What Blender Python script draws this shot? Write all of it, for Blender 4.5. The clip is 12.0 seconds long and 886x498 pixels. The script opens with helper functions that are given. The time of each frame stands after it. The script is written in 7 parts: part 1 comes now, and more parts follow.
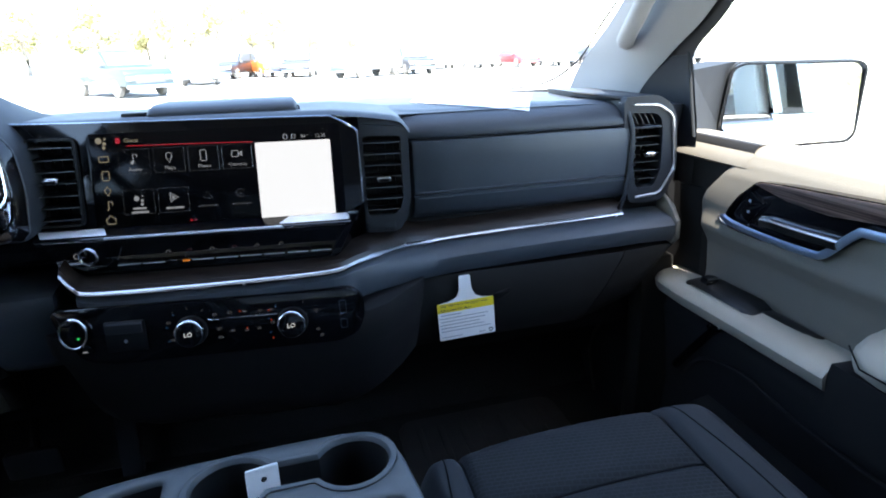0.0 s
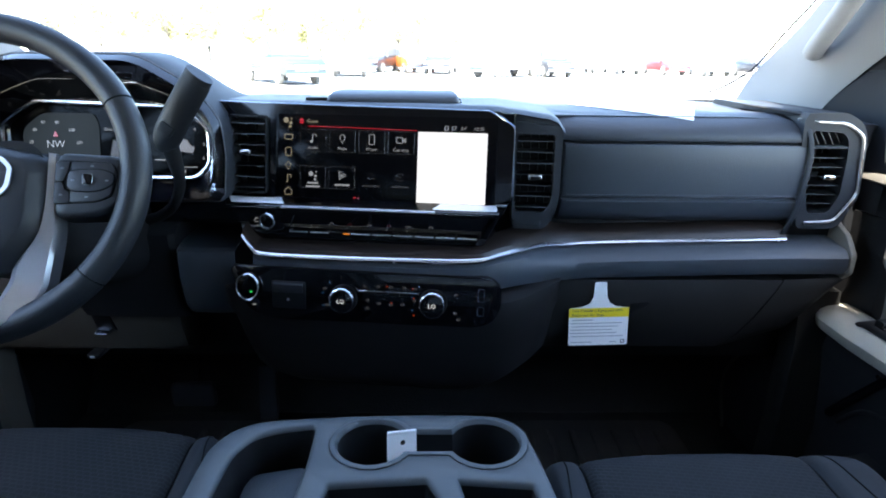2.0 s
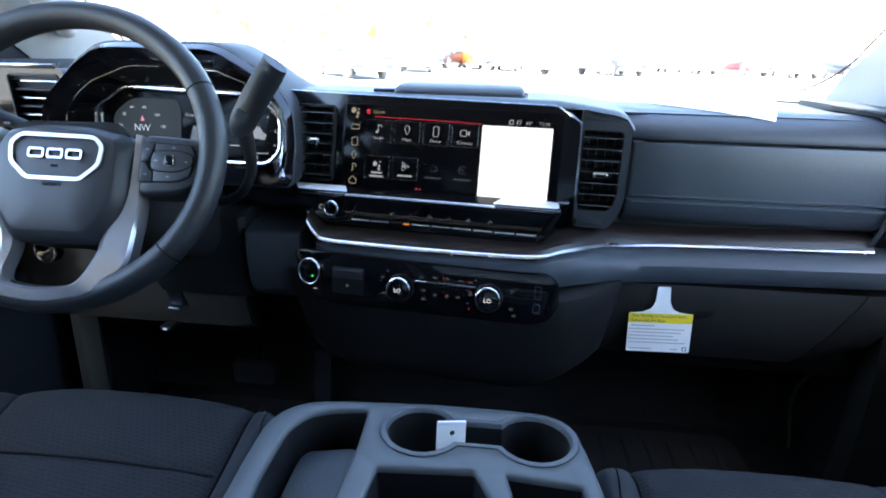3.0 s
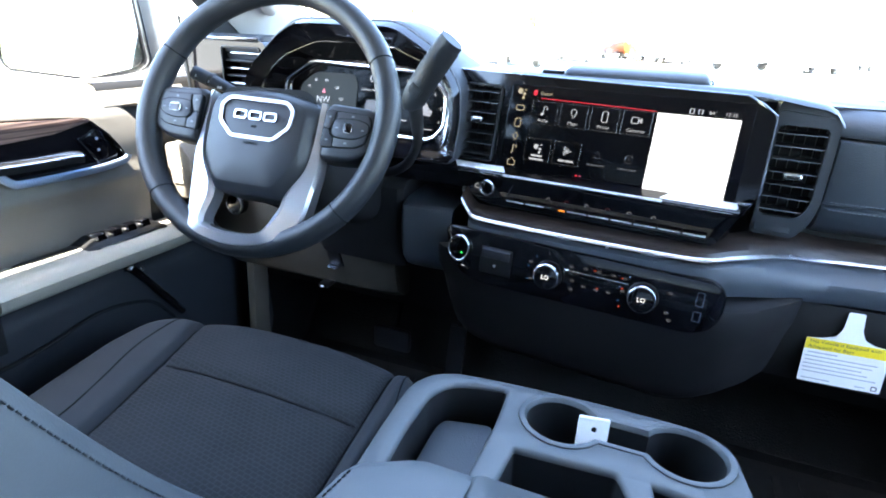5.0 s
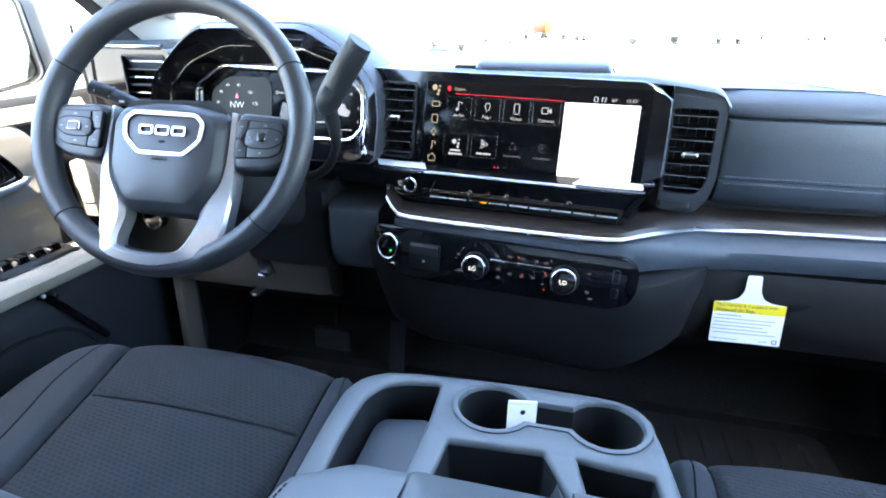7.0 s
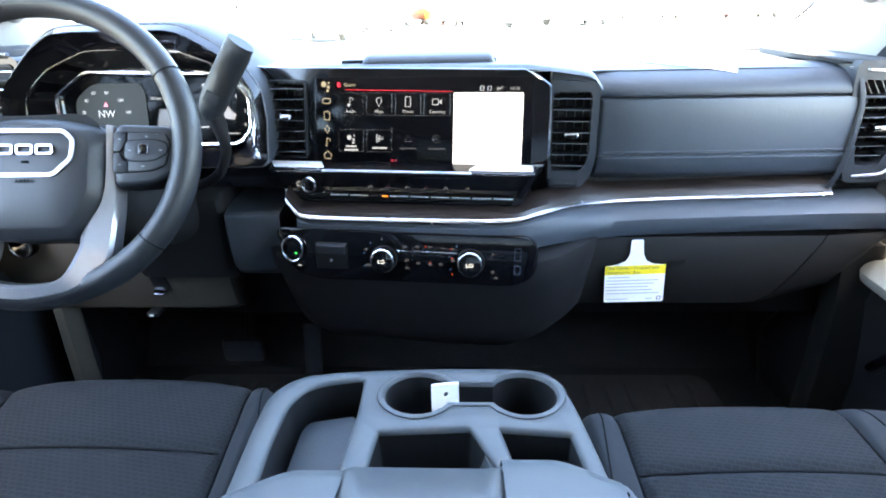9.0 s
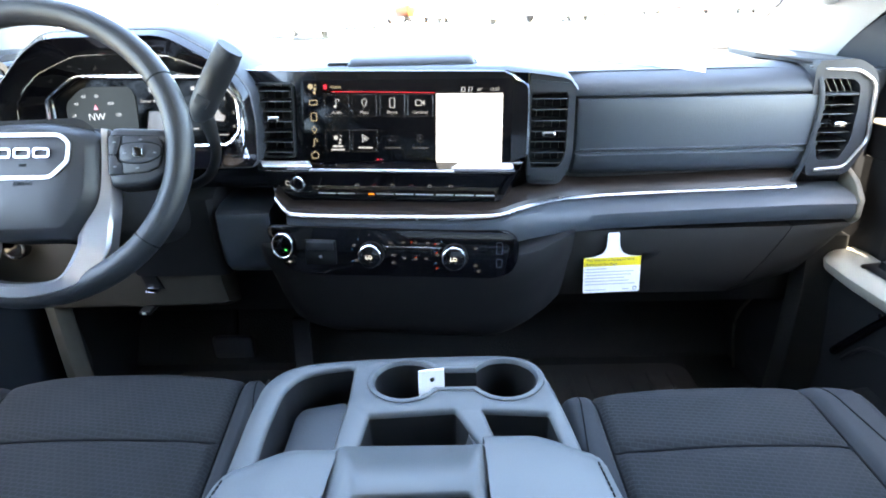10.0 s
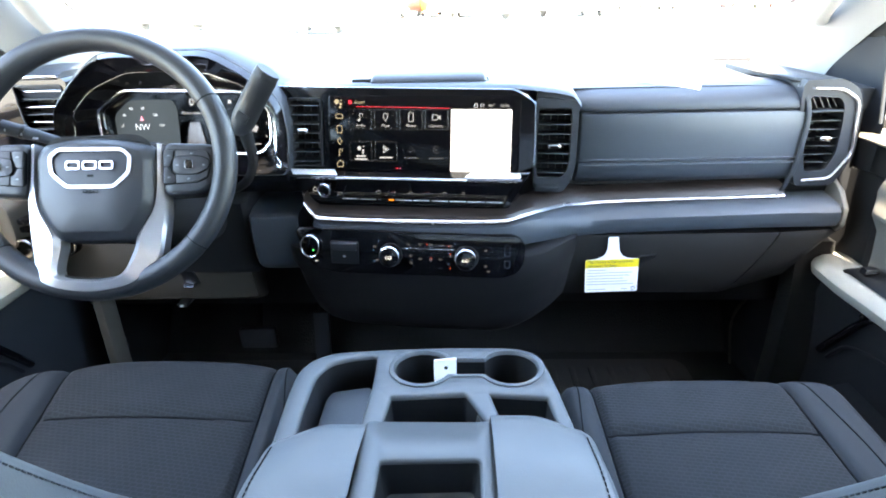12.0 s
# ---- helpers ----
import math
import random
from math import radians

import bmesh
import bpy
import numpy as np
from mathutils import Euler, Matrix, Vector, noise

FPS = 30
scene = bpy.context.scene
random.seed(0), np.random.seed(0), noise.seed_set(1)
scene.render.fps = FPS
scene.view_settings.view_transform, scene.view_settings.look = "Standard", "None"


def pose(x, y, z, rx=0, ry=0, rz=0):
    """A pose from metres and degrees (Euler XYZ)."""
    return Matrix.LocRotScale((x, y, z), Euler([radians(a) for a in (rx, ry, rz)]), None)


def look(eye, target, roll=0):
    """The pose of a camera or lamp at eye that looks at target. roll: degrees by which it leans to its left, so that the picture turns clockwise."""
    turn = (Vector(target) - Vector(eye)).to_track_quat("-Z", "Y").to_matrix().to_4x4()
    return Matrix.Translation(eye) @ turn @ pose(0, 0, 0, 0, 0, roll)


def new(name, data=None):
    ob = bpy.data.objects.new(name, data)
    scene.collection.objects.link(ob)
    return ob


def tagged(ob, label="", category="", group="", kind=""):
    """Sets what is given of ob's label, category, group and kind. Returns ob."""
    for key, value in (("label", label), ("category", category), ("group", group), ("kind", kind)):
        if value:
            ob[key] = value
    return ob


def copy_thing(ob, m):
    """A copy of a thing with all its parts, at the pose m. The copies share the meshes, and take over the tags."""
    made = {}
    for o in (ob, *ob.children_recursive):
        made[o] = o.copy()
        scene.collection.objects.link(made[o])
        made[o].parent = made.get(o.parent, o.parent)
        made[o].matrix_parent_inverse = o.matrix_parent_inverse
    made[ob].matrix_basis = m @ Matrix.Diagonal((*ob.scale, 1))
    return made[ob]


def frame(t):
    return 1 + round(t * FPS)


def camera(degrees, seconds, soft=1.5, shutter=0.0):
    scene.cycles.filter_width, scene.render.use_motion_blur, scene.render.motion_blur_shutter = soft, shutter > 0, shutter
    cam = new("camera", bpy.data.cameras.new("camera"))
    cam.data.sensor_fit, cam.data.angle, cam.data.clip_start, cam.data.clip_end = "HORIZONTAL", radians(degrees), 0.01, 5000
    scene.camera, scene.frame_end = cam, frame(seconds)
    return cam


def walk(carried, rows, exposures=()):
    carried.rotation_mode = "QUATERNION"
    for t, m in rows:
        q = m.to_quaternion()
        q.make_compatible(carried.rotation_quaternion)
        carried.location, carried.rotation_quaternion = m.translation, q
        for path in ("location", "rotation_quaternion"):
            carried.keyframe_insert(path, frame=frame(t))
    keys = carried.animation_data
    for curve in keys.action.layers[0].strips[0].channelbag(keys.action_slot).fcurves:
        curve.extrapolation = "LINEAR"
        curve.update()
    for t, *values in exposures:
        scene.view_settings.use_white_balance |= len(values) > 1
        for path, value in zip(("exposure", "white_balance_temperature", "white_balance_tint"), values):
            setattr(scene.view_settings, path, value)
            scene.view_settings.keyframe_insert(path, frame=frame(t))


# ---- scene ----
cam = camera(79.2, 12.0, soft=1.9)
EXPOSURES = [(0.0, 3.5, 6500, 10), (2.5, 3.85, 6500, 10), (4.5, 4.75, 6600, 10), (5.5, 5.08, 6650, 10), (7.5, 5.22, 6800, 10), (9.5, 5.25, 7300, 10), (12.0, 5.35, 7500, 10)]
PATH = [
    (0, (0.106, -0.707, 0.95), (0.572, 1.109, 0.255), -1.7),
    (0.5, (0.097, -0.705, 0.947), (0.428, 1.143, 0.259), -0.9),
    (1, (0.086, -0.708, 0.948), (0.331, 1.154, 0.262), -0.3),
    (1.5, (0.075, -0.716, 0.95), (0.214, 1.158, 0.266), 0.3),
    (2, (0.064, -0.719, 0.948), (0.107, 1.158, 0.258), 0.8),
    (2.5, (0.062, -0.721, 0.946), (-0.002, 1.152, 0.247), 1.2),
    (2.7, (0.063, -0.72, 0.945), (-0.039, 1.15, 0.244), 1.3),
    (4.5, (0.04, -0.723, 0.931), (-0.516, 1.05, 0.191), 2.6),
    (5, (0.037, -0.722, 0.93), (-0.606, 1.014, 0.173), 2.5),
    (5.5, (0.037, -0.726, 0.935), (-0.635, 0.992, 0.165), 2.3),
    (6, (0.041, -0.725, 0.939), (-0.597, 1.003, 0.16), 1.7),
    (6.5, (0.052, -0.722, 0.943), (-0.505, 1.032, 0.158), 1.0),
    (7, (0.059, -0.722, 0.949), (-0.373, 1.062, 0.153), 0.2),
    (7.5, (0.071, -0.718, 0.951), (-0.269, 1.08, 0.144), -0.3),
    (7.7, (0.072, -0.716, 0.948), (-0.229, 1.088, 0.139), -0.6),
    (9.5, (0.052, -0.749, 0.963), (0.017, 1.065, 0.121), -1.5),
    (10, (0.06, -0.767, 0.969), (0.033, 1.046, 0.124), -1.6),
    (10.5, (0.055, -0.79, 0.984), (0.006, 1.021, 0.137), -1.5),
    (11, (0.054, -0.814, 0.994), (-0.009, 0.995, 0.144), -1.5),
    (11.5, (0.055, -0.825, 1.004), (-0.011, 0.979, 0.143), -1.5),
    (12, (0.057, -0.837, 1.015), (-0.009, 0.966, 0.154), -1.5),
]
walk(cam, [(t, look(eye, target, roll)) for t, eye, target, roll in PATH], EXPOSURES)

# ---- light ----
world = bpy.data.worlds.new("sky")
scene.world = world
world.use_nodes = True
wn = world.node_tree.nodes
sky = wn.new("ShaderNodeTexSky")
sky.sky_type, sky.sun_disc = "NISHITA", False
SUN_FROM = Vector((-0.012, -0.40, 0.90)).normalized()     # behind the cab, a little to its left, high
sky.sun_elevation = math.asin(SUN_FROM.z)
sky.sun_rotation = math.atan2(SUN_FROM.x, SUN_FROM.y)
wn["Background"].inputs["Strength"].default_value = 0.14
world.node_tree.links.new(sky.outputs[0], wn["Background"].inputs[0])
sun = new("sun", bpy.data.lights.new("sun", "SUN"))
sun.data.energy, sun.data.angle, sun.data.color = 4.0, radians(0.6), (1.0, 0.95, 0.87)
sun.matrix_world = look(SUN_FROM * 30, (0, 0, 0))
GLOW = 2 ** -4.7      # scales the displays to the exposure

# ---- materials ----
def material(name, colour, rough=0.6, metal=0.0, grain=0.0, grain_size=0.001, vary=0.12, vary_size=0.05, coat=0.0, spec=0.5):
    """A surface with fine grain in relief and broad, faint unevenness of tone and gloss."""
    m = bpy.data.materials.new(name)
    m.use_nodes = True
    n, l = m.node_tree.nodes, m.node_tree.links
    p = n["Principled BSDF"]
    p.inputs["Metallic"].default_value = metal
    p.inputs["Coat Weight"].default_value = coat
    p.inputs["Coat Roughness"].default_value = 0.05
    p.inputs["Specular IOR Level"].default_value = spec
    co = n.new("ShaderNodeTexCoord")
    broad = n.new("ShaderNodeTexNoise")
    broad.inputs["Scale"].default_value, broad.inputs["Detail"].default_value = 1 / vary_size, 5
    l.new(co.outputs["Object"], broad.inputs["Vector"])
    mix = n.new("ShaderNodeMix")
    mix.data_type = "RGBA"
    mix.inputs["A"].default_value = (*[c * (1 - vary) for c in colour], 1)
    mix.inputs["B"].default_value = (*[min(1, c * (1 + vary)) for c in colour], 1)
    l.new(broad.outputs["Fac"], mix.inputs["Factor"])
    l.new(mix.outputs["Result"], p.inputs["Base Color"])
    mr = n.new("ShaderNodeMapRange")
    mr.inputs["To Min"].default_value, mr.inputs["To Max"].default_value = max(0.02, rough * 0.85), min(1, rough * 1.15)
    l.new(broad.outputs["Fac"], mr.inputs["Value"])
    l.new(mr.outputs["Result"], p.inputs["Roughness"])
    if grain:
        fine = n.new("ShaderNodeTexVoronoi")
        fine.inputs["Scale"].default_value = 1 / grain_size
        l.new(co.outputs["Object"], fine.inputs["Vector"])
        bump = n.new("ShaderNodeBump")
        bump.inputs["Strength"].default_value, bump.inputs["Distance"].default_value = grain, grain_size * 0.3
        l.new(fine.outputs["Distance"], bump.inputs["Height"])
        l.new(bump.outputs["Normal"], p.inputs["Normal"])
    return m


def wood_material(name, dark, light, along=(1, 0, 0)):
    """Open-pored dark wood, its fibres along one axis."""
    m = material(name, dark, 0.42, coat=0.06, spec=0.3)
    n, l = m.node_tree.nodes, m.node_tree.links
    p = n["Principled BSDF"]
    co, mp, tex, ramp = n.new("ShaderNodeTexCoord"), n.new("ShaderNodeMapping"), n.new("ShaderNodeTexNoise"), n.new("ShaderNodeValToRGB")
    mp.inputs["Scale"].default_value = [6 if a else 420 for a in along]
    tex.inputs["Scale"].default_value, tex.inputs["Detail"].default_value = 1.0, 4
    l.new(co.outputs["Object"], mp.inputs["Vector"])
    l.new(mp.outputs["Vector"], tex.inputs["Vector"])
    ramp.color_ramp.elements[0].position, ramp.color_ramp.elements[1].position = 0.38, 0.62
    ramp.color_ramp.elements[0].color, ramp.color_ramp.elements[1].color = (*dark, 1), (*light, 1)
    l.new(tex.outputs["Fac"], ramp.inputs["Fac"])
    l.new(ramp.outputs["Color"], p.inputs["Base Color"])
    bump = n.new("ShaderNodeBump")
    bump.inputs["Strength"].default_value, bump.inputs["Distance"].default_value = 0.4, 0.0006
    l.new(tex.outputs["Fac"], bump.inputs["Height"])
    l.new(bump.outputs["Normal"], p.inputs["Normal"])
    return m


def cloth_material(name, colour, light):
    """Woven seat cloth: rows of short slanting dashes."""
    m = material(name, colour, 0.9, grain=0.35, grain_size=0.0012, spec=0.25)
    n, l = m.node_tree.nodes, m.node_tree.links
    p = n["Principled BSDF"]
    co, mp = n.new("ShaderNodeTexCoord"), n.new("ShaderNodeMapping")
    mp.inputs["Rotation"].default_value = (0, 0, radians(8))
    l.new(co.outputs["Object"], mp.inputs["Vector"])
    brick = n.new("ShaderNodeTexBrick")
    brick.inputs["Scale"].default_value = 1.0
    brick.inputs["Brick Width"].default_value, brick.inputs["Row Height"].default_value = 0.0095, 0.0058
    brick.inputs["Mortar Size"].default_value, brick.inputs["Mortar Smooth"].default_value = 0.0013, 1.0
    brick.inputs["Color1"].default_value = (*colour, 1)
    brick.inputs["Color2"].default_value = (*[c * 1.1 for c in colour], 1)
    brick.inputs["Mortar"].default_value = (*light, 1)
    l.new(mp.outputs["Vector"], brick.inputs["Vector"])
    l.new(brick.outputs["Color"], p.inputs["Base Color"])
    bump = n.new("ShaderNodeBump")
    bump.inputs["Strength"].default_value, bump.inputs["Distance"].default_value = 0.45, 0.0010
    bump.invert = True
    l.new(brick.outputs["Fac"], bump.inputs["Height"])
    l.new(p.inputs["Normal"].links[0].from_socket, bump.inputs["Normal"])
    l.new(bump.outputs["Normal"], p.inputs["Normal"])
    return m


def glow_material(name, colour, strength):
    m = material(name, (0.01, 0.01, 0.012), 0.25)
    p = m.node_tree.nodes["Principled BSDF"]
    p.inputs["Emission Color"].default_value = (*colour, 1)
    p.inputs["Emission Strength"].default_value = strength * GLOW
    return m


def pane_material(name, tint=(1, 1, 1)):
    """Thin clear glass: lets light straight through, with a faint gloss."""
    m = bpy.data.materials.new(name)
    m.use_nodes = True
    n, l = m.node_tree.nodes, m.node_tree.links
    clear, gloss, mix = n.new("ShaderNodeBsdfTransparent"), n.new("ShaderNodeBsdfGlossy"), n.new("ShaderNodeMixShader")
    clear.inputs["Color"].default_value = (*tint, 1)
    gloss.inputs["Roughness"].default_value = 0.02
    mix.inputs[0].default_value = 0.05
    l.new(clear.outputs[0], mix.inputs[1])
    l.new(gloss.outputs[0], mix.inputs[2])
    l.new(mix.outputs[0], n["Material Output"].inputs["Surface"])
    return m


DASH = material("grained_black_plastic", (0.0175, 0.0205, 0.0255), 0.55, grain=0.35, grain_size=0.0016, spec=0.3)
SOFT = material("soft_slate_vinyl", (0.032, 0.040, 0.050), 0.5, grain=0.4, grain_size=0.0018)
UPPER = material("soft_black_vinyl", (0.025, 0.031, 0.040), 0.5, grain=0.4, grain_size=0.0018, spec=0.4)
LOWER = material("matt_black_plastic", (0.0105, 0.0105, 0.0112), 0.7, grain=0.3, grain_size=0.0016, spec=0.15)
GLOSS = material("piano_black", (0.003, 0.003, 0.004), 0.08, vary_size=0.2, spec=0.42)
VENT = material("vent_black_plastic", (0.006, 0.0063, 0.007), 0.4, spec=0.25)
CHROME = material("satin_chrome", (0.78, 0.79, 0.81), 0.2, metal=1.0, vary=0.05, vary_size=0.02)
SILVER = material("silver_paint", (0.46, 0.47, 0.50), 0.34, metal=0.85, vary=0.05, vary_size=0.01)
STRIP_METAL = material("brushed_strip_metal", (0.46, 0.47, 0.50), 0.26, metal=1.0, vary=0.08, vary_size=0.02)
DARKCHROME = material("dark_chrome", (0.35, 0.38, 0.44), 0.2, metal=1.0, vary=0.08)
CREAM = material("cream_vinyl", (0.30, 0.28, 0.235), 0.55, grain=0.35, grain_size=0.0018, vary=0.05)
DOORTRIM = material("taupe_door_vinyl", (0.130, 0.121, 0.103), 0.55, grain=0.35, grain_size=0.0018, vary=0.06, spec=0.35)
TAUPE = material("taupe_plastic", (0.085, 0.078, 0.065), 0.6, grain=0.35, grain_size=0.0016, spec=0.3)
CONSOLE = material("grey_console_plastic", (0.060, 0.068, 0.074), 0.45, grain=0.3, grain_size=0.0012)
LID = material("grey_armrest_vinyl", (0.078, 0.088, 0.096), 0.5, grain=0.15, grain_size=0.0018)
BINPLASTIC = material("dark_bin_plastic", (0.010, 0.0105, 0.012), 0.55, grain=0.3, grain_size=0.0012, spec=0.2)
SEATVINYL = material("grey_seat_vinyl", (0.050, 0.057, 0.064), 0.5, grain=0.18, grain_size=0.0018, spec=0.35)
LEATHER = material("black_wheel_leather", (0.0125, 0.0148, 0.0182), 0.46, grain=0.45, grain_size=0.0015, spec=0.45)
HUB = material("dark_airbag_cover", (0.0150, 0.0172, 0.0215), 0.46, grain=0.3, grain_size=0.001, spec=0.42)
BOLSTER = material("charcoal_bolster_cloth", (0.0245, 0.0280, 0.0325), 0.85, grain=0.5, grain_size=0.0011, spec=0.25)
CLOTH = cloth_material("charcoal_woven_cloth", (0.0140, 0.0160, 0.0184), (0.0225, 0.0255, 0.0292))
SEAM = material("dark_seam", (0.005, 0.006, 0.0075), 0.9, spec=0.1)
DARKTHREAD = material("slate_thread", (0.022, 0.026, 0.032), 0.8)
THREAD = material("grey_thread", (0.12, 0.13, 0.15), 0.8)
CARPET = material("black_carpet", (0.022, 0.022, 0.0225), 1.0, grain=1.0, grain_size=0.004, spec=0.1)
RUBBER = material("black_rubber", (0.013, 0.013, 0.014), 0.8)
WOOD = wood_material("dark_open_pore_wood", (0.007, 0.005, 0.0042), (0.024, 0.016, 0.013))
DOORWOOD = wood_material("brown_open_pore_wood", (0.025, 0.014, 0.012), (0.14, 0.095, 0.08), (0, 1, 0))
PAPER = material("white_card", (0.80, 0.80, 0.80), 0.6, vary=0.03)
YELLOW = material("yellow_print", (0.80, 0.62, 0.02), 0.6, vary=0.03)
INK = material("dark_print", (0.06, 0.06, 0.07), 0.7)
DIMPRINT = material("dim_grey_print", (0.12, 0.125, 0.14), 0.7)
INKGREY = material("grey_print", (0.35, 0.36, 0.40), 0.7)
PILLAR = material("grey_pillar_trim", (0.26, 0.265, 0.265), 0.7, grain=0.3, grain_size=0.002, vary=0.05)
HEADLINER = material("light_grey_headliner", (0.40, 0.40, 0.39), 0.95, grain=0.6, grain_size=0.003, vary=0.05)
SHELL = material("grey_mirror_shell", (0.014, 0.016, 0.018), 0.65, spec=0.12)
BODY = material("steel_blue_car_paint", (0.055, 0.078, 0.12), 0.3, metal=0.5, coat=0.8, vary=0.04)
MIRROR = material("mirror_glass", (0.85, 0.87, 0.88), 0.02, metal=1.0, vary=0.0)
SCREENGLASS = material("black_screen_glass", (0.002, 0.002, 0.0025), 0.12, vary=0.0, spec=0.10)
WHITEGLOW = glow_material("white_display", (1.0, 1.0, 1.0), 2.2)
ICON = glow_material("white_icon", (0.9, 0.92, 0.95), 0.6)
ICONDIM = glow_material("dim_icon", (0.9, 0.92, 0.95), 0.06)
TILEEDGE = glow_material("grey_tile_edge", (0.8, 0.82, 0.85), 0.10)
ICONWARM = glow_material("cream_icon", (1.0, 0.85, 0.55), 0.5)
REDGLOW = glow_material("red_light", (1.0, 0.03, 0.06), 0.8)
GREENGLOW = glow_material("green_light", (0.05, 1.0, 0.2), 1.2)
AMBER = glow_material("amber_light", (1.0, 0.3, 0.03), 1.2)
BLUEGLOW = glow_material("blue_light", (0.1, 0.4, 1.0), 0.2)
CLUSTERGLOW = material("grey_display", (0.006, 0.007, 0.008), 0.5, spec=0.12)
CLUSTERGLOW.node_tree.nodes["Principled BSDF"].inputs["Emission Color"].default_value = (0.35, 0.45, 0.50, 1)
CLUSTERGLOW.node_tree.nodes["Principled BSDF"].inputs["Emission Strength"].default_value = 0.10 * GLOW
WEDGE = material("bright_satin_metal", (0.80, 0.82, 0.85), 0.48, metal=0.55, vary=0.04, vary_size=0.02)
# Chrome coloured blue to carry a reflection of the sky.
SKYCHROME = material("sky_tinted_chrome", (0.42, 0.52, 0.68), 0.42, metal=1.0, vary=0.06)
KNEE = material("brown_taupe_plastic", (0.040, 0.036, 0.029), 0.6, grain=0.35, grain_size=0.0016, spec=0.25)
SATIN = material("satin_grey_metal", (0.38, 0.39, 0.41), 0.38, metal=1.0, vary=0.06, vary_size=0.02)
# Lightened copy of the vent black: light caught on thin edges, put into colour.
LITBLACK = material("lightened_black_plastic", (0.060, 0.065, 0.072), 0.35)
GLASS = pane_material("window_glass", (0.92, 0.96, 0.95))

# ---- building tools ----
STACK = pose(0, -0.0075, 0, 0, 0, -6.5)      # the centre stack is turned a little to the driver


def thing(name, at, label, category, group="", kind=""):
    ob = new(name)
    ob.location = at
    ob.empty_display_size = 0.02
    return tagged(ob, label, category, group, kind)


def part(name, bm, mat, parent=None, label="", m=None, angle=38):
    """Links a bmesh, built in the cab's own axes (or in those of m), as one mesh under a thing or a part."""
    if m is not None:
        bm.transform(m)
    bmesh.ops.remove_doubles(bm, verts=bm.verts, dist=1e-6)
    bmesh.ops.recalc_face_normals(bm, faces=bm.faces)
    me = bpy.data.meshes.new(name)
    bm.to_mesh(me)
    bm.free()
    me.materials.append(mat)
    me.shade_smooth()
    me.set_sharp_from_angle(angle=radians(angle))
    ob = new(name, me)
    if parent is not None:
        ob.parent = parent
        ob.matrix_parent_inverse = Matrix.Translation(parent.location).inverted() if parent.type == "EMPTY" else Matrix()
    if label:
        ob["label"] = label
    return ob


def bevel(bm, size, segments=2, edges=None, sharp=30):
    es = edges or [e for e in bm.edges if len(e.link_faces) == 2 and e.calc_face_angle(0) > radians(sharp)]
    bmesh.ops.bevel(bm, geom=es, offset=size, segments=segments, profile=0.5, affect="EDGES", clamp_overlap=True)
    return bm


def block(x0, x1, y0, y1, z0, z1, r=0.002, bm=None):
    own = bmesh.new()
    bmesh.ops.create_cube(own, size=1, matrix=Matrix.Translation(((x0 + x1) / 2, (y0 + y1) / 2, (z0 + z1) / 2)) @ Matrix.Diagonal((abs(x1 - x0), abs(y1 - y0), abs(z1 - z0), 1)))
    if r:
        bevel(own, min(r, 0.45 * min(abs(x1 - x0), abs(y1 - y0), abs(z1 - z0))))
    return merge(bm, own)


def merge(bm, own):
    if bm is None:
        return own
    me = bpy.data.meshes.new("tmp")
    own.to_mesh(me)
    own.free()
    bm.from_mesh(me)
    bpy.data.meshes.remove(me)
    return bm


def place2(axis, a, b, c):
    """A point from two flat coordinates a, b and the depth c along axis."""
    return (c, a, b) if axis == "x" else (a, c, b) if axis == "y" else (a, b, c)


def prism(poly, axis, d0, d1, r=0.003, segments=2, bm=None):
    """A flat outline given as (x,z) for y, (y,z) for x or (x,y) for z, drawn out along that axis."""
    own = bmesh.new()
    lo = [own.verts.new(place2(axis, a, b, d0)) for a, b in poly]
    hi = [own.verts.new(place2(axis, a, b, d1)) for a, b in poly]
    own.faces.new(lo)
    own.faces.new(hi[::-1])
    for i in range(len(poly)):
        j = (i + 1) % len(poly)
        own.faces.new((lo[i], lo[j], hi[j], hi[i]))
    bmesh.ops.recalc_face_normals(own, faces=own.faces)
    if r:
        bevel(own, r, segments)
    return merge(bm, own)


def loft(rings, closed=True, caps=True, bm=None):
    """A skin over rings of equally many points."""
    bm = bm or bmesh.new()
    vs = [[bm.verts.new(p) for p in ring] for ring in rings]
    n = len(rings[0])
    for a, b in zip(vs, vs[1:]):
        for i in range(n if closed else n - 1):
            j = (i + 1) % n
            bm.faces.new((a[i], a[j], b[j], b[i]))
    if caps and closed:
        bm.faces.new(vs[0][::-1])
        bm.faces.new(vs[-1])
    return bm


def smooth_path(points, n=8, closed=False):
    """A Catmull-Rom curve through the points."""
    ps = [Vector(p) for p in points]
    out, m = [], len(ps)
    for i in range(m if closed else m - 1):
        if closed:
            a, b, c, d = ps[i - 1], ps[i], ps[(i + 1) % m], ps[(i + 2) % m]
        else:
            a, b, c, d = ps[max(i - 1, 0)], ps[i], ps[i + 1], ps[min(i + 2, m - 1)]
        for k in range(n):
            t = k / n
            out.append(0.5 * (2 * b + (c - a) * t + (2 * a - 5 * b + 4 * c - d) * t * t + (3 * b - a - 3 * c + d) * t ** 3))
    if not closed:
        out.append(ps[-1])
    return out


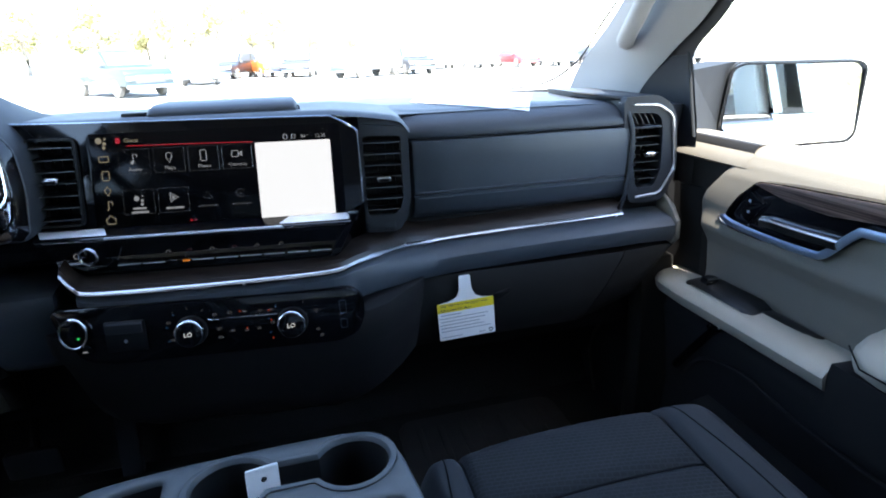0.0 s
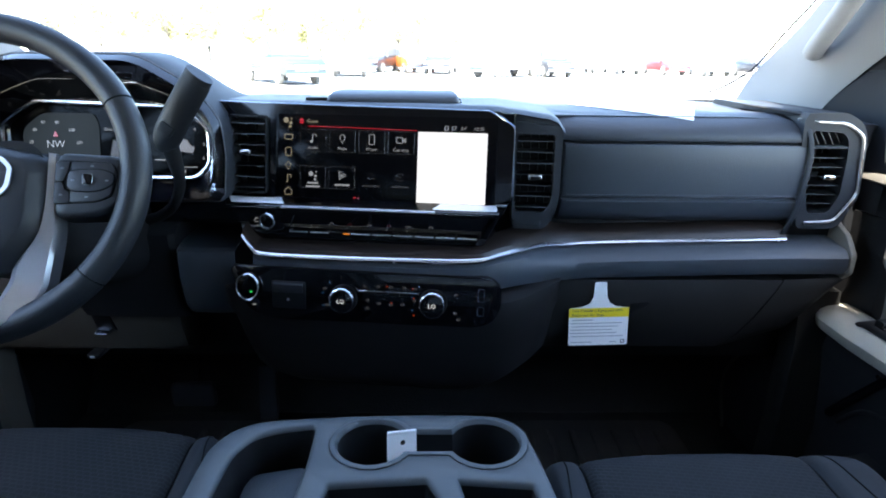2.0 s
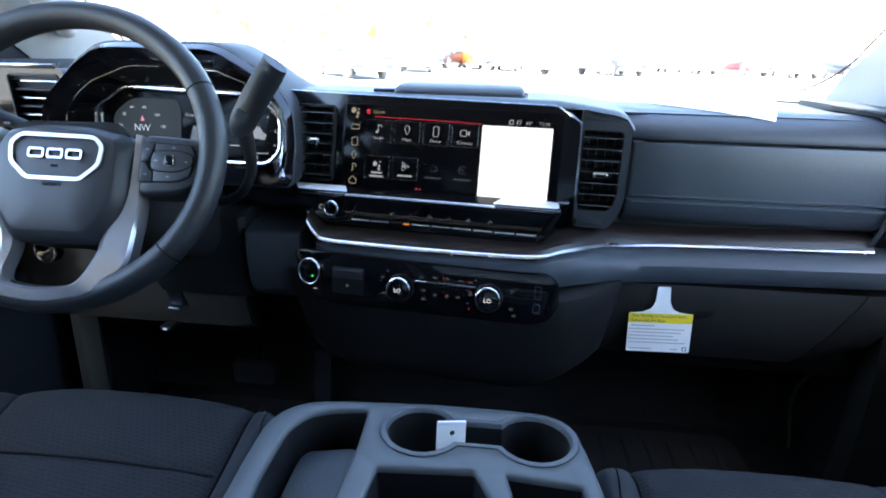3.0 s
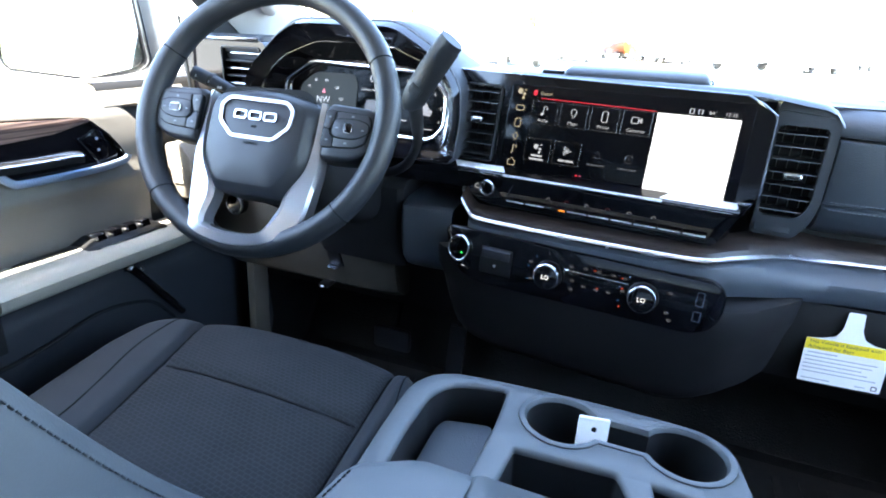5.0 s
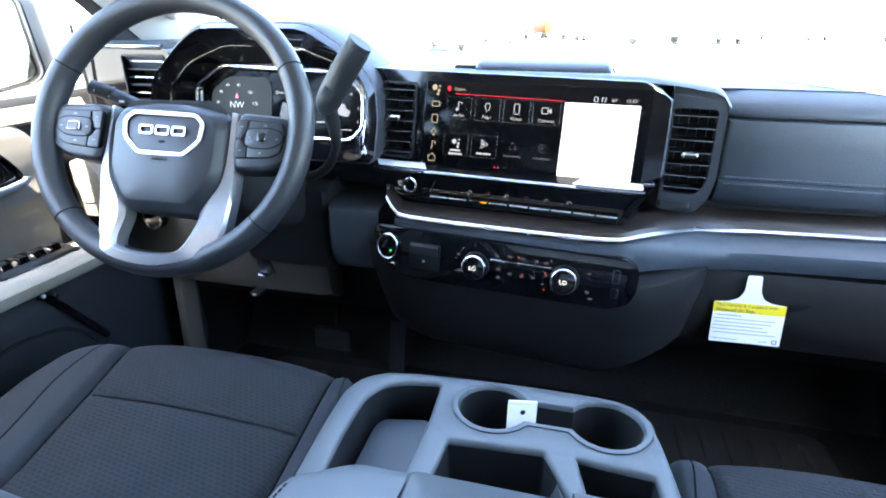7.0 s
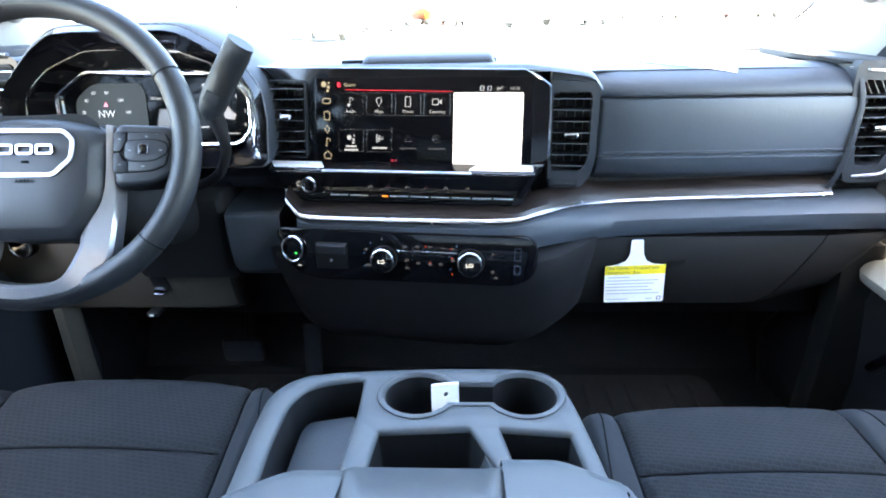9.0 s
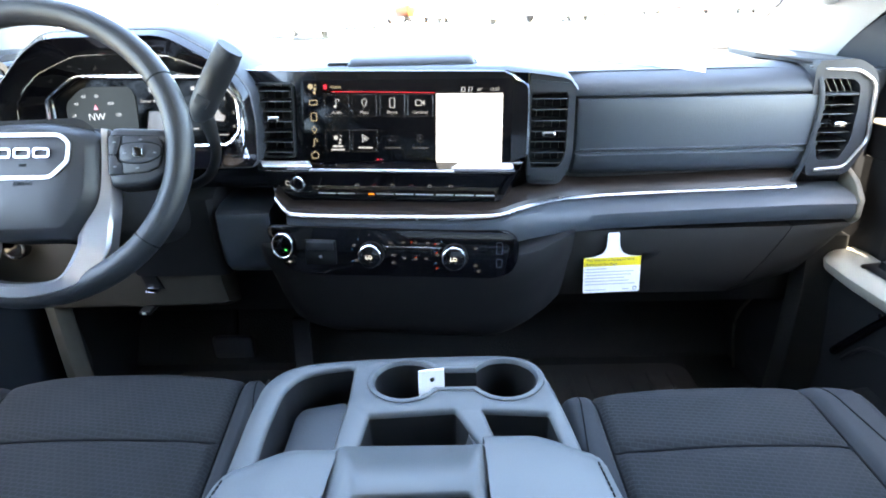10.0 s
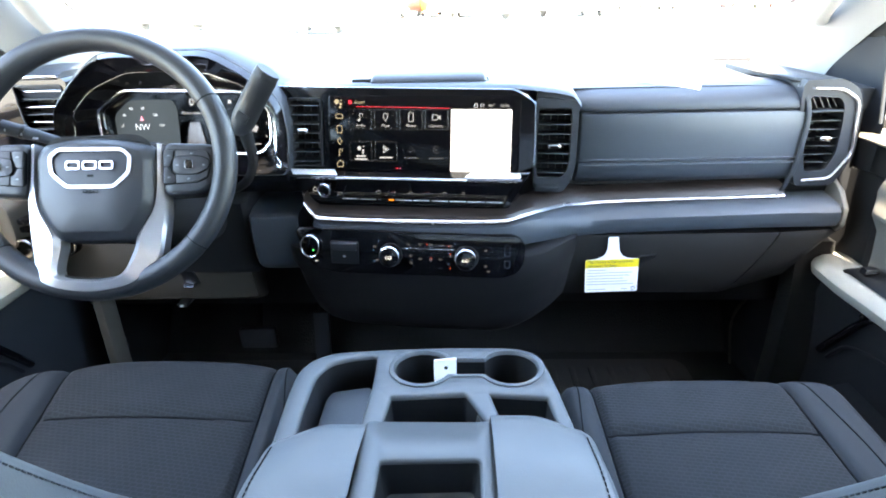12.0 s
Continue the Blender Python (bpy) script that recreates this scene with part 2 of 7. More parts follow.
def tube(path, r, sides=10, closed=False, up=(0, 0, 1), flat=1.0, bm=None, taper=None):
    """A rod along a path, of an oval section r wide and r * flat high."""
    ps = [Vector(p) for p in path]
    rings, n = [], len(ps)
    for i, p in enumerate(ps):
        t = (ps[(i + 1) % n] - ps[i - 1]) if closed else (ps[min(i + 1, n - 1)] - ps[max(i - 1, 0)])
        t.normalize()
        side = t.cross(Vector(up))
        if side.length < 1e-4:
            side = t.cross(Vector((0, 1, 0)))
        side.normalize()
        top = side.cross(t).normalized()
        k = taper(i / (n - 1)) if taper else 1
        rings.append([p + k * r * (math.cos(a) * side + flat * math.sin(a) * top) for a in (2 * math.pi * j / sides for j in range(sides))])
    if closed:
        rings.append(rings[0])
    bm = loft(rings, True, not closed, bm)
    if closed:
        bmesh.ops.remove_doubles(bm, verts=bm.verts, dist=1e-7)
    return bm


def disc(c, axis, r, h, sides=32, r2=None, edge=0.001, bm=None):
    """A round knob or button at c, h high along axis."""
    own = bmesh.new()
    bmesh.ops.create_cone(own, cap_ends=True, segments=sides, radius1=r, radius2=r if r2 is None else r2, depth=h)
    if edge:
        bevel(own, edge, 2, [e for e in own.edges if len(e.link_faces) == 2 and any(len(f.verts) > 4 for f in e.link_faces)])
    q = Vector((0, 0, 1)).rotation_difference(Vector(axis)).to_matrix().to_4x4()
    own.transform(Matrix.Translation(Vector(c) + Vector(axis).normalized() * h / 2) @ q)
    return merge(bm, own)


def rounded(x0, x1, y0, y1, r, n=5):
    """The outline of a rectangle with round corners; r may give the four radii."""
    rs = r if isinstance(r, (tuple, list)) else (r,) * 4
    out = []
    for (cx, cy, a0), q in zip(((x1, y1, 0), (x0, y1, 90), (x0, y0, 180), (x1, y0, 270)), rs):
        ox, oy = cx - q if a0 in (0, 270) else cx + q, cy - q if a0 in (0, 90) else cy + q
        out += [(ox + q * math.cos(radians(a0 + 90 * k / n)), oy + q * math.sin(radians(a0 + 90 * k / n))) for k in range(n + 1)]
    return out


def round_corners(poly, r, n=4):
    """The outline with its corners rounded off."""
    out, m = [], len(poly)
    for i in range(m):
        a, b, c = Vector(poly[i - 1]), Vector(poly[i]), Vector(poly[(i + 1) % m])
        q = min(r, 0.45 * (a - b).length, 0.45 * (c - b).length)
        p, s = b + (a - b).normalized() * q, b + (c - b).normalized() * q
        out += [tuple((1 - t) ** 2 * p + 2 * t * (1 - t) * b + t * t * s) for t in (k / n for k in range(n + 1))]
    return out


def offset(poly, d):
    """A flat outline moved out by d (counter-clockwise outlines)."""
    out, m = [], len(poly)
    for i in range(m):
        a, b, c = Vector(poly[i - 1]), Vector(poly[i]), Vector(poly[(i + 1) % m])
        u, v = (b - a), (c - b)
        if u.length < 1e-9 or v.length < 1e-9:
            out.append(tuple(b))
            continue
        nu, nv = Vector((u.y, -u.x)).normalized(), Vector((v.y, -v.x)).normalized()
        k = nu + nv
        out.append(tuple(b + k * (d / max(0.5, 0.5 * k.dot(k)))))
    return out


def star(poly, c, n=112):
    """The outline sampled at even angles round c, so that two outlines can be joined."""
    out, m = [], len(poly)
    for k in range(n):
        a = 2 * math.pi * k / n
        d = Vector((math.cos(a), math.sin(a)))
        best = 0.0
        for i in range(m):
            p, q = Vector(poly[i]) - Vector(c), Vector(poly[(i + 1) % m]) - Vector(c)
            e = q - p
            den = d.x * e.y - d.y * e.x
            if abs(den) > 1e-12:
                t, u = (p.x * e.y - p.y * e.x) / den, (p.x * d.y - p.y * d.x) / den
                if t > 0 and -1e-9 <= u <= 1 + 1e-9:
                    best = max(best, t)
        out.append((c[0] + d.x * best, c[1] + d.y * best))
    return out


def frame_ring(outer, inner, axis, d0, d1, bm=None, inner_back=None):
    """A flat frame between two outlines of equally many points, with thickness; the inner edge may go deeper."""
    back = d1 if inner_back is None else inner_back
    rings = [[place2(axis, a, b, d) for a, b in o] for o, d in ((outer, d1), (outer, d0), (inner, d0), (inner, back))]
    if inner_back is None:
        rings.append(rings[0])
    return loft(rings, True, False, bm)


def cut_plate(outer, hole, d0, d1):
    """An upright plate facing -y with one opening through it."""
    bm = bmesh.new()
    for d in (d0, d1):
        edges = []
        for poly in (outer, hole):
            vs = [bm.verts.new((a, d, b)) for a, b in poly]
            edges += [bm.edges.new((vs[i], vs[(i + 1) % len(vs)])) for i in range(len(vs))]
        bmesh.ops.triangle_fill(bm, use_beauty=True, use_dissolve=False, edges=edges)
    for poly in (outer, hole):
        loft([[(a, d0, b) for a, b in poly], [(a, d1, b) for a, b in poly]], True, False, bm)
    return bm


def lettering(words, size, m, mat, parent, name="lettering", align="CENTER", depth=0.0001):
    """Raised letters in the built-in font, turned into a mesh; m: where the text's middle lies."""
    cu = bpy.data.curves.new(name, "FONT")
    cu.body, cu.size, cu.align_x, cu.align_y, cu.extrude, cu.resolution_u = words, size, align, "CENTER", depth, 2
    ob = new(name, cu)
    bpy.context.view_layer.update()
    me = bpy.data.meshes.new_from_object(ob.evaluated_get(bpy.context.evaluated_depsgraph_get()))
    bpy.data.objects.remove(ob)
    bm = bmesh.new()
    bm.from_mesh(me)
    bpy.data.meshes.remove(me)
    return part(name, bm, mat, parent, m=m)


def bars(spots, m, mat, parent, name="lettering_bar", depth=0.0003):
    """Plain bars (x, y, width, height) in the plane of m."""
    bm = bmesh.new()
    for x, y, w, h in spots:
        block(x - w / 2, x + w / 2, y - h / 2, y + h / 2, -depth, depth, 0, bm)
    return part(name, bm, mat, parent, m=m)


def grid_skin(f, nu, nv, bm=None):
    """A sheet over f(u, v), u and v from 0 to 1."""
    bm = bm or bmesh.new()
    vs = [[bm.verts.new(f(i / nu, j / nv)) for j in range(nv + 1)] for i in range(nu + 1)]
    for i in range(nu):
        for j in range(nv):
            bm.faces.new((vs[i][j], vs[i + 1][j], vs[i + 1][j + 1], vs[i][j + 1]))
    return bm


def ease(t, a, b):
    t = max(0.0, min(1.0, (t - a) / (b - a)))
    return t * t * (3 - 2 * t)


def along(values, t):
    """The value at t of a polyline of (position, value)."""
    for (a, u), (b, v) in zip(values, values[1:]):
        if t <= b:
            return u + (v - u) * max(0.0, (t - a) / (b - a)) if b > a else v
    return values[-1][1]

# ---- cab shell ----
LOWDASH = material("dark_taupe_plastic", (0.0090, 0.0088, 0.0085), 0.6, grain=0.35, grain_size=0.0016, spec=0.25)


def structure(name, bm, mat, label, category, m=None):
    return tagged(part(name, bm, mat, None, m=m), label, category, kind="structure")


structure("floor", block(-0.86, 0.86, -2.0, 0.50, 0.05, 0.10, 0.004), CARPET, "black carpeted cab floor of the truck", "floor")
structure("wall_front", prism([(0.40, 0.10), (0.66, 0.50), (0.70, 0.84), (0.74, 0.84), (0.74, 0.05), (0.40, 0.05)], "x", -0.86, 0.86, 0.0), CARPET, "black carpeted firewall behind the dashboard", "firewall")
roof = [(-0.06, 1.325), (-0.12, 1.345), (-0.5, 1.375), (-1.2, 1.385), (-2.0, 1.36), (-2.0, 1.42), (-1.2, 1.45), (-0.5, 1.44), (-0.12, 1.40), (-0.03, 1.35)]
bow = lambda x: 0.12 * (1 - (x / 0.62) ** 2)
rings = [[(x, y + bow(x) * ease(y, -0.6, -0.03), z) for y, z in roof] for x in [-0.68 + 0.085 * i for i in range(17)]]
structure("ceiling", loft(rings), HEADLINER, "light grey cloth headliner of the cab", "ceiling")
structure("wall_back", prism([(-0.86, 0.10), (0.86, 0.10), (0.86, 0.90), (-0.86, 0.90)], "y", -2.04, -1.98, 0.0), LOWER, "dark rear wall of the cab", "wall")
for s in (-1, 1):
    side = "right" if s > 0 else "left"
    structure("wall_" + side, prism([(-1.98, 0.10), (-0.98, 0.10), (-0.98, 0.82), (-1.98, 0.82)], "x", s * 0.80, s * 0.88, 0.0), LOWER, "dark rear door lining of the cab", "wall")
    bm = loft([[(s * x, y, z) for x, y in ((0.76, -0.80), (0.76, -1.0), (0.84, -1.0), (0.84, -0.80))] for z in (0.10, 0.80)] +
              [[(s * (x - 0.14), y, 1.40) for x, y in ((0.76, -0.84), (0.76, -1.0), (0.84, -1.0), (0.84, -0.84))]])
    structure("pillar_b_" + side, bm, PILLAR, "grey trimmed centre pillar of the cab", "pillar")
    bm = loft([[(s * x, y, z) for x, y in ((0.76, -1.80), (0.76, -2.04), (0.86, -2.04), (0.86, -1.80))] for z in (0.10, 0.82)] +
              [[(s * (x - 0.14), y, 1.40) for x, y in ((0.76, -1.80), (0.76, -2.04), (0.86, -2.04), (0.86, -1.80))]])
    structure("pillar_c_" + side, bm, PILLAR, "grey trimmed rear pillar of the cab", "pillar")
    # roof rail from the windscreen's top corner back
    bm = loft([[(s * (0.60 + a), y, z + b) for a, b in ((0.0, 0.0), (0.03, -0.05), (0.11, -0.05), (0.09, 0.07), (0.0, 0.07))] for y, z in ((-0.03, 1.32), (-0.5, 1.365), (-1.2, 1.375), (-2.04, 1.35))])
    structure("roof_rail_" + side, bm, PILLAR, "grey trimmed roof rail above the side windows", "trim")
    # sloping windscreen pillar: a light trim with a soft ridge
    st = [((0.800, 0.66, 0.79), (0.775, 0.44, 0.80), (0.770, 0.31, 0.80), (0.87, 0.42, 0.80)),
          ((0.772, 0.53, 0.895), (0.757, 0.365, 0.890), (0.774, 0.262, 0.872), (0.85, 0.34, 0.89)),
          ((0.745, 0.42, 0.945), (0.738, 0.29, 0.955), (0.777, 0.186, 0.937), (0.83, 0.27, 0.95)),
          ((0.715, 0.25, 1.04), (0.715, 0.165, 1.045), (0.765, 0.076, 1.012), (0.80, 0.17, 1.04)),
          ((0.665, 0.03, 1.22), (0.675, -0.02, 1.21), (0.727, -0.092, 1.182), (0.75, 0.0, 1.22)),
          ((0.615, -0.09, 1.34), (0.63, -0.13, 1.33), (0.680, -0.203, 1.287), (0.69, -0.10, 1.36))]
    lines = []
    for k in range(len(st)):
        a, b, c, d = (Vector(p) for p in st[k])
        lines.append((a, a.lerp(b, 0.5) + Vector((-0.006, -0.006, 0.004)), b + Vector((-0.001, -0.001, 0.001)), b.lerp(c, 0.25) + Vector((-0.005, -0.005, 0.0)), b.lerp(c, 0.5) + Vector((-0.006, -0.006, 0.0)), b.lerp(c, 0.78) + Vector((-0.004, -0.005, 0.0)), c, d))
    rings = [[(s * p.x, p.y, p.z) for p in ring] for ring in zip(*(smooth_path(line, 5) for line in zip(*lines)))]
    structure("pillar_a_" + side, loft(rings), PILLAR, "light grey trim of the sloping windscreen pillar", "pillar")
    # black door frame outside the pillar trim
    st = [((0.776, 0.285, 0.868), (0.800, 0.150, 0.868), (0.85, 0.25, 0.868), (0.85, 0.31, 0.868)),
          ((0.779, 0.205, 0.936), (0.796, 0.151, 0.935), (0.83, 0.24, 0.94), (0.83, 0.27, 0.94)),
          ((0.768, 0.102, 1.014), (0.777, 0.052, 1.01), (0.80, 0.12, 1.02), (0.80, 0.17, 1.03)),
          ((0.723, -0.090, 1.180), (0.735, -0.120, 1.18), (0.76, -0.07, 1.20), (0.76, -0.01, 1.20)),
          ((0.674, -0.200, 1.285), (0.685, -0.225, 1.28), (0.71, -0.18, 1.32), (0.71, -0.10, 1.33))]
    rings = [[(s * p.x, p.y, p.z) for p in ring] for ring in zip(*(smooth_path([Vector(p) for p in line], 5) for line in zip(*st)))]
    structure("door_frame_" + side, loft(rings), RUBBER, "black rubber-sealed window frame of the front door", "door frame")
    # dark sail panel below it
    st = [((0.79, 0.34, 0.60), (0.803, 0.235, 0.60), (0.808, 0.130, 0.60), (0.87, 0.25, 0.60)), ((0.786, 0.33, 0.78), (0.800, 0.23, 0.78), (0.806, 0.130, 0.78), (0.87, 0.25, 0.78)),
          ((0.775, 0.275, 0.86), (0.790, 0.21, 0.86), (0.800, 0.141, 0.86), (0.85, 0.25, 0.86)), ((0.777, 0.190, 0.928), (0.788, 0.174, 0.930), (0.796, 0.156, 0.932), (0.83, 0.24, 0.936))]
    rings = [[(s * p.x, p.y, p.z) for p in ring] for ring in zip(*(smooth_path([Vector(p) for p in line], 5) for line in zip(*st)))]
    structure("sail_panel_" + side, loft(rings), DASH, "black corner panel between pillar and door", "trim")

pane = grid_skin(lambda u, v: ((2 * u - 1) * (0.79 - 0.16 * v), 0.64 - 0.72 * v + 0.115 * (1 - (2 * u - 1) ** 2), 0.845 + 0.49 * v + 0.03 * math.sin(math.pi * v)), 12, 10)
ws = structure("window_1", pane, GLASS, "clear raked windscreen glass", "windscreen")
ws.visible_shadow = False
# cowl: thin dark edge line round the glass
for s in (-1, 1):
    structure("trim", tube(smooth_path([(s * 0.60, 0.70, 0.846), (s * 0.72, 0.62, 0.862), (s * 0.752, 0.50, 0.915), (s * 0.725, 0.36, 0.985), (s * 0.69, 0.18, 1.09), (s * 0.62, -0.08, 1.33)], 6), 0.0022, 6), RUBBER, "thin black windscreen edge seal", "seal")

# tinted rear glass
TINT = pane_material("privacy_glass", (0.05, 0.055, 0.06))
for s in (-1, 1):
    g = structure("window_2" if s < 0 else "window_3", grid_skin(lambda u, v: (s * (0.85 - 0.14 * v), -0.97 - 0.86 * u, 0.81 + 0.56 * v), 3, 3), TINT, "dark privacy glass of the rear side window", "window")
structure("window_4", grid_skin(lambda u, v: ((2 * u - 1) * (0.80 - 0.12 * v), -2.02 + 0.02 * v, 0.89 + 0.48 * v), 3, 3), TINT, "dark privacy glass of the rear window", "window")

# kick panels in the footwells
for s in (-1, 1):
    bm = loft([[(s * x, y, z) for x, y in ((0.815, 0.06), (0.80, 0.16), (0.79, 0.30), (0.77, 0.72), (0.87, 0.72), (0.87, 0.06))] for z in (0.06, 0.30, 0.55, 0.70)])
    structure("kick_panel_right" if s > 0 else "kick_panel_left", bm, LOWER, "black kick panel beside the footwell", "trim")
    # Right trim is set inwards to keep sun spots off the footwell floor.
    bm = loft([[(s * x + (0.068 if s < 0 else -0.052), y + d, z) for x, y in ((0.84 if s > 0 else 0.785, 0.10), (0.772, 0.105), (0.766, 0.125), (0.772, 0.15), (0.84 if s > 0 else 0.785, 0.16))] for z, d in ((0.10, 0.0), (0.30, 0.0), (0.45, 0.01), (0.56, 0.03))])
    # Right side takes a darker copy of taupe: footwell shade put into its colour.
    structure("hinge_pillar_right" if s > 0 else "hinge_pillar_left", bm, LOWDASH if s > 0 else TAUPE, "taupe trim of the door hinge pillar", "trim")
structure("trim", tube(smooth_path([(0.768, 0.18, 0.47), (0.766, 0.245, 0.415), (0.764, 0.33, 0.31), (0.764, 0.365, 0.22), (0.768, 0.335, 0.11)], 6), 0.004, 6), KNEE, "dark rubber door seal beside the footwell", "seal")

# ---- dashboard ----
def stack_point(x, y, z):
    return tuple(STACK @ Vector((x, y, z)))


# line of the bright strip, from the passenger's end to the driver
STRIP = smooth_path([(0.662, 0.125, 0.6595), (0.45, 0.125, 0.6545), (0.34, 0.123, 0.6520), (0.285, 0.114, 0.6520), (0.245, 0.090, 0.6585), stack_point(0.190, 0.072, 0.6670), stack_point(0.160, 0.042, 0.6690),
                     stack_point(0.125, 0.020, 0.6660), stack_point(0.04, 0.015, 0.6640), stack_point(-0.10, 0.015, 0.6620), stack_point(-0.185, 0.015, 0.6630), stack_point(-0.205, 0.018, 0.6690), stack_point(-0.222, 0.024, 0.6880)], 8)

dash = thing("dashboard", (0, 0.2, 0.40), "black and slate soft-touch truck dashboard with a dark wood band", "dashboard")


def dash_height(x, y):
    return along([(0.0, 0.854), (0.16, 0.855), (0.22, 0.859), (0.36, 0.862), (0.50, 0.856), (0.72, 0.842)], y) - 0.012 * ease(abs(x), 0.55, 0.85)


top = [[(x, y, dash_height(x, y)) for y in (0.165, 0.19, 0.22, 0.28, 0.36, 0.43, 0.50, 0.60, 0.70)] + [(x, 0.70, 0.80), (x, 0.18, 0.80)] for x in [-0.82 + 1.64 * i / 24 for i in range(25)]]
part("top_panel", loft(top), UPPER, dash)
# passenger's upper roll
roll = [(0.23, 0.800), (0.23, 0.858), (0.205, 0.859), (0.18, 0.857), (0.158, 0.8515), (0.141, 0.8425), (0.132, 0.832), (0.1290, 0.8235), (0.1300, 0.8195), (0.140, 0.8170), (0.16, 0.80)]
part("upper_roll", loft([[(x, y + 0.10 * ease(-x, -0.275, -0.24), z) for y, z in roll] for x in (0.240, 0.262, 0.268, 0.30, 0.45, 0.60, 0.665)]), UPPER, dash)
# padded panel
pad = [(0.17, 0.815), (0.136, 0.8165), (0.1285, 0.8145), (0.1265, 0.809), (0.1255, 0.780), (0.1255, 0.745), (0.1258, 0.7312), (0.1270, 0.7304), (0.1300, 0.7290), (0.1300, 0.7272), (0.1270, 0.7258), (0.1258, 0.7250), (0.128, 0.712), (0.135, 0.697), (0.146, 0.687), (0.158, 0.682), (0.18, 0.682)]


def pad_ring(x, inset, lift):
    return [(x, y + inset, 0.749 + (z - 0.749) * lift) for y, z in pad]


pads = part("pad", loft([pad_ring(0.2735, 0.010, 0.97), pad_ring(0.2755, 0.003, 0.99), pad_ring(0.281, 0, 1), pad_ring(0.47, -0.001, 1), pad_ring(0.664, 0, 1), pad_ring(0.670, 0.003, 0.99), pad_ring(0.672, 0.010, 0.97)]), SOFT, dash, "slate vinyl pad with twin stitched seam")
bm = bmesh.new()
for i in range(66):
    x = 0.283 + i * 0.0058
    for z in (0.7335, 0.7228):
        block(x, x + 0.0038, 0.1244, 0.1268, z - 0.0005, z + 0.0005, 0, bm)
part("stitching", bm, THREAD, pads)
# lower body behind the strip, passenger's side and centre
part("cavity", prism([(0.165, 0.69), (0.16, 0.64), (0.18, 0.40), (0.6, 0.40), (0.6, 0.82), (0.18, 0.82)], "x", -0.80, 0.80, 0.0), VENT, dash)
# wood band above the strip
rings = []
for p in STRIP:
    q = ease(p.x, 0.12, 0.27)
    rings.append([p + Vector(v) for v in ((0, 0.0, 0.002), (0, 0.004, 0.009), (0, 0.022 - 0.006 * q, 0.0125 + 0.0065 * q), (0, 0.06, 0.0135 + 0.0095 * q), (0, 0.06, -0.01), (0, 0.02, -0.01))])
part("wood_band", loft(rings), WOOD, dash, "dark open-pore wood band")
rings = [[p + Vector(v) for v in ((0, 0.007, 0.0045), (0, -0.001, 0.0030), (0, -0.0042, -0.0003), (0, -0.0032, -0.0032), (0, 0.004, -0.0042))] for p in STRIP]
part("bright_strip", loft(rings), STRIP_METAL, dash, "bright satin chrome strip")
# soft roll under the strip
rings = []
for p in STRIP[:-8]:
    k = ease(p.x, 0.13, 0.27)
    h = 0.056
    rings.append([p + Vector(v) for v in ((0, 0.03, -0.002), (0, 0.002, -0.0055), (0, -0.004 - 0.020 * k, -0.010), (0, -0.006 - 0.030 * k, -0.24 * h - 0.008), (0, -0.006 - 0.032 * k, -0.55 * h - 0.006), (0, -0.005 - 0.027 * k, -0.85 * h - 0.003), (0, 0.004 - 0.022 * k, -h), (0, 0.05, -h))])
far = [[p + Vector((d, 0, 0)) for p in rings[0]] for d in (0.089, 0.06)]
part("soft_roll", loft(far + rings), SOFT, dash)
# cream end cap of the roll
bm = prism([(0.150, 0.690), (0.112, 0.672), (0.088, 0.645), (0.086, 0.612), (0.10, 0.596), (0.16, 0.60)], "x", 0.752, 0.763, 0.004)
part("end_cap", bm, DOORTRIM, dash, "cream moulded end cap")
# glovebox and knee panels
glove = [(0.12, 0.598), (0.098, 0.595), (0.094, 0.580), (0.092, 0.53), (0.097, 0.49), (0.112, 0.460), (0.145, 0.445), (0.25, 0.435), (0.50, 0.43), (0.50, 0.585)]
slant = lambda z: 0.659 + 0.60 * (z - 0.598)
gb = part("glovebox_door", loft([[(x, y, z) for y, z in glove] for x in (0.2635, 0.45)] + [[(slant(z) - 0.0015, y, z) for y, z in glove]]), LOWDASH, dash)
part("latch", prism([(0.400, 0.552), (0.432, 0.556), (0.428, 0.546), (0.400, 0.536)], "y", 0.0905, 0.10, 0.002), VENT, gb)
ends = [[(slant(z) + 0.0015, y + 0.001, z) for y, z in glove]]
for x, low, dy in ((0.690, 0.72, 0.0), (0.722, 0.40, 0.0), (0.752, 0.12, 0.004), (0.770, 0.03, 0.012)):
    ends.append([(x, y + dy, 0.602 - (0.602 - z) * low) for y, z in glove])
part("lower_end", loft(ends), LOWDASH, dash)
# outer air vents with their frames
house = round_corners([(0.648, 0.866), (0.715, 0.868), (0.744, 0.852), (0.757, 0.828), (0.769, 0.734), (0.746, 0.678), (0.676, 0.676), (0.660, 0.74)], 0.010)
hole = round_corners([(0.664, 0.8395), (0.716, 0.8365), (0.7275, 0.825), (0.733, 0.790), (0.7355, 0.736), (0.7235, 0.705), (0.688, 0.703), (0.677, 0.745)], 0.006)
MIDV = (0.708, 0.772)
fr = part("vent_housing", frame_ring(star(house, MIDV, 72), star(hole, MIDV, 72), "y", 0.128, 0.36, inner_back=0.20), DASH, dash)
trim_line = round_corners([(0.648, 0.8540), (0.716, 0.8515), (0.7475, 0.832), (0.7615, 0.738), (0.7345, 0.6915), (0.686, 0.6880)], 0.012, 6)[7:-7]
trim_path = [Vector((0.645, 0.140, 0.8560)), Vector((0.668, 0.1265, 0.8535))] + [Vector((x, 0.1245, z)) for x, z in trim_line] + [Vector((0.686, 0.1245, 0.6880))]
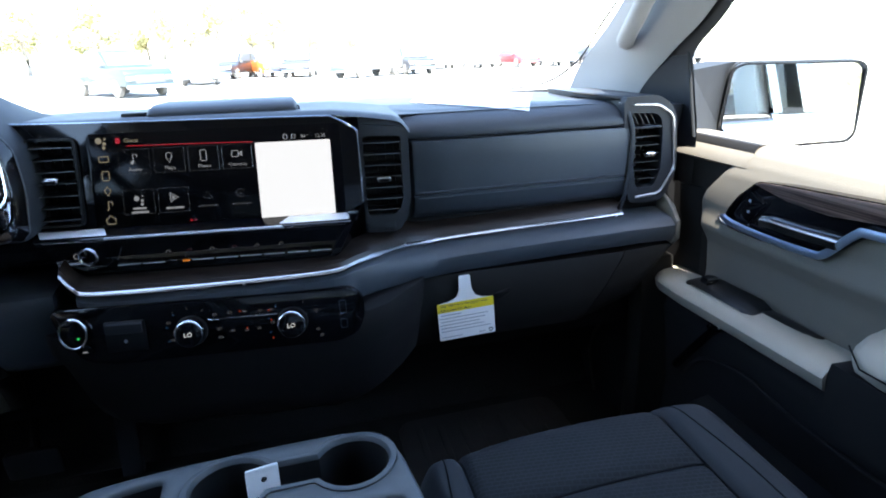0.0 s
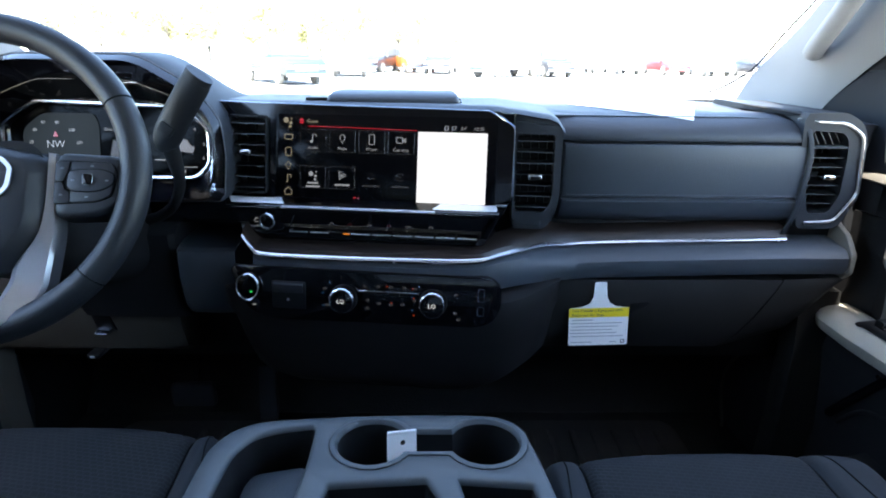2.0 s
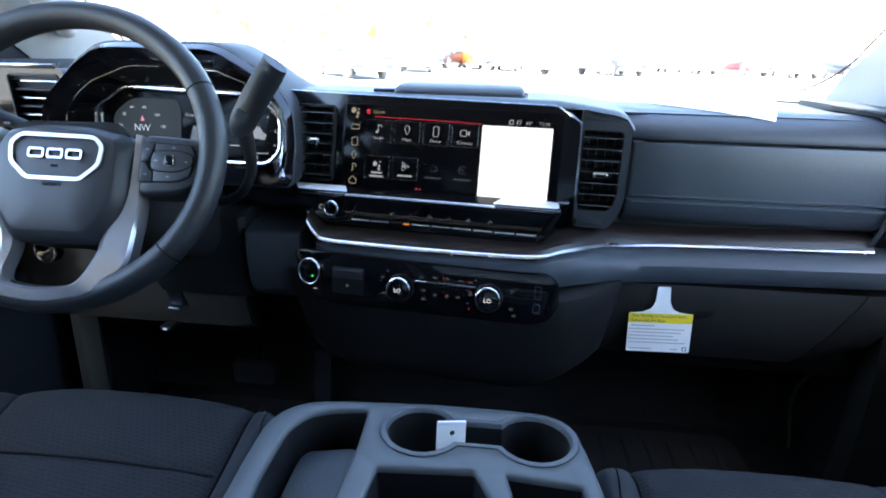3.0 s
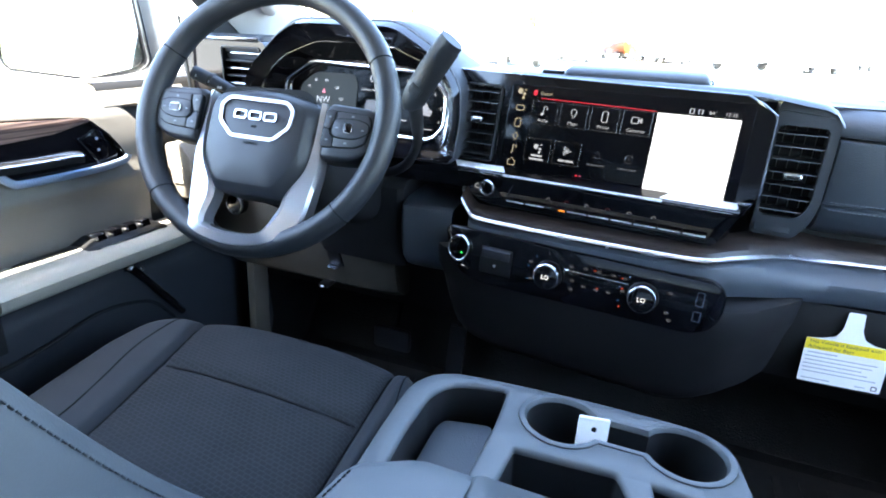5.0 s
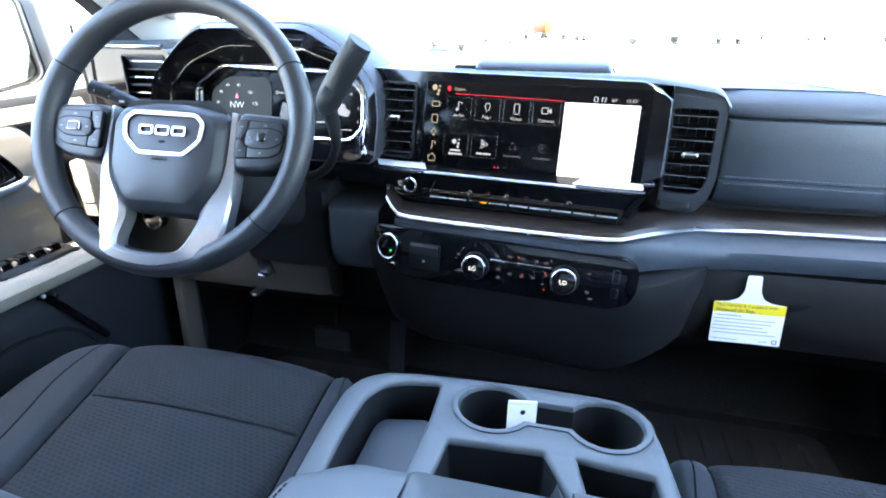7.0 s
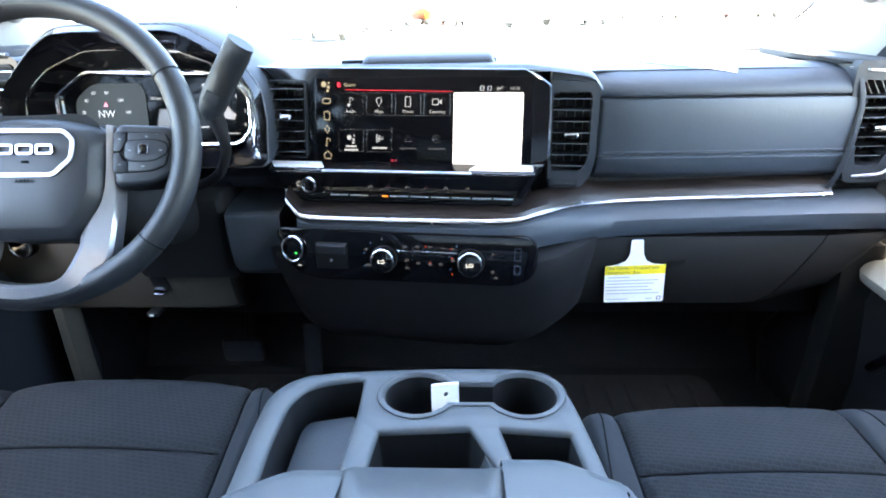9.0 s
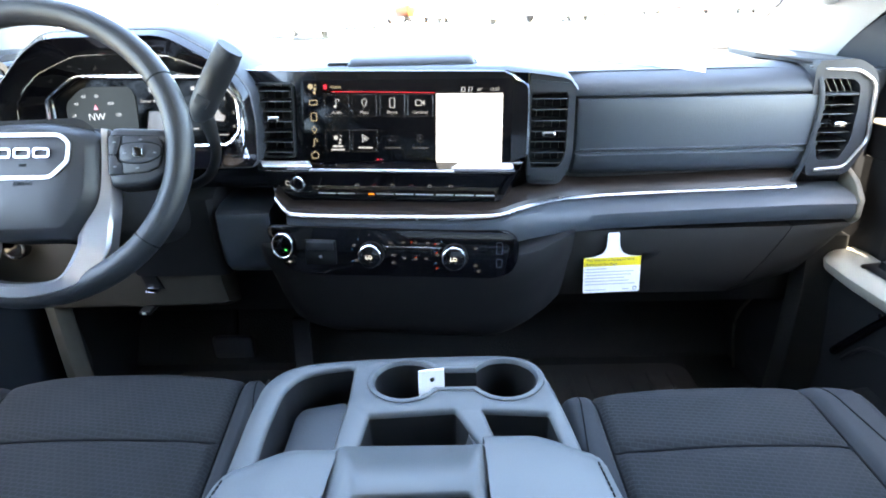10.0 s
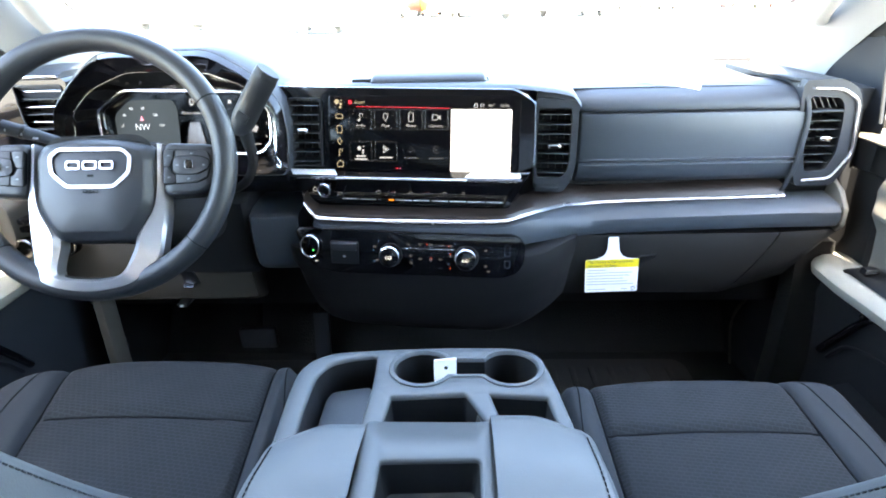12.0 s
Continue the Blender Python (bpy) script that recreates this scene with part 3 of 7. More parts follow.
part("vent_trim", tube(trim_path, 0.0026, 8, up=(0, 1, 0), flat=0.55, taper=lambda t: 0.5 + 0.5 * ease(t, 0.0, 0.12)), SATIN, fr, "satin chrome trim round the vent")
# Highlight of the satin trim, laid on as a thin chrome line.
part("trim_highlight", tube([p + Vector((0, -0.0020, 0)) for p in trim_path[1:]], 0.0008, 6, up=(0, 1, 0)), CHROME, fr, "thin chrome line drawn as the highlight on the vent trim")
part("vent_edge", tube(smooth_path([(0.655, 0.132, 0.850), (0.665, 0.126, 0.822), (0.669, 0.123, 0.79), (0.667, 0.121, 0.735), (0.661, 0.122, 0.695), (0.656, 0.128, 0.668)], 5), 0.0048, 8, up=(0, 1, 0), flat=0.5), DASH, fr, "black edge of the vent")
part("vent_back", block(0.662, 0.745, 0.19, 0.20, 0.69, 0.85, 0), RUBBER, fr)
part("cross_bar", block(0.672, 0.731, 0.129, 0.150, 0.8105, 0.8150, 0.0015), DASH, fr)
for i in range(6):
    z = 0.7195 + 0.0152 * i
    x0 = 0.685 - 0.012 * ease(z, 0.70, 0.82)
    part("slat", prism([(0.1352, z - 0.0010), (0.1348, z + 0.0004), (0.160, z + 0.0026), (0.160, z + 0.0016)], "x", x0, 0.736, 0.0), VENT, fr)
    # Strip in the lighter copy paints the light on the slat's front edge.
    part("slat_lit_edge", block(x0, 0.736, 0.1342, 0.1352, z - 0.0006, z + 0.0005, 0), LITBLACK, fr)
for i in range(5):
    x = 0.674 + 0.0115 * i
    part("slanted_vane", prism([(x, 0.838), (x + 0.0010, 0.838), (x + 0.0170, 0.8145), (x + 0.0160, 0.8145)], "y", 0.140, 0.158, 0), LITBLACK, fr)
for i in range(5):
    part("vane", block(0.690 + 0.011 * i, 0.692 + 0.011 * i, 0.162, 0.185, 0.705, 0.81, 0), VENT, fr)
tab = part("vent_tab", prism(rounded(0.6950, 0.7150, 0.7620, 0.7700, 0.0036), "y", 0.119, 0.138, 0.0015), CHROME, fr, "small chrome vent tab")
part("tab_inlay", prism(rounded(0.6975, 0.7055, 0.7640, 0.7680, 0.0015), "y", 0.1183, 0.122, 0.0004), VENT, tab)
# corner piece on top, rounding over the vent, with its dark blade edge
shell = smooth_path([Vector(p) for p in ((0.617, 0.252, 0.8695), (0.634, 0.198, 0.8690), (0.650, 0.152, 0.8680), (0.672, 0.134, 0.8675), (0.700, 0.131, 0.8665), (0.726, 0.132, 0.8605), (0.747, 0.134, 0.8480), (0.761, 0.136, 0.8270), (0.768, 0.138, 0.7900), (0.774, 0.138, 0.7360), (0.757, 0.138, 0.6950))], 5)
rings = []
for p in shell:
    n = Vector((MIDV[0] - p.x, 0, MIDV[1] - p.z)).normalized()
    n = n.lerp(Vector((0, 0, -1)), 1 - ease(p.x, 0.66, 0.74)).normalized()
    q = Vector((p.x + 0.012 * ease(p.x, 0.70, 0.77), max(p.y + 0.10, 0.36), p.z))
    rings.append([p + n * 0.009 + Vector((0, 0.006, 0)), p + n * 0.004, p + n * 0.0008 + Vector((0, 0.0015, 0)), p + Vector((0, 0.006, 0)), p.lerp(q, 0.35), q, q + n * 0.012])
part("corner_cap", loft(rings), UPPER, dash)
part("cap_edge", tube([(0.616, 0.253, 0.8680), (0.634, 0.196, 0.8660), (0.648, 0.152, 0.8630), (0.664, 0.137, 0.8600)], 0.0026, 8, taper=lambda t: 0.35 + 0.65 * math.sin(math.pi * (0.12 + 0.76 * t))), RUBBER, dash)

# driver's outer vent: slats in a gloss panel under a bright bar
lv = part("vent_panel", frame_ring(rounded(-0.80, -0.628, 0.745, 0.898, 0.010, 4), rounded(-0.722, -0.640, 0.800, 0.884, 0.005, 4), "y", 0.112, 0.30, inner_back=0.16), GLOSS, dash, "gloss black panel round the driver's vent")
part("vent_back", block(-0.73, -0.63, 0.155, 0.16, 0.79, 0.89, 0), VENT, lv)
for i in range(6):
    z = 0.808 + 0.0135 * i
    part("slat", block(-0.722, -0.640, 0.118, 0.140, z - 0.0014, z + 0.0014, 0.001), DARKCHROME if i % 2 else DASH, lv)
part("vane", block(-0.683, -0.681, 0.142, 0.155, 0.80, 0.884, 0), VENT, lv)
part("vent_rim", tube([Vector((x, 0.1105, z)) for x, z in rounded(-0.724, -0.638, 0.798, 0.886, 0.005, 3)], 0.0016, 6, True, (0, 1, 0)), DASH, lv)
part("bright_bar", tube([(-0.80, 0.125, 0.8985), (-0.70, 0.110, 0.9005), (-0.632, 0.104, 0.902)], 0.0045, 8, flat=0.6), CHROME, lv, "satin chrome bar above the vent")
part("end_shoulder", loft([[(x, y, z) for y, z in ((0.11, 0.899), (0.13, 0.907), (0.30, 0.905), (0.42, 0.87), (0.30, 0.84), (0.13, 0.86))] for x in (-0.82, -0.72, -0.64)]), UPPER, dash)
# raised speaker cover and shelf behind the screen
part("speaker_grille", loft([[(x, y, z) for x, z in rounded(-0.102 + e, 0.107 - e, 0.84, z1, (0.010, 0.010, 0.002, 0.002))] for y, z1, e in ((0.146, 0.876, 0.006), (0.149, 0.8805, 0.002), (0.158, 0.8845, 0), (0.185, 0.8875, 0), (0.255, 0.8865, 0.002), (0.285, 0.878, 0.008))]), UPPER, dash, "raised speaker cover behind the screen")
part("cover_seam", tube([(-0.104, 0.1535, 0.874), (-0.104, 0.16, 0.8775), (0.109, 0.16, 0.8775), (0.109, 0.1535, 0.874)], 0.0012, 6), SEAM, dash)
part("slot", block(-0.138, -0.104, 0.165, 0.20, 0.866, 0.8785, 0.003), VENT, dash)
# driver's knee panel
knee = [(0.16, 0.66), (0.115, 0.62), (0.10, 0.56), (0.098, 0.50), (0.11, 0.455), (0.15, 0.43), (0.34, 0.42), (0.34, 0.66)]
part("knee_panel", loft([[(x, y + d, z) for y, z in knee] for x, d in ((-0.80, 0.02), (-0.74, 0.0), (-0.50, 0.0), (-0.385, 0.0), (-0.366, 0.012))]), KNEE, dash, "dark taupe plastic knee panel")
side_roll = smooth_path([(0, 0.14, 0.667), (0, 0.070, 0.664), (0, 0.050, 0.661), (0, 0.043, 0.652), (0, 0.042, 0.600), (0, 0.060, 0.552), (0, 0.14, 0.515)], 4)
part("column_side", loft([[(x, p.y + d, p.z) for p in side_roll] + [(x, 0.3, 0.52), (x, 0.3, 0.668)] for x, d in ((-0.330, 0.030), (-0.326, 0.010), (-0.320, 0.002), (-0.28, 0.0), (-0.235, 0.004))]), SOFT, dash)
part("column_box", loft([[(x, y + d, z) for y, z in ((0.30, 0.69), (0.075, 0.69), (0.062, 0.68), (0.060, 0.56), (0.075, 0.535), (0.30, 0.525))] for x, d in ((-0.52, 0.03), (-0.50, 0.005), (-0.45, 0.0), (-0.34, 0.0), (-0.331, 0.008))]), LOWER, dash)
part("release_lever", prism(rounded(-0.524, -0.502, 0.447, 0.456, 0.003), "y", 0.086, 0.13, 0.002), VENT, dash, "small hood release lever")
part("lever_mark", block(-0.517, -0.510, 0.0848, 0.0862, 0.4500, 0.4535, 0), PAPER, dash)
slot = part("release_slot", prism([(-0.507, 0.532), (-0.482, 0.536), (-0.468, 0.4975), (-0.500, 0.4995)], "y", 0.0945, 0.11, 0.002), VENT, dash, "black recess of the parking brake release")
part("brake_release", loft([[(x, y, z) for y, z in ((0.10, z0 + 0.004), (0.080, z0 + 0.002), (0.076, z0 - 0.001), (0.080, z0 - 0.004), (0.10, z0 - 0.003))] for x, z0 in ((-0.493, 0.5025), (-0.474, 0.501))]), DARKCHROME, dash, "grey parking brake release handle")
endp = part("switch_panel", prism(round_corners([(-0.805, 0.612), (-0.752, 0.612), (-0.742, 0.640), (-0.742, 0.690), (-0.768, 0.722), (-0.805, 0.712)], 0.010), "y", 0.022, 0.12, 0.004), DOORTRIM, dash, "cream moulded switch surround")
part("panel_button", prism(rounded(-0.790, -0.764, 0.640, 0.672, 0.004), "y", 0.0195, 0.03, 0.0015), CREAM, endp)
dm = part("dimmer_dial", disc((-0.742, 0.046, 0.606), (0, -1, 0.15), 0.0215, 0.018), GLOSS, dash, "round black lamp dial with a bright ring")
part("dial_ring", tube([(-0.742 + 0.0195 * math.cos(a), 0.0268, 0.6095 + 0.0195 * math.sin(a)) for a in (2 * math.pi * i / 28 for i in range(28))], 0.0020, 8, True, (0, 1, 0)), CHROME, dm)
for z in (0.640, 0.655):
    part("lamp_button", block(-0.742, -0.716, 0.034, 0.06, z, z + 0.011, 0.002), GLOSS, dash)
sw = part("light_switch", disc((-0.70, 0.09, 0.595), (0, -1, 0.1), 0.022, 0.016), GLOSS, dash)
part("switch_ring", tube([(-0.70 + 0.019 * math.cos(a), 0.074, 0.597 + 0.019 * math.sin(a)) for a in (2 * math.pi * i / 24 for i in range(24))], 0.0022, 8, True, (0, 1, 0)), CHROME, sw)

# ---- instrument cluster ----
cl = thing("instrument_cluster", (-0.44, 0.2, 0.75), "digital instrument cluster under a gloss black hood", "instrument cluster")
EYE = (-0.44, 0.815)
hood_line = round_corners([(-0.646, 0.735), (-0.645, 0.845), (-0.634, 0.866), (-0.590, 0.914), (-0.556, 0.938), (-0.53, 0.942), (-0.372, 0.942), (-0.348, 0.936), (-0.297, 0.908), (-0.258, 0.872), (-0.242, 0.848), (-0.236, 0.80), (-0.240, 0.735)][::-1], 0.010)
glass_line = round_corners([(-0.611, 0.835), (-0.557, 0.869), (-0.342, 0.862), (-0.312, 0.849), (-0.289, 0.828), (-0.288, 0.777), (-0.309, 0.755), (-0.585, 0.755), (-0.609, 0.792)][::-1], 0.010)
outer, bez_o = star(hood_line, EYE), star(glass_line, EYE)
inner = [(a + (EYE[0] - a) * 0.045, b + (EYE[1] - b) * 0.080) for a, b in outer]
step = [(a + (c - a) * 0.42, b + (d - b) * 0.42) for (a, b), (c, d) in zip(inner, bez_o)]
deep = [(EYE[0] + (a - EYE[0]) * 0.965, EYE[1] + (b - EYE[1]) * 0.93) for a, b in bez_o]
at = lambda o, y, k=0.25: [(a, y + k * (b - 0.83), b) for a, b in o]
hood = part("hood", loft([at([(a, min(b, 0.862)) for a, b in outer], 0.34, 0), at(outer, 0.20, 0.1), at(outer, 0.084), at([(a + (EYE[0] - a) * 0.008, b + (EYE[1] - b) * 0.014) for a, b in outer], 0.080)], True, False), DASH, cl, "black grained cluster hood")
part("hood_rim", loft([at([(a + (EYE[0] - a) * 0.008, b + (EYE[1] - b) * 0.014) for a, b in outer], 0.0800), at([(a + (EYE[0] - a) * 0.011, b + (EYE[1] - b) * 0.019) for a, b in outer], 0.0775), at(inner, 0.063), at(inner, 0.068)], True, False), GLOSS, cl, "gloss black rim of the hood")
# The rim's highlight, drawn as a thin tube of lighter colour.
part("rim_highlight", tube([Vector(p) for p in at([(a + (EYE[0] - a) * 0.009, b + (EYE[1] - b) * 0.016) for a, b in outer], 0.0782)], 0.0010, 6, True, (0, 1, 0)), LITBLACK, cl, "thin lighter line drawn as the highlight of the hood rim")
part("hood_lining", loft([at(inner, 0.067), at(inner, 0.070), at(step, 0.098), at([(a + (EYE[0] - a) * 0.012, b + (EYE[1] - b) * 0.02) for a, b in step], 0.104), at(bez_o, 0.148), at(deep, 0.156)], True, False), GLOSS, cl, "gloss black stepped hood lining")
part("lining_crease", tube([Vector(p) for p in at(step, 0.0985)], 0.0009, 6, True, (0, 1, 0)), GLOSS, cl)
part("bezel", tube([Vector(p) for p in at(bez_o, 0.147)], 0.0036, 8, True, (0, 1, 0)), CHROME, cl, "satin chrome cluster bezel")
dsp = part("display", loft([at(deep, 0.158), at([(EYE[0] + (a - EYE[0]) * 0.01, EYE[1] + (b - EYE[1]) * 0.01) for a, b in deep], 0.158)], True, True), SCREENGLASS, cl, "dark digital gauge display")
CLM = Matrix.Translation((-0.425, 0.1525, 0.815)) @ pose(0, 0, 0, 90 - 14)
part("gauge_field", prism(round_corners([(-0.158, -0.050), (-0.160, 0.010), (-0.128, 0.036), (-0.048, 0.036), (-0.040, 0.020), (-0.040, -0.050)], 0.012), "z", -0.0002, 0.0003, 0), CLUSTERGLOW, dsp, m=CLM.copy())
lettering("NW", 0.016, CLM @ pose(-0.108, -0.013, 0.002), ICON, dsp)
for w, x, y in (("20", -0.146, -0.010), ("40", -0.140, 0.009), ("60", -0.126, 0.021), ("80", -0.104, 0.021), ("100", -0.082, 0.009), ("120", -0.071, -0.010)):
    lettering(w, 0.0070, CLM @ pose(x, y, 0.002), ICON, dsp)
part("needle", prism([(-0.112, -0.001), (-0.104, -0.001), (-0.108, 0.008)], "z", 0.001, 0.002, 0), REDGLOW, dsp, m=CLM.copy())
lettering("Driver Assist", 0.0070, CLM @ pose(-0.012, 0.011, 0.002), ICON, dsp)
lettering("0", 0.0190, CLM @ pose(-0.011, 0.030, 0.002), ICON, dsp)
part("lane_mark", prism([(-0.028, -0.050), (0.010, -0.050), (0.000, -0.006), (-0.018, -0.006)], "z", 0.001, 0.002, 0), glow_material("lane_glow", (0.6, 0.42, 0.32), 0.12), dsp, m=CLM.copy())
lettering("4", 0.0075, CLM @ pose(0.111, 0.012, 0.002), ICON, dsp)
lettering("5", 0.0075, CLM @ pose(0.125, -0.011, 0.002), ICON, dsp)
lettering("6", 0.0075, CLM @ pose(0.124, -0.033, 0.002), ICON, dsp)
for spot in ((0.060, 0.030, 0.006, 0.006), (0.098, -0.047, 0.030, 0.0014), (0.055, -0.036, 0.016, 0.0018), (0.092, -0.054, 0.005, 0.005)):
    bars([spot], CLM @ pose(0, 0, 0.002), ICON, dsp, "gauge_bar")
TRUCKGLOW = glow_material("truck_glow", (0.9, 0.85, 0.85), 0.4)
part("truck_mark", prism([(0.084, -0.022), (0.106, -0.025), (0.110, -0.016), (0.103, -0.012), (0.098, -0.004), (0.086, -0.002)], "z", 0.001, 0.002, 0), TRUCKGLOW, dsp, m=CLM.copy())
part("truck_wheel", prism([(0.086 + 0.004 * math.cos(a), -0.026 + 0.004 * math.sin(a)) for a in (math.pi * k / 6 for k in range(12))], "z", 0.002, 0.0025, 0), SCREENGLASS, dsp, m=CLM.copy())
# slot of the head-up lens and the trim under the cluster
slot = [Vector((x, 0.098 + 0.25 * (z - 0.83), z)) for x, z in rounded(-0.405, -0.318, 0.900, 0.917, 0.004, 3)]
part("lens_slot", tube(slot, 0.0007, 6, True, (0, 1, 0)), DARKCHROME, hood, "faint outline of the head-up slot")
part("lower_trim", prism([(-0.62, 0.742), (-0.232, 0.740), (-0.236, 0.690), (-0.62, 0.690)], "y", 0.098, 0.14, 0.003), GLOSS, cl, "gloss black panel under the cluster")
part("trim_line", block(-0.375, -0.262, 0.0955, 0.0985, 0.7374, 0.7392, 0.0006), DARKCHROME, cl, "short bright line")

# ---- centre stack ----
def tilt(x, z, out=0.0):
    """A point on the screen's plane, out in front of it."""
    return (x, 0.0735 + 0.2585 * (z - 0.7345) - out, z)


SHEAR = STACK @ Matrix(((1, 0, 0, 0), (0, 1, 0.2585, 0.0735 - 0.2585 * 0.7345), (0, 0, 1, 0), (0, 0, 0, 1)))
# screen axes: x to the right, y up the glass, z out to the viewer
SCREEN = STACK @ Matrix.Translation((0, 0.0735, 0.7345)) @ pose(0, 0, 0, 90 - 14.5)
UP = 1 / math.cos(radians(14.5))


def on_screen(x, z, out=0.0008):
    return SCREEN @ Matrix.Translation((x, (z - 0.7345) * UP, out))


unit = thing("infotainment_unit", (-0.05, 0.06, 0.66), "wide black touchscreen unit with air vent in a gloss bezel", "infotainment screen")
shape = round_corners([(-0.296, 0.874), (-0.262, 0.738), (-0.222, 0.690), (0.130, 0.686), (0.158, 0.722), (0.174, 0.745), (0.174, 0.846), (0.138, 0.867)], 0.008)
hole = rounded(-0.260, -0.200, 0.743, 0.852, 0.006, 9)
bez = part("bezel", cut_plate(shape, hole, 0.0, 0.03), GLOSS, unit, "gloss black screen bezel", SHEAR.copy())
part("bezel_edge", tube([Vector((x, -0.0005, z)) for x, z in ((-0.292, 0.8745), (-0.1, 0.871), (0.136, 0.868), (0.158, 0.858), (0.1745, 0.846), (0.1755, 0.80), (0.1755, 0.748))], 0.0011, 6, up=(0, 1, 0)), DARKCHROME, bez, "thin bright edge", SHEAR.copy())
glass = part("screen_glass", prism(rounded(-0.185, 0.150, 0.734, 0.858, 0.006), "y", -0.0006, 0.004, 0.0005), SCREENGLASS, unit, "black touchscreen glass", SHEAR.copy())


def mark(poly, mat, name, parent=glass):
    return part(name, prism([(x, (z - 0.7345) * UP) for x, z in poly], "z", 0.0007, 0.0010, 0), mat, parent, m=SCREEN.copy())


def line_mark(pts, mat, name, r=0.0006, closed=False):
    return part(name, tube([Vector((x, (z - 0.7345) * UP, 0.0010)) for x, z in pts], r * 0.72, 4, closed, (0, 0, 1), 0.4), mat, glass, m=SCREEN.copy())


mark(rounded(0.0325, 0.1355, 0.7350, 0.8365, 0.0005), WHITEGLOW, "map_card")
line_mark([(-0.135, 0.8405), (-0.05, 0.8395), (0.03, 0.838)], REDGLOW, "red_line", 0.0008)
TILES = [(-0.1470, 0.8040), (-0.1020, 0.8040), (-0.0570, 0.8040), (-0.0125, 0.8040), (-0.1470, 0.7510), (-0.1020, 0.7510), (-0.0570, 0.7510), (-0.0125, 0.7510)]
for i, (x, z) in enumerate(TILES):
    live = i < 6
    c = [(x, z), (x + 0.0395, z), (x + 0.0395, z + 0.0320), (x, z + 0.0320)]
    if live:
        line_mark(c, TILEEDGE, "tile_edge", 0.0004, True)
    ic = ICON if live else ICONDIM
    ix, iz = x + 0.0198, z + 0.0195
    if i == 0:
        line_mark([(ix - 0.001, iz - 0.005), (ix - 0.001, iz + 0.006), (ix + 0.004, iz + 0.005), (ix + 0.004, iz + 0.002)], ic, "note_icon", 0.0008)
        mark([(ix - 0.003 + 0.0022 * math.cos(a), iz - 0.005 + 0.0022 * math.sin(a)) for a in (math.pi * k / 5 for k in range(10))], ic, "note_icon")
    elif i == 1:
        line_mark([(ix, iz - 0.007), (ix - 0.004, iz + 0.001), (ix - 0.003, iz + 0.005), (ix, iz + 0.006), (ix + 0.003, iz + 0.005), (ix + 0.004, iz + 0.001)], ic, "pin_icon", 0.0008, True)
    elif i == 2:
        line_mark(rounded(ix - 0.004, ix + 0.004, iz - 0.007, iz + 0.007, 0.0015, 2), ic, "phone_icon", 0.0008, True)
    elif i == 3:
        line_mark(rounded(ix - 0.007, ix + 0.002, iz - 0.004, iz + 0.004, 0.001, 2), ic, "camera_icon", 0.0008, True)
        mark([(ix + 0.003, iz - 0.001), (ix + 0.007, iz - 0.004), (ix + 0.007, iz + 0.004), (ix + 0.003, iz + 0.001)], ic, "camera_icon")
    elif i == 4:
        for dx, dz, r in ((-0.003, 0.001, 0.0036), (0.004, -0.002, 0.0020), (0.005, 0.004, 0.0012), (0.0035, -0.0068, 0.0020)):
            mark([(ix + dx + r * math.cos(a), iz + dz + r * math.sin(a)) for a in (math.pi * k / 6 for k in range(12))], ic, "dot_icon")
    elif i == 5:
        line_mark([(ix - 0.004, iz - 0.006), (ix - 0.004, iz + 0.006), (ix + 0.006, iz)], ic, "triangle_icon", 0.0011, True)
        mark([(ix - 0.002, iz - 0.003), (ix + 0.003, iz), (ix - 0.002, iz + 0.003)], ic, "triangle_icon")
    elif i == 6:
        line_mark([(ix - 0.006, iz - 0.004), (ix, iz + 0.006), (ix + 0.006, iz - 0.004)], ic, "arrow_icon", 0.0007, True)
    else:
        line_mark([(ix + 0.0055 * math.cos(a), iz + 0.0055 * math.sin(a)) for a in (0.5 + 5.2 * k / 12 for k in range(13))], ic, "play_icon", 0.0007)
        mark([(ix - 0.0015, iz - 0.002), (ix + 0.002, iz), (ix - 0.0015, iz + 0.002)], ic, "play_icon")
    if i < 4:
        lettering(("Audio", "Maps", "Phone", "Cameras")[i], 0.0068, on_screen(ix, z + 0.0055), ICON, glass)
    elif i == 4:
        bars([(0, 0.0025, 0.017, 0.0028), (0, -0.0028, 0.022, 0.0028)], on_screen(ix, z + 0.005), ICON, glass)
    elif i == 5:
        bars([(-0.006, 0, 0.010, 0.0028), (0.006, 0, 0.012, 0.0028)], on_screen(ix, z + 0.0055), ICON, glass)
    else:
        bars([(0, 0, 0.026, 0.0026)], on_screen(ix, z + 0.0055), ICONDIM, glass)
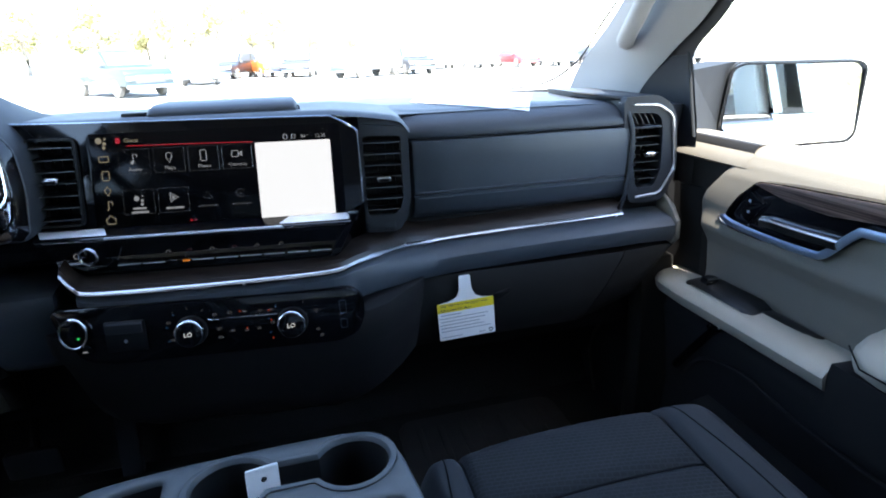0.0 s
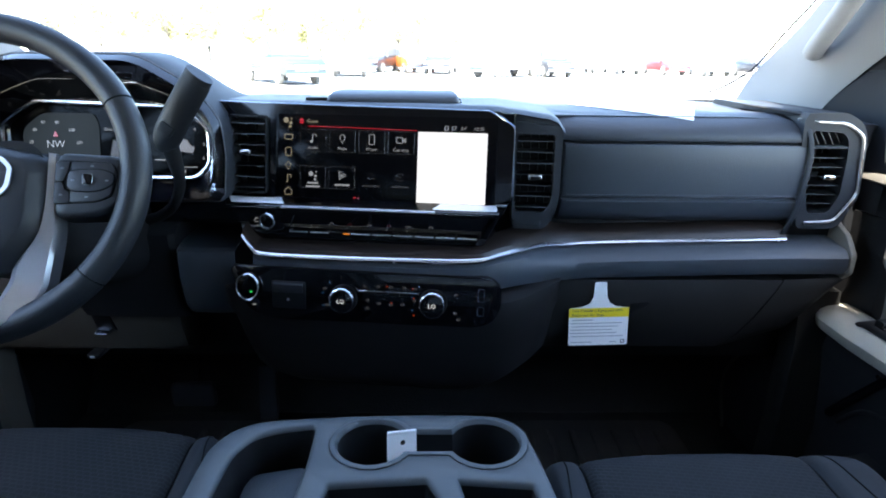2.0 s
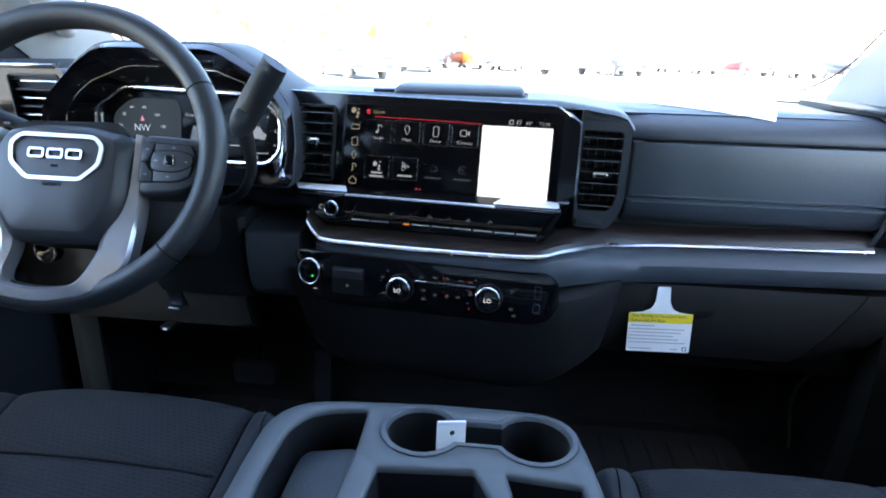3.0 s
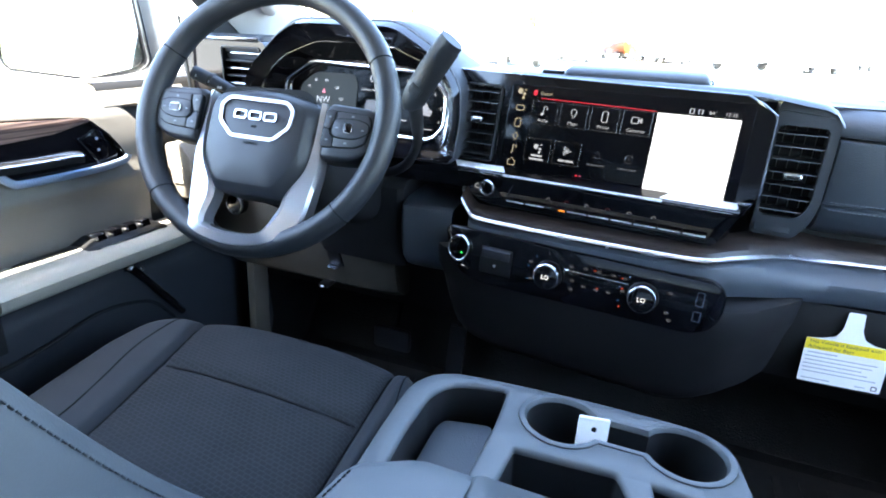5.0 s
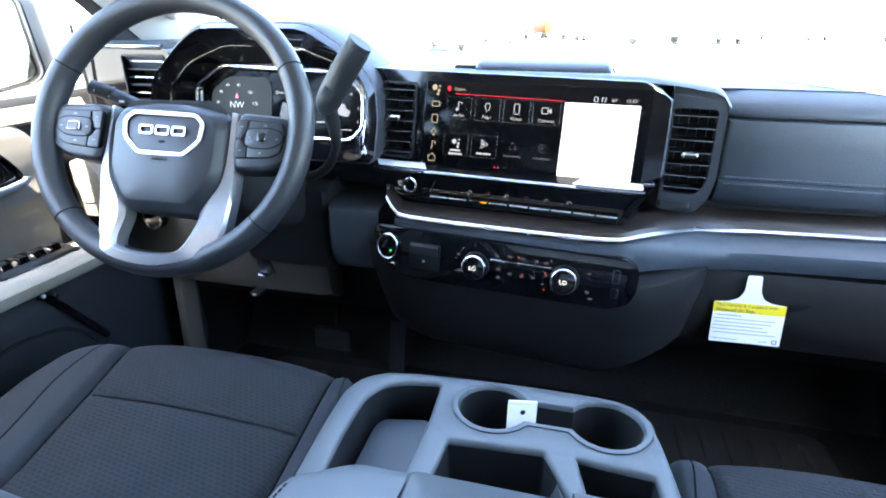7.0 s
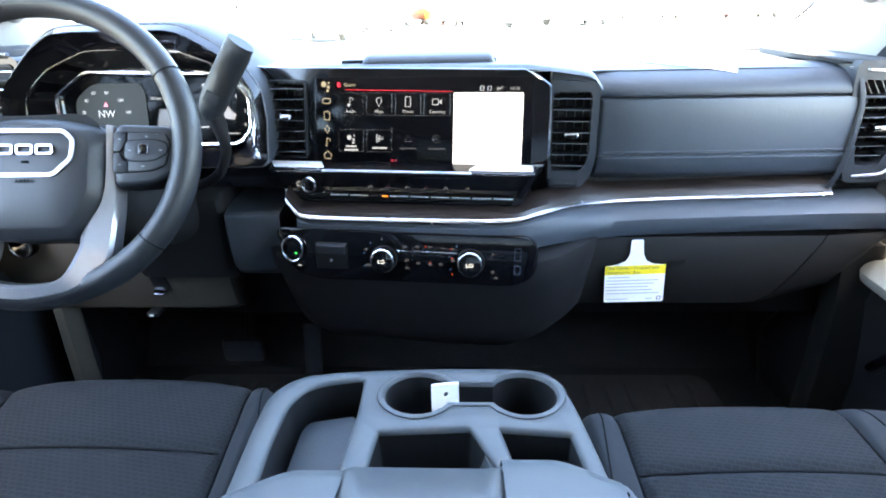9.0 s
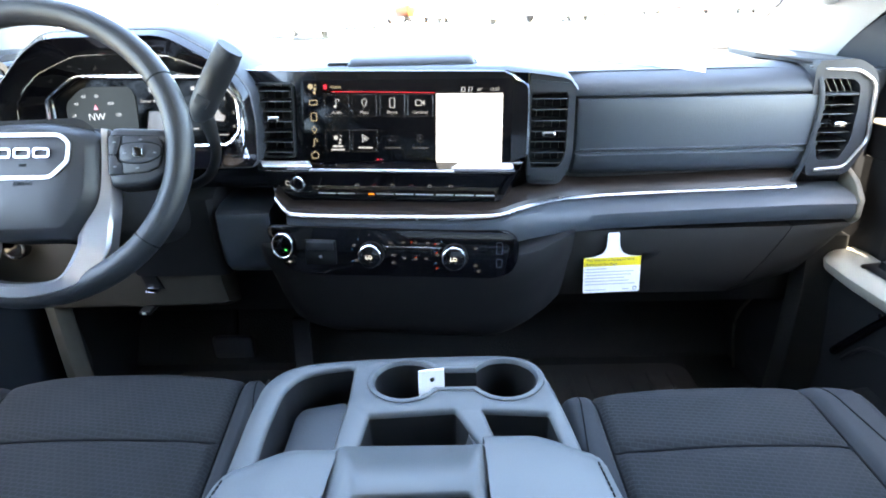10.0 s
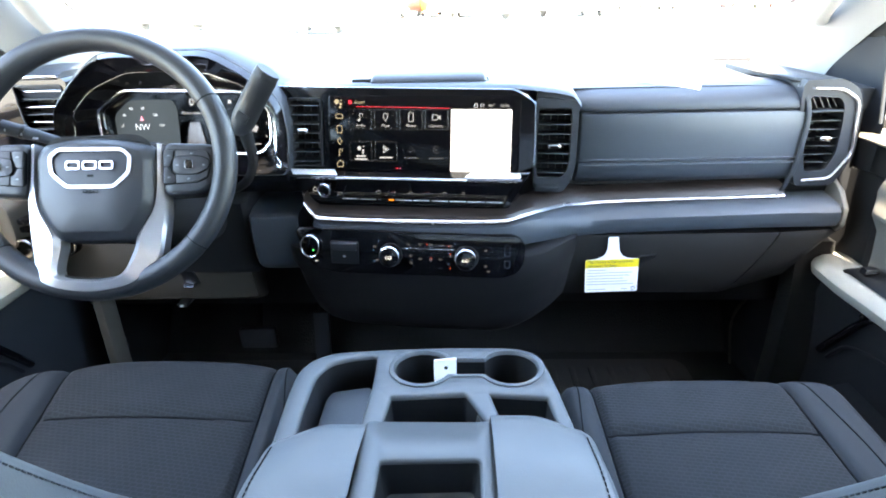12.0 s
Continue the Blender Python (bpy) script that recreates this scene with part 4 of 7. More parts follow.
for k, z in enumerate((0.824, 0.803, 0.783, 0.764, 0.745)):
    x = -0.1655
    if k == 0:
        line_mark(rounded(x - 0.006, x + 0.006, z - 0.003, z + 0.004, 0.001, 2), ICONWARM, "side_icon", 0.0008, True)
    elif k == 1:
        line_mark(rounded(x - 0.0045, x + 0.0045, z - 0.006, z + 0.006, 0.0015, 2), ICONWARM, "side_icon", 0.0008, True)
    elif k == 2:
        line_mark([(x, z - 0.006), (x - 0.004, z + 0.001), (x, z + 0.006), (x + 0.004, z + 0.001)], ICONWARM, "side_icon", 0.0009, True)
    elif k == 3:
        line_mark([(x - 0.003, z - 0.006), (x - 0.001, z - 0.004), (x - 0.001, z + 0.006), (x + 0.004, z + 0.005), (x + 0.004, z + 0.001)], ICONWARM, "side_icon", 0.0009)
    else:
        line_mark([(x - 0.005, z - 0.005), (x - 0.006, z + 0.001), (x, z + 0.006), (x + 0.006, z + 0.001), (x + 0.005, z - 0.005)], ICONWARM, "side_icon", 0.0009, True)
for dx, dz, r in ((-0.003, 0.002, 0.0042), (0.004, -0.002, 0.0024), (0.005, 0.004, 0.0014), (0.003, -0.0072, 0.0022)):
    mark([(-0.1665 + dx + r * math.cos(a), 0.8465 + dz + r * math.sin(a)) for a in (math.pi * k / 6 for k in range(12))], ICONWARM, "dot_icon")
mark(rounded(-0.1485, -0.1425, 0.8440, 0.8515, 0.002, 3), REDGLOW, "user_icon")
lettering("Guest", 0.0075, on_screen(-0.1285, 0.8475), ICONWARM, glass)
lettering("12:35", 0.0068, on_screen(0.1225, 0.8420), ICON, glass)
lettering("84\u00b0", 0.0068, on_screen(0.1005, 0.8420), ICON, glass)
line_mark(rounded(0.072, 0.077, 0.8395, 0.8455, 0.001, 2), ICON, "lock_icon", 0.0008, True)
line_mark([(0.083, 0.8395), (0.083, 0.845), (0.0885, 0.845), (0.0865, 0.839)], ICON, "signal_icon", 0.0008)
for x, mt in ((-0.062, REDGLOW), (-0.0565, glow_material("pink_light", (1.0, 0.2, 0.4), 0.3))):
    mark([(x + 0.0016 * math.cos(a), 0.7385 + 0.0016 * math.sin(a)) for a in (math.pi * k / 5 for k in range(10))], mt, "page_dot")


def stack_vent(parent, x0, x1, z0, z1, plane, lean, n, label, tab_z):
    """An upright air vent in the stack: frame, slats, vanes and a chrome tab."""
    base = STACK @ Matrix(((1, 0, 0, 0), (0, 1, lean, plane - lean * tab_z), (0, 0, 1, 0), (0, 0, 0, 1)))
    fr = part("vent_frame", frame_ring(rounded(x0 - 0.003, x1 + 0.003, z0 - 0.003, z1 + 0.003, 0.007, 4), rounded(x0, x1, z0, z1, 0.005, 4), "y", -0.003, 0.004), VENT, parent, label, base.copy())
    part("vent_back", block(x0 - 0.002, x1 + 0.002, 0.0, 0.0012, z0 - 0.002, z1 + 0.002, 0), RUBBER, fr, m=base @ Matrix.Translation((0, 0.022, 0)))
    for i in range(n):
        z = z0 + (z1 - z0) * (i + 0.5) / n
        part("slat", prism([(-0.0045, z - 0.0016), (-0.0050, z - 0.0007), (0.012, z + 0.0014), (0.012, z + 0.0006)], "x", x0, x1, 0.0), VENT, fr, m=base.copy())
        # Front strip lightened, as if light caught the slat.
        part("slat_lit_edge", block(x0, x1, -0.0056, -0.0047, z - 0.0015, z - 0.0003, 0), LITBLACK, fr, m=base.copy())
    for i in range(4):
        x = x0 + (x1 - x0) * (i + 0.7) / 4.4
        part("vane", block(x - 0.0006, x + 0.0006, 0.013, 0.020, z0, z1, 0), VENT, fr, m=base.copy())
    xm = (x0 + x1) / 2
    tab = part("vent_tab", prism(rounded(xm - 0.0110, xm + 0.0110, tab_z - 0.0045, tab_z + 0.0045, 0.0042), "y", -0.014, -0.002, 0.002), CHROME, fr, "small chrome vent tab", base.copy())
    part("tab_inlay", prism(rounded(xm - 0.0065, xm + 0.0075, tab_z - 0.0032, tab_z + 0.0010, 0.0018), "y", -0.0146, -0.012, 0.0004), VENT, tab, m=base.copy())
    return fr


stack_vent(unit, -0.259, -0.200, 0.744, 0.852, 0.088, 0.2585, 7, "upright black air vent", 0.802)

# ledge under the screen, with bright wedges
BAR = [(0.085, 0.7375), (0.0735, 0.7345), (0.044, 0.7325), (0.041, 0.7305), (0.0405, 0.7265), (0.0425, 0.7230), (0.052, 0.7215), (0.0545, 0.700), (0.050, 0.694), (0.047, 0.684), (0.048, 0.677), (0.060, 0.676), (0.10, 0.69)]
low = part("control_bar", loft([[((-0.226 - 0.026 * (z - 0.676) / 0.058) if k == 0 else (0.132 + 0.026 * (z - 0.676) / 0.058), y, z) for y, z in BAR] for k in (0, 1)]), GLOSS, unit, "gloss black control bar under the screen", STACK.copy())
for poly in ([(-0.262, 0.076), (-0.178, 0.076), (-0.160, 0.0405), (-0.240, 0.0405)], [(0.070, 0.072), (0.166, 0.072), (0.149, 0.0405), (0.057, 0.0405)]):
    bm = bmesh.new()
    f = lambda x, y: (x, y, 0.7352 + 0.068 * (y - 0.0735) - 0.005 * ease(-y, -0.0475, -0.0400))
    (x0, z0), (x1, z1), (x2, z2), (x3, z3) = poly
    rows = [[f(x0 + (x3 - x0) * t, z0 + (z3 - z0) * t), f(x1 + (x2 - x1) * t, z1 + (z2 - z1) * t)] for t in (0, 0.25, 0.5, 0.75, 1)]
    vs = [[bm.verts.new(p) for p in r] for r in rows]
    for a, b in zip(vs, vs[1:]):
        bm.faces.new((a[0], a[1], b[1], b[0]))
    bmesh.ops.solidify(bm, geom=bm.faces[:], thickness=0.003)
    part("bright_wedge", bm, WEDGE, unit, "bright satin metal wedge", STACK.copy())
part("bright_line", block(-0.165, 0.064, 0.0395, 0.0430, 0.7285, 0.7318, 0.0008), WEDGE, low, m=STACK.copy())
kb = part("volume_knob", disc((-0.187, 0.054, 0.706), (0, -1, 0.1), 0.0122, 0.018, 32), GLOSS, unit, "small volume knob with chrome ring", STACK.copy())
part("knob_ring", tube([(-0.187 + 0.0108 * math.cos(a), 0.0357, 0.7080 + 0.0108 * math.sin(a)) for a in (2 * math.pi * i / 28 for i in range(28))], 0.0019, 8, True, (0, 1, 0)), CHROME, kb, m=STACK.copy())
line = [(-0.213, 0.701), (-0.2135, 0.705), (-0.210, 0.708), (-0.2065, 0.705), (-0.207, 0.701)]
part("home_icon", tube([Vector((x, 0.0530, z)) for x, z in line], 0.0005, 4, True, (0, 1, 0)), ICON, low, m=STACK.copy())
for i in range(9):
    x0 = -0.157 + i * 0.0317
    part("toggle_switch", prism([(0.0565, 0.6970), (0.0445, 0.6935), (0.0428, 0.6915), (0.0445, 0.6890), (0.0565, 0.6880)], "x", x0, x0 + 0.0300, 0.0008), GLOSS, low, m=STACK.copy())
    part("switch_edge", block(x0 + 0.001, x0 + 0.029, 0.0420, 0.0436, 0.6908, 0.6918, 0.0004), AMBER if i == 2 else WEDGE, low, m=STACK.copy()) if i != 2 else part("switch_edge", block(x0 + 0.020, x0 + 0.0295, 0.0418, 0.0436, 0.6897, 0.6922, 0.0006), AMBER, low, "lit amber switch edge", STACK.copy())
for x, mt in ((-0.094, ICONDIM), (-0.066, AMBER), (-0.036, ICONDIM), (-0.006, REDGLOW), (0.024, ICONDIM), (0.057, ICONDIM)):
    mk = glow_material("bar_icon", (0.9, 0.9, 0.95) if mt is ICONDIM else (1, 0.1, 0.05), 0.16 if mt is ICONDIM else 0.05)
    part("switch_icon", tube([Vector((x + 0.003 * math.cos(a), 0.0532, 0.7015 + 0.0022 * math.sin(a))) for a in (math.pi * k / 4 for k in range(6))], 0.0006, 4, False, (0, 1, 0)), mk, low, m=STACK.copy())
part("inset_edge", tube([Vector((-0.160, 0.0520, 0.694)), Vector((-0.151, 0.0515, 0.713))], 0.0008, 5, up=(0, 1, 0)), CHROME, low, m=STACK.copy())
part("slider_edge", block(0.152, 0.168, 0.05, 0.056, 0.7385, 0.7425, 0.001), CHROME, unit, m=STACK.copy())
part("side_wing", loft([[(x, y, z) for x, y, z in r] for r in (((0.156, 0.046, 0.735), (0.172, 0.058, 0.746), (0.176, 0.09, 0.746), (0.150, 0.09, 0.735)), ((0.124, 0.042, 0.682), (0.136, 0.046, 0.682), (0.150, 0.09, 0.682), (0.12, 0.09, 0.682)))]), GLOSS, unit, m=STACK.copy())

# housing right of the screen, with the second upright vent
side = thing("vent_console", (0.21, 0.12, 0.68), "black housing with an upright air vent beside the screen", "air vent")
hp = [(0.176, 0.864), (0.176, 0.690), (0.228, 0.690), (0.243, 0.712), (0.249, 0.74), (0.249, 0.838), (0.240, 0.851)]
BACK = STACK @ Matrix(((1, 0, 0, 0), (0, 1, 0.15, 0.119 - 0.15 * 0.772), (0, 0, 1, 0), (0, 0, 0, 1)))
part("housing", cut_plate(round_corners(hp, 0.008), rounded(0.181, 0.2365, 0.718, 0.833, 0.005, 4), 0.002, 0.09), DASH, side, m=BACK.copy())
part("frame", frame_ring(round_corners([(0.177, 0.852), (0.177, 0.705), (0.226, 0.705), (0.239, 0.722), (0.2435, 0.745), (0.2435, 0.843), (0.239, 0.847)], 0.006), round_corners([(0.180, 0.834), (0.180, 0.717), (0.222, 0.717), (0.232, 0.726), (0.2375, 0.745), (0.2375, 0.830), (0.233, 0.834)], 0.005), "y", -0.004, 0.006), DASH, side, m=BACK.copy())
stack_vent(side, 0.181, 0.2365, 0.718, 0.833, 0.1215, 0.15, 7, "upright black air vent", 0.772)
part("lower_tab", prism(rounded(0.180, 0.222, 0.695, 0.710, 0.003), "y", -0.003, 0.01, 0.002), DASH, side, m=BACK.copy())
# top cover sloping back from bezel and vent to the dash
cover_z = lambda x: along([(-0.30, 0.8685), (0.140, 0.8680), (0.175, 0.8640), (0.228, 0.8560), (0.242, 0.8500), (0.252, 0.8350)], x)
bm = grid_skin(lambda u, v: (STACK @ Vector((-0.285 + 0.537 * u, along([(0, 0.118), (0.25, 0.130), (1, 0.30)], v) + 0.012 * ease(-0.285 + 0.537 * u, 0.15, 0.25), cover_z(-0.285 + 0.537 * u) + along([(0, 0), (0.25, 0.005), (1, 0.004)], v)))), 44, 8)
bmesh.ops.solidify(bm, geom=bm.faces[:], thickness=0.006)
part("top_cover", bm, UPPER, side)

# ---- climate panel ----
STATUS = glow_material("status_red", (1.0, 0.10, 0.03), 0.6)
hv = thing("climate_panel", (-0.03, 0.0, 0.57), "gloss black climate control panel with two round dials", "climate control")
HP = STACK @ Matrix(((1, 0, 0, 0), (0, 1, 0.15, -0.15 * 0.6), (0, 0, 1, 0), (0, 0, 0, 1)))
outl = round_corners([(-0.238, 0.640), (-0.226, 0.600), (-0.205, 0.575), (-0.17, 0.567), (0.13, 0.570), (0.155, 0.580), (0.166, 0.600), (0.166, 0.632), (0.150, 0.6455), (-0.20, 0.6475), (-0.232, 0.648)], 0.010)
face = part("panel", prism(outl, "y", 0.0, 0.012, 0.0025), GLOSS, hv, "gloss black panel", HP.copy())
for x, name in ((-0.0655, "left"), (0.0672, "right")):
    k = part("dial", disc((x, 0.002, 0.6055), (0, -1, 0.12), 0.0182, 0.020, 48, 0.0165), GLOSS, hv, "round black temperature dial", HP.copy())
    part("dial_rim", tube([(x + 0.0170 * math.cos(a), -0.0155, 0.6078 + 0.0170 * math.sin(a)) for a in (2 * math.pi * i / 40 for i in range(40))], 0.0017, 8, True, (0, 1, 0)), CHROME, k, "bright chrome dial rim", HP.copy())
    part("dial_skirt", disc((x, 0.003, 0.6052), (0, -1, 0.12), 0.0205, 0.006, 48), VENT, k, m=HP.copy())
    lettering("LO", 0.0085, HP @ pose(x, -0.0192, 0.608, 90 - 8), glow_material("dial_letters", (1, 1, 1), 1.6), k)
    for i in range(5):
        a = radians(60 + 35 * i)
        part("dial_tick", tube([Vector((x + r * math.cos(a), -0.001, 0.604 + r * math.sin(a))) for r in (0.031, 0.034)], 0.0006, 4, up=(0, 1, 0)), BLUEGLOW if i > 1 else ICONDIM, face, m=HP.copy())
part("bright_bar", block(-0.043, 0.047, -0.0018, 0.001, 0.6172, 0.6192, 0.0006), CHROME, face, m=HP.copy())
for x, z, c in ((-0.034, 0.6245, 0), (-0.014, 0.6255, 0), (-0.001, 0.6265, 1), (0.005, 0.6255, 0), (0.025, 0.6250, 0), (0.037, 0.6245, 1), (0.040, 0.6245, 0), (0.039, 0.6105, 1), (0.040, 0.6065, 0), (0.039, 0.585, 1), (0.006, 0.602, 1),
                (-0.030, 0.6045, 0), (-0.030, 0.592, 0), (-0.013, 0.600, 0), (0.022, 0.600, 0), (0.005, 0.599, 0), (0.100, 0.6185, 0), (0.100, 0.591, 0), (-0.094, 0.6185, 0), (-0.091, 0.594, 0), (0.105, 0.582, 0)):
    if c:
        part("status_light", disc((x, -0.0006, z), (0, -1, 0), 0.0011, 0.0008, 10, edge=0), STATUS, face, m=HP.copy())
    else:
        part("button_icon", frame_ring(rounded(x - 0.0027, x + 0.0027, z - 0.0013, z + 0.0015, 0.0010, 2), rounded(x - 0.0021, x + 0.0021, z - 0.0008, z + 0.0010, 0.0007, 2), "y", -0.0006, 0.0002), glow_material("button_glow", (0.9, 0.92, 1.0), 0.14), face, m=HP.copy())
pb = part("start_button", disc((-0.2105, 0.004, 0.617), (0, -1, 0), 0.0165, 0.010, 36), GLOSS, hv, "round engine start button with bright ring", HP.copy())
part("button_ring", tube([(-0.2105 + 0.0185 * 0.9 * math.cos(a), -0.0055, 0.617 + 0.0195 * math.sin(a)) for a in (2 * math.pi * i / 36 for i in range(36))], 0.0016, 8, True, (0, 1, 0)), CHROME, pb, m=HP.copy())
part("green_light", disc((-0.2045, -0.0058, 0.6105), (0, -1, 0), 0.0016, 0.001, 12, edge=0), GREENGLOW, pb, m=HP.copy())
part("lower_button", disc((-0.2005, 0.003, 0.5905), (0, -1, 0), 0.0095, 0.006, 28), GLOSS, hv, m=HP.copy())
part("button_icon", block(-0.2035, -0.1985, -0.0038, -0.003, 0.5893, 0.5908, 0), ICON, hv, m=HP.copy())
usb = part("socket_cover", prism(rounded(-0.174, -0.123, 0.586, 0.627, 0.003), "y", -0.003, 0.004, 0.0012), VENT, hv, "black socket cover", HP.copy())
part("cover_lip", prism([(-0.0065, 0.612), (-0.0065, 0.624), (-0.003, 0.626), (-0.003, 0.611)], "x", -0.171, -0.126, 0.0008), DASH, usb, m=HP.copy())
part("plug_mark", disc((-0.149, -0.003, 0.600), (0, -1, 0), 0.0022, 0.0006, 12, edge=0), INKGREY, usb, m=HP.copy())
for z0, z1 in ((0.610, 0.6295), (0.589, 0.603)):
    part("usb_port", frame_ring(rounded(0.1315, 0.1415, z0, z1, 0.002, 3), rounded(0.1328, 0.1402, z0 + 0.0013, z1 - 0.0013, 0.001, 3), "y", -0.0008, 0.002), DARKCHROME, hv, m=HP.copy())

# column of the dash under the panel
cs = thing("centre_column", (0, 0.1, 0.36), "matt black lower column of the dashboard", "dashboard column")
prof = [(0.05, 0.610), (0.03, 0.610), (0.006, 0.608), (0.0, 0.606), (-0.002, 0.600), (-0.004, 0.565), (0.010, 0.535), (0.022, 0.475), (0.038, 0.435), (0.070, 0.408), (0.14, 0.395), (0.30, 0.388), (0.30, 0.610)]
rings = []
for x, dy, sq in ((-0.266, 0.05, 0.62), (-0.258, 0.022, 0.74), (-0.243, 0.010, 0.86), (-0.218, 0.007, 0.96), (-0.18, 0.006, 1), (0, 0.005, 1), (0.12, 0.006, 1), (0.150, 0.008, 0.97), (0.172, 0.012, 0.93), (0.20, 0.03, 0.90), (0.235, 0.075, 0.9), (0.262, 0.11, 0.85)):
    rings.append([STACK @ Vector((x * (1 - 0.35 * max(0, 0.60 - z)), y + dy, 0.610 - (0.610 - z) * sq)) for y, z in prof])
part("column", loft(rings), LOWER, cs)
part("column_seam", tube(smooth_path([(0.168, 0.047, 0.560), (0.206, 0.066, 0.579), (0.242, 0.082, 0.589), (0.262, 0.092, 0.591)], 5), 0.0022, 6), SOFT, cs)

# ---- folding centre console ----
con = thing("center_console", (0.01, -0.35, 0.12), "grey folding centre console with twin cup holders and padded armrest", "console")


def top_z(y):
    return along([(-0.70, 0.588), (-0.42, 0.586), (-0.30, 0.582), (-0.245, 0.577), (-0.20, 0.566)], y)


def pair_outline(c1, c2, y, r, w, n=18):
    """Two circles joined by a channel."""
    a = math.asin(w / r)
    left = [(c1 + r * math.cos(t), y + r * math.sin(t)) for t in (a + (2 * math.pi - 2 * a) * k / n for k in range(n + 1))]
    right = [(c2 + r * math.cos(t), y + r * math.sin(t)) for t in (math.pi + a + (2 * math.pi - 2 * a) * k / n for k in range(n + 1))]
    return left + right


def holed_plate(outer, holes, z, down, edge=0.004):
    """A plate whose openings have rolled edges and walls; the outer edge turns down."""
    bm = bmesh.new()
    loops = []
    for poly in [outer] + holes:
        vs = [bm.verts.new((x, y, z(y))) for x, y in poly]
        loops.append([bm.edges.new((vs[i], vs[(i + 1) % len(vs)])) for i in range(len(vs))])
    bmesh.ops.triangle_fill(bm, use_beauty=True, use_dissolve=False, edges=[e for lp in loops for e in lp])
    for poly in holes:
        ccw = poly
        loft([[(x, y, z(y)) for x, y in ccw], [(x, y, z(y) - edge * 0.3) for x, y in offset(ccw, -edge * 0.6)], [(x, y, z(y) - edge) for x, y in offset(ccw, -edge)], [(x, y, z(y) - edge - 0.003) for x, y in offset(ccw, -edge)]], True, False, bm)
    loft([[(x, y, z(y)) for x, y in outer], [(x, y, z(y) - 0.0015) for x, y in offset(outer, 0.004)], [(x, y, z(y) - 0.006) for x, y in offset(outer, 0.0065)], [(x, y, z(y) - down) for x, y in offset(outer, 0.009)]], True, False, bm)
    return bm


CUPS = (0.0062, 0.1187, -0.2785, 0.0362, 0.0168)
ccw = lambda o: o if sum(a[0] * b[1] - b[0] * a[1] for a, b in zip(o, o[1:] + o[:1])) > 0 else o[::-1]
outer = ccw(round_corners([(-0.141, -0.60), (-0.142, -0.42), (-0.148, -0.33), (-0.1485, -0.288), (-0.138, -0.263), (-0.118, -0.249), (-0.09, -0.242), (-0.03, -0.235), (0.038, -0.231), (0.110, -0.2315), (0.137, -0.236), (0.153, -0.2525), (0.161, -0.282), (0.169, -0.34), (0.175, -0.40), (0.177, -0.60)], 0.020, 5))
cup_cut = ccw(pair_outline(CUPS[0], CUPS[1], CUPS[2], 0.0450, 0.0250))
tray_cut = ccw(round_corners([(-0.126, -0.43), (-0.132, -0.36), (-0.1315, -0.296), (-0.120, -0.2675), (-0.096, -0.2545), (-0.0525, -0.2460), (-0.0490, -0.31), (-0.0520, -0.37), (-0.055, -0.43)], 0.012, 4))
bin_cut = ccw(round_corners([(-0.040, -0.43), (-0.0315, -0.3365), (0.0640, -0.3300), (0.090, -0.385), (0.090, -0.43)], 0.006))
bin2_cut = ccw(round_corners([(0.108, -0.43), (0.0860, -0.3310), (0.1610, -0.3375), (0.171, -0.43)], 0.006))
holed = part("top_plate", holed_plate(outer, [cup_cut, tray_cut, bin_cut, bin2_cut], top_z, 0.03), CONSOLE, con, "grey moulded plastic top plate")
body = offset(outer, 0.0085)
part("body", loft([[(x, y, top_z(y) - 0.028) for x, y in body], [(0.01 + (x - 0.01) * 0.97, y - 0.01, 0.47) for x, y in body], [(0.01 + (x - 0.01) * 0.9, y - 0.05, 0.30) for x, y in body], [(0.01 + (x - 0.01) * 0.9, y - 0.06, 0.10) for x, y in body]], True, False), DASH, con)
# cup holder insert: flange, walls and floor
fl = ccw(pair_outline(CUPS[0], CUPS[1], CUPS[2], 0.0430, 0.0228))
inn = ccw(pair_outline(CUPS[0], CUPS[1], CUPS[2], CUPS[3], CUPS[4]))
low = ccw(pair_outline(CUPS[0], CUPS[1], CUPS[2], 0.033, 0.0140))
ins = part("cup_holder_insert", loft([[(x, y, top_z(y) - 0.012) for x, y in fl], [(x, y, top_z(y) + 0.0006) for x, y in fl], [(x, y, top_z(y) + 0.0012) for x, y in offset(fl, -0.0012)], [(x, y, top_z(y) + 0.0008) for x, y in offset(inn, 0.0015)], [(x, y, top_z(y) - 0.0015) for x, y in inn], [(x, y, top_z(y) - 0.0045) for x, y in offset(inn, -0.0008)]], True, False), CONSOLE, con, "grey rim of the twin cup holders")
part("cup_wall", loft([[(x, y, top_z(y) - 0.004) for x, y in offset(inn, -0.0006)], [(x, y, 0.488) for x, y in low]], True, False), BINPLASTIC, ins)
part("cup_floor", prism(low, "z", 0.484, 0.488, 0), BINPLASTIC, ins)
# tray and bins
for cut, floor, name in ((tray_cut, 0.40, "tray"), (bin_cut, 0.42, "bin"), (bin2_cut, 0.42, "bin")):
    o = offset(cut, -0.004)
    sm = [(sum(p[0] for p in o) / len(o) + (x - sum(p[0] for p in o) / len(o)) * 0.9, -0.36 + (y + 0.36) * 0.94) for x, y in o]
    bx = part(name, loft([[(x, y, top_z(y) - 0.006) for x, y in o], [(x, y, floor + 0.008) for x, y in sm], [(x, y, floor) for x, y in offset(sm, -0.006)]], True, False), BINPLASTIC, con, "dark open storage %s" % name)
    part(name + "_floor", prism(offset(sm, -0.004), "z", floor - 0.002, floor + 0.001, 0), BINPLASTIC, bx)
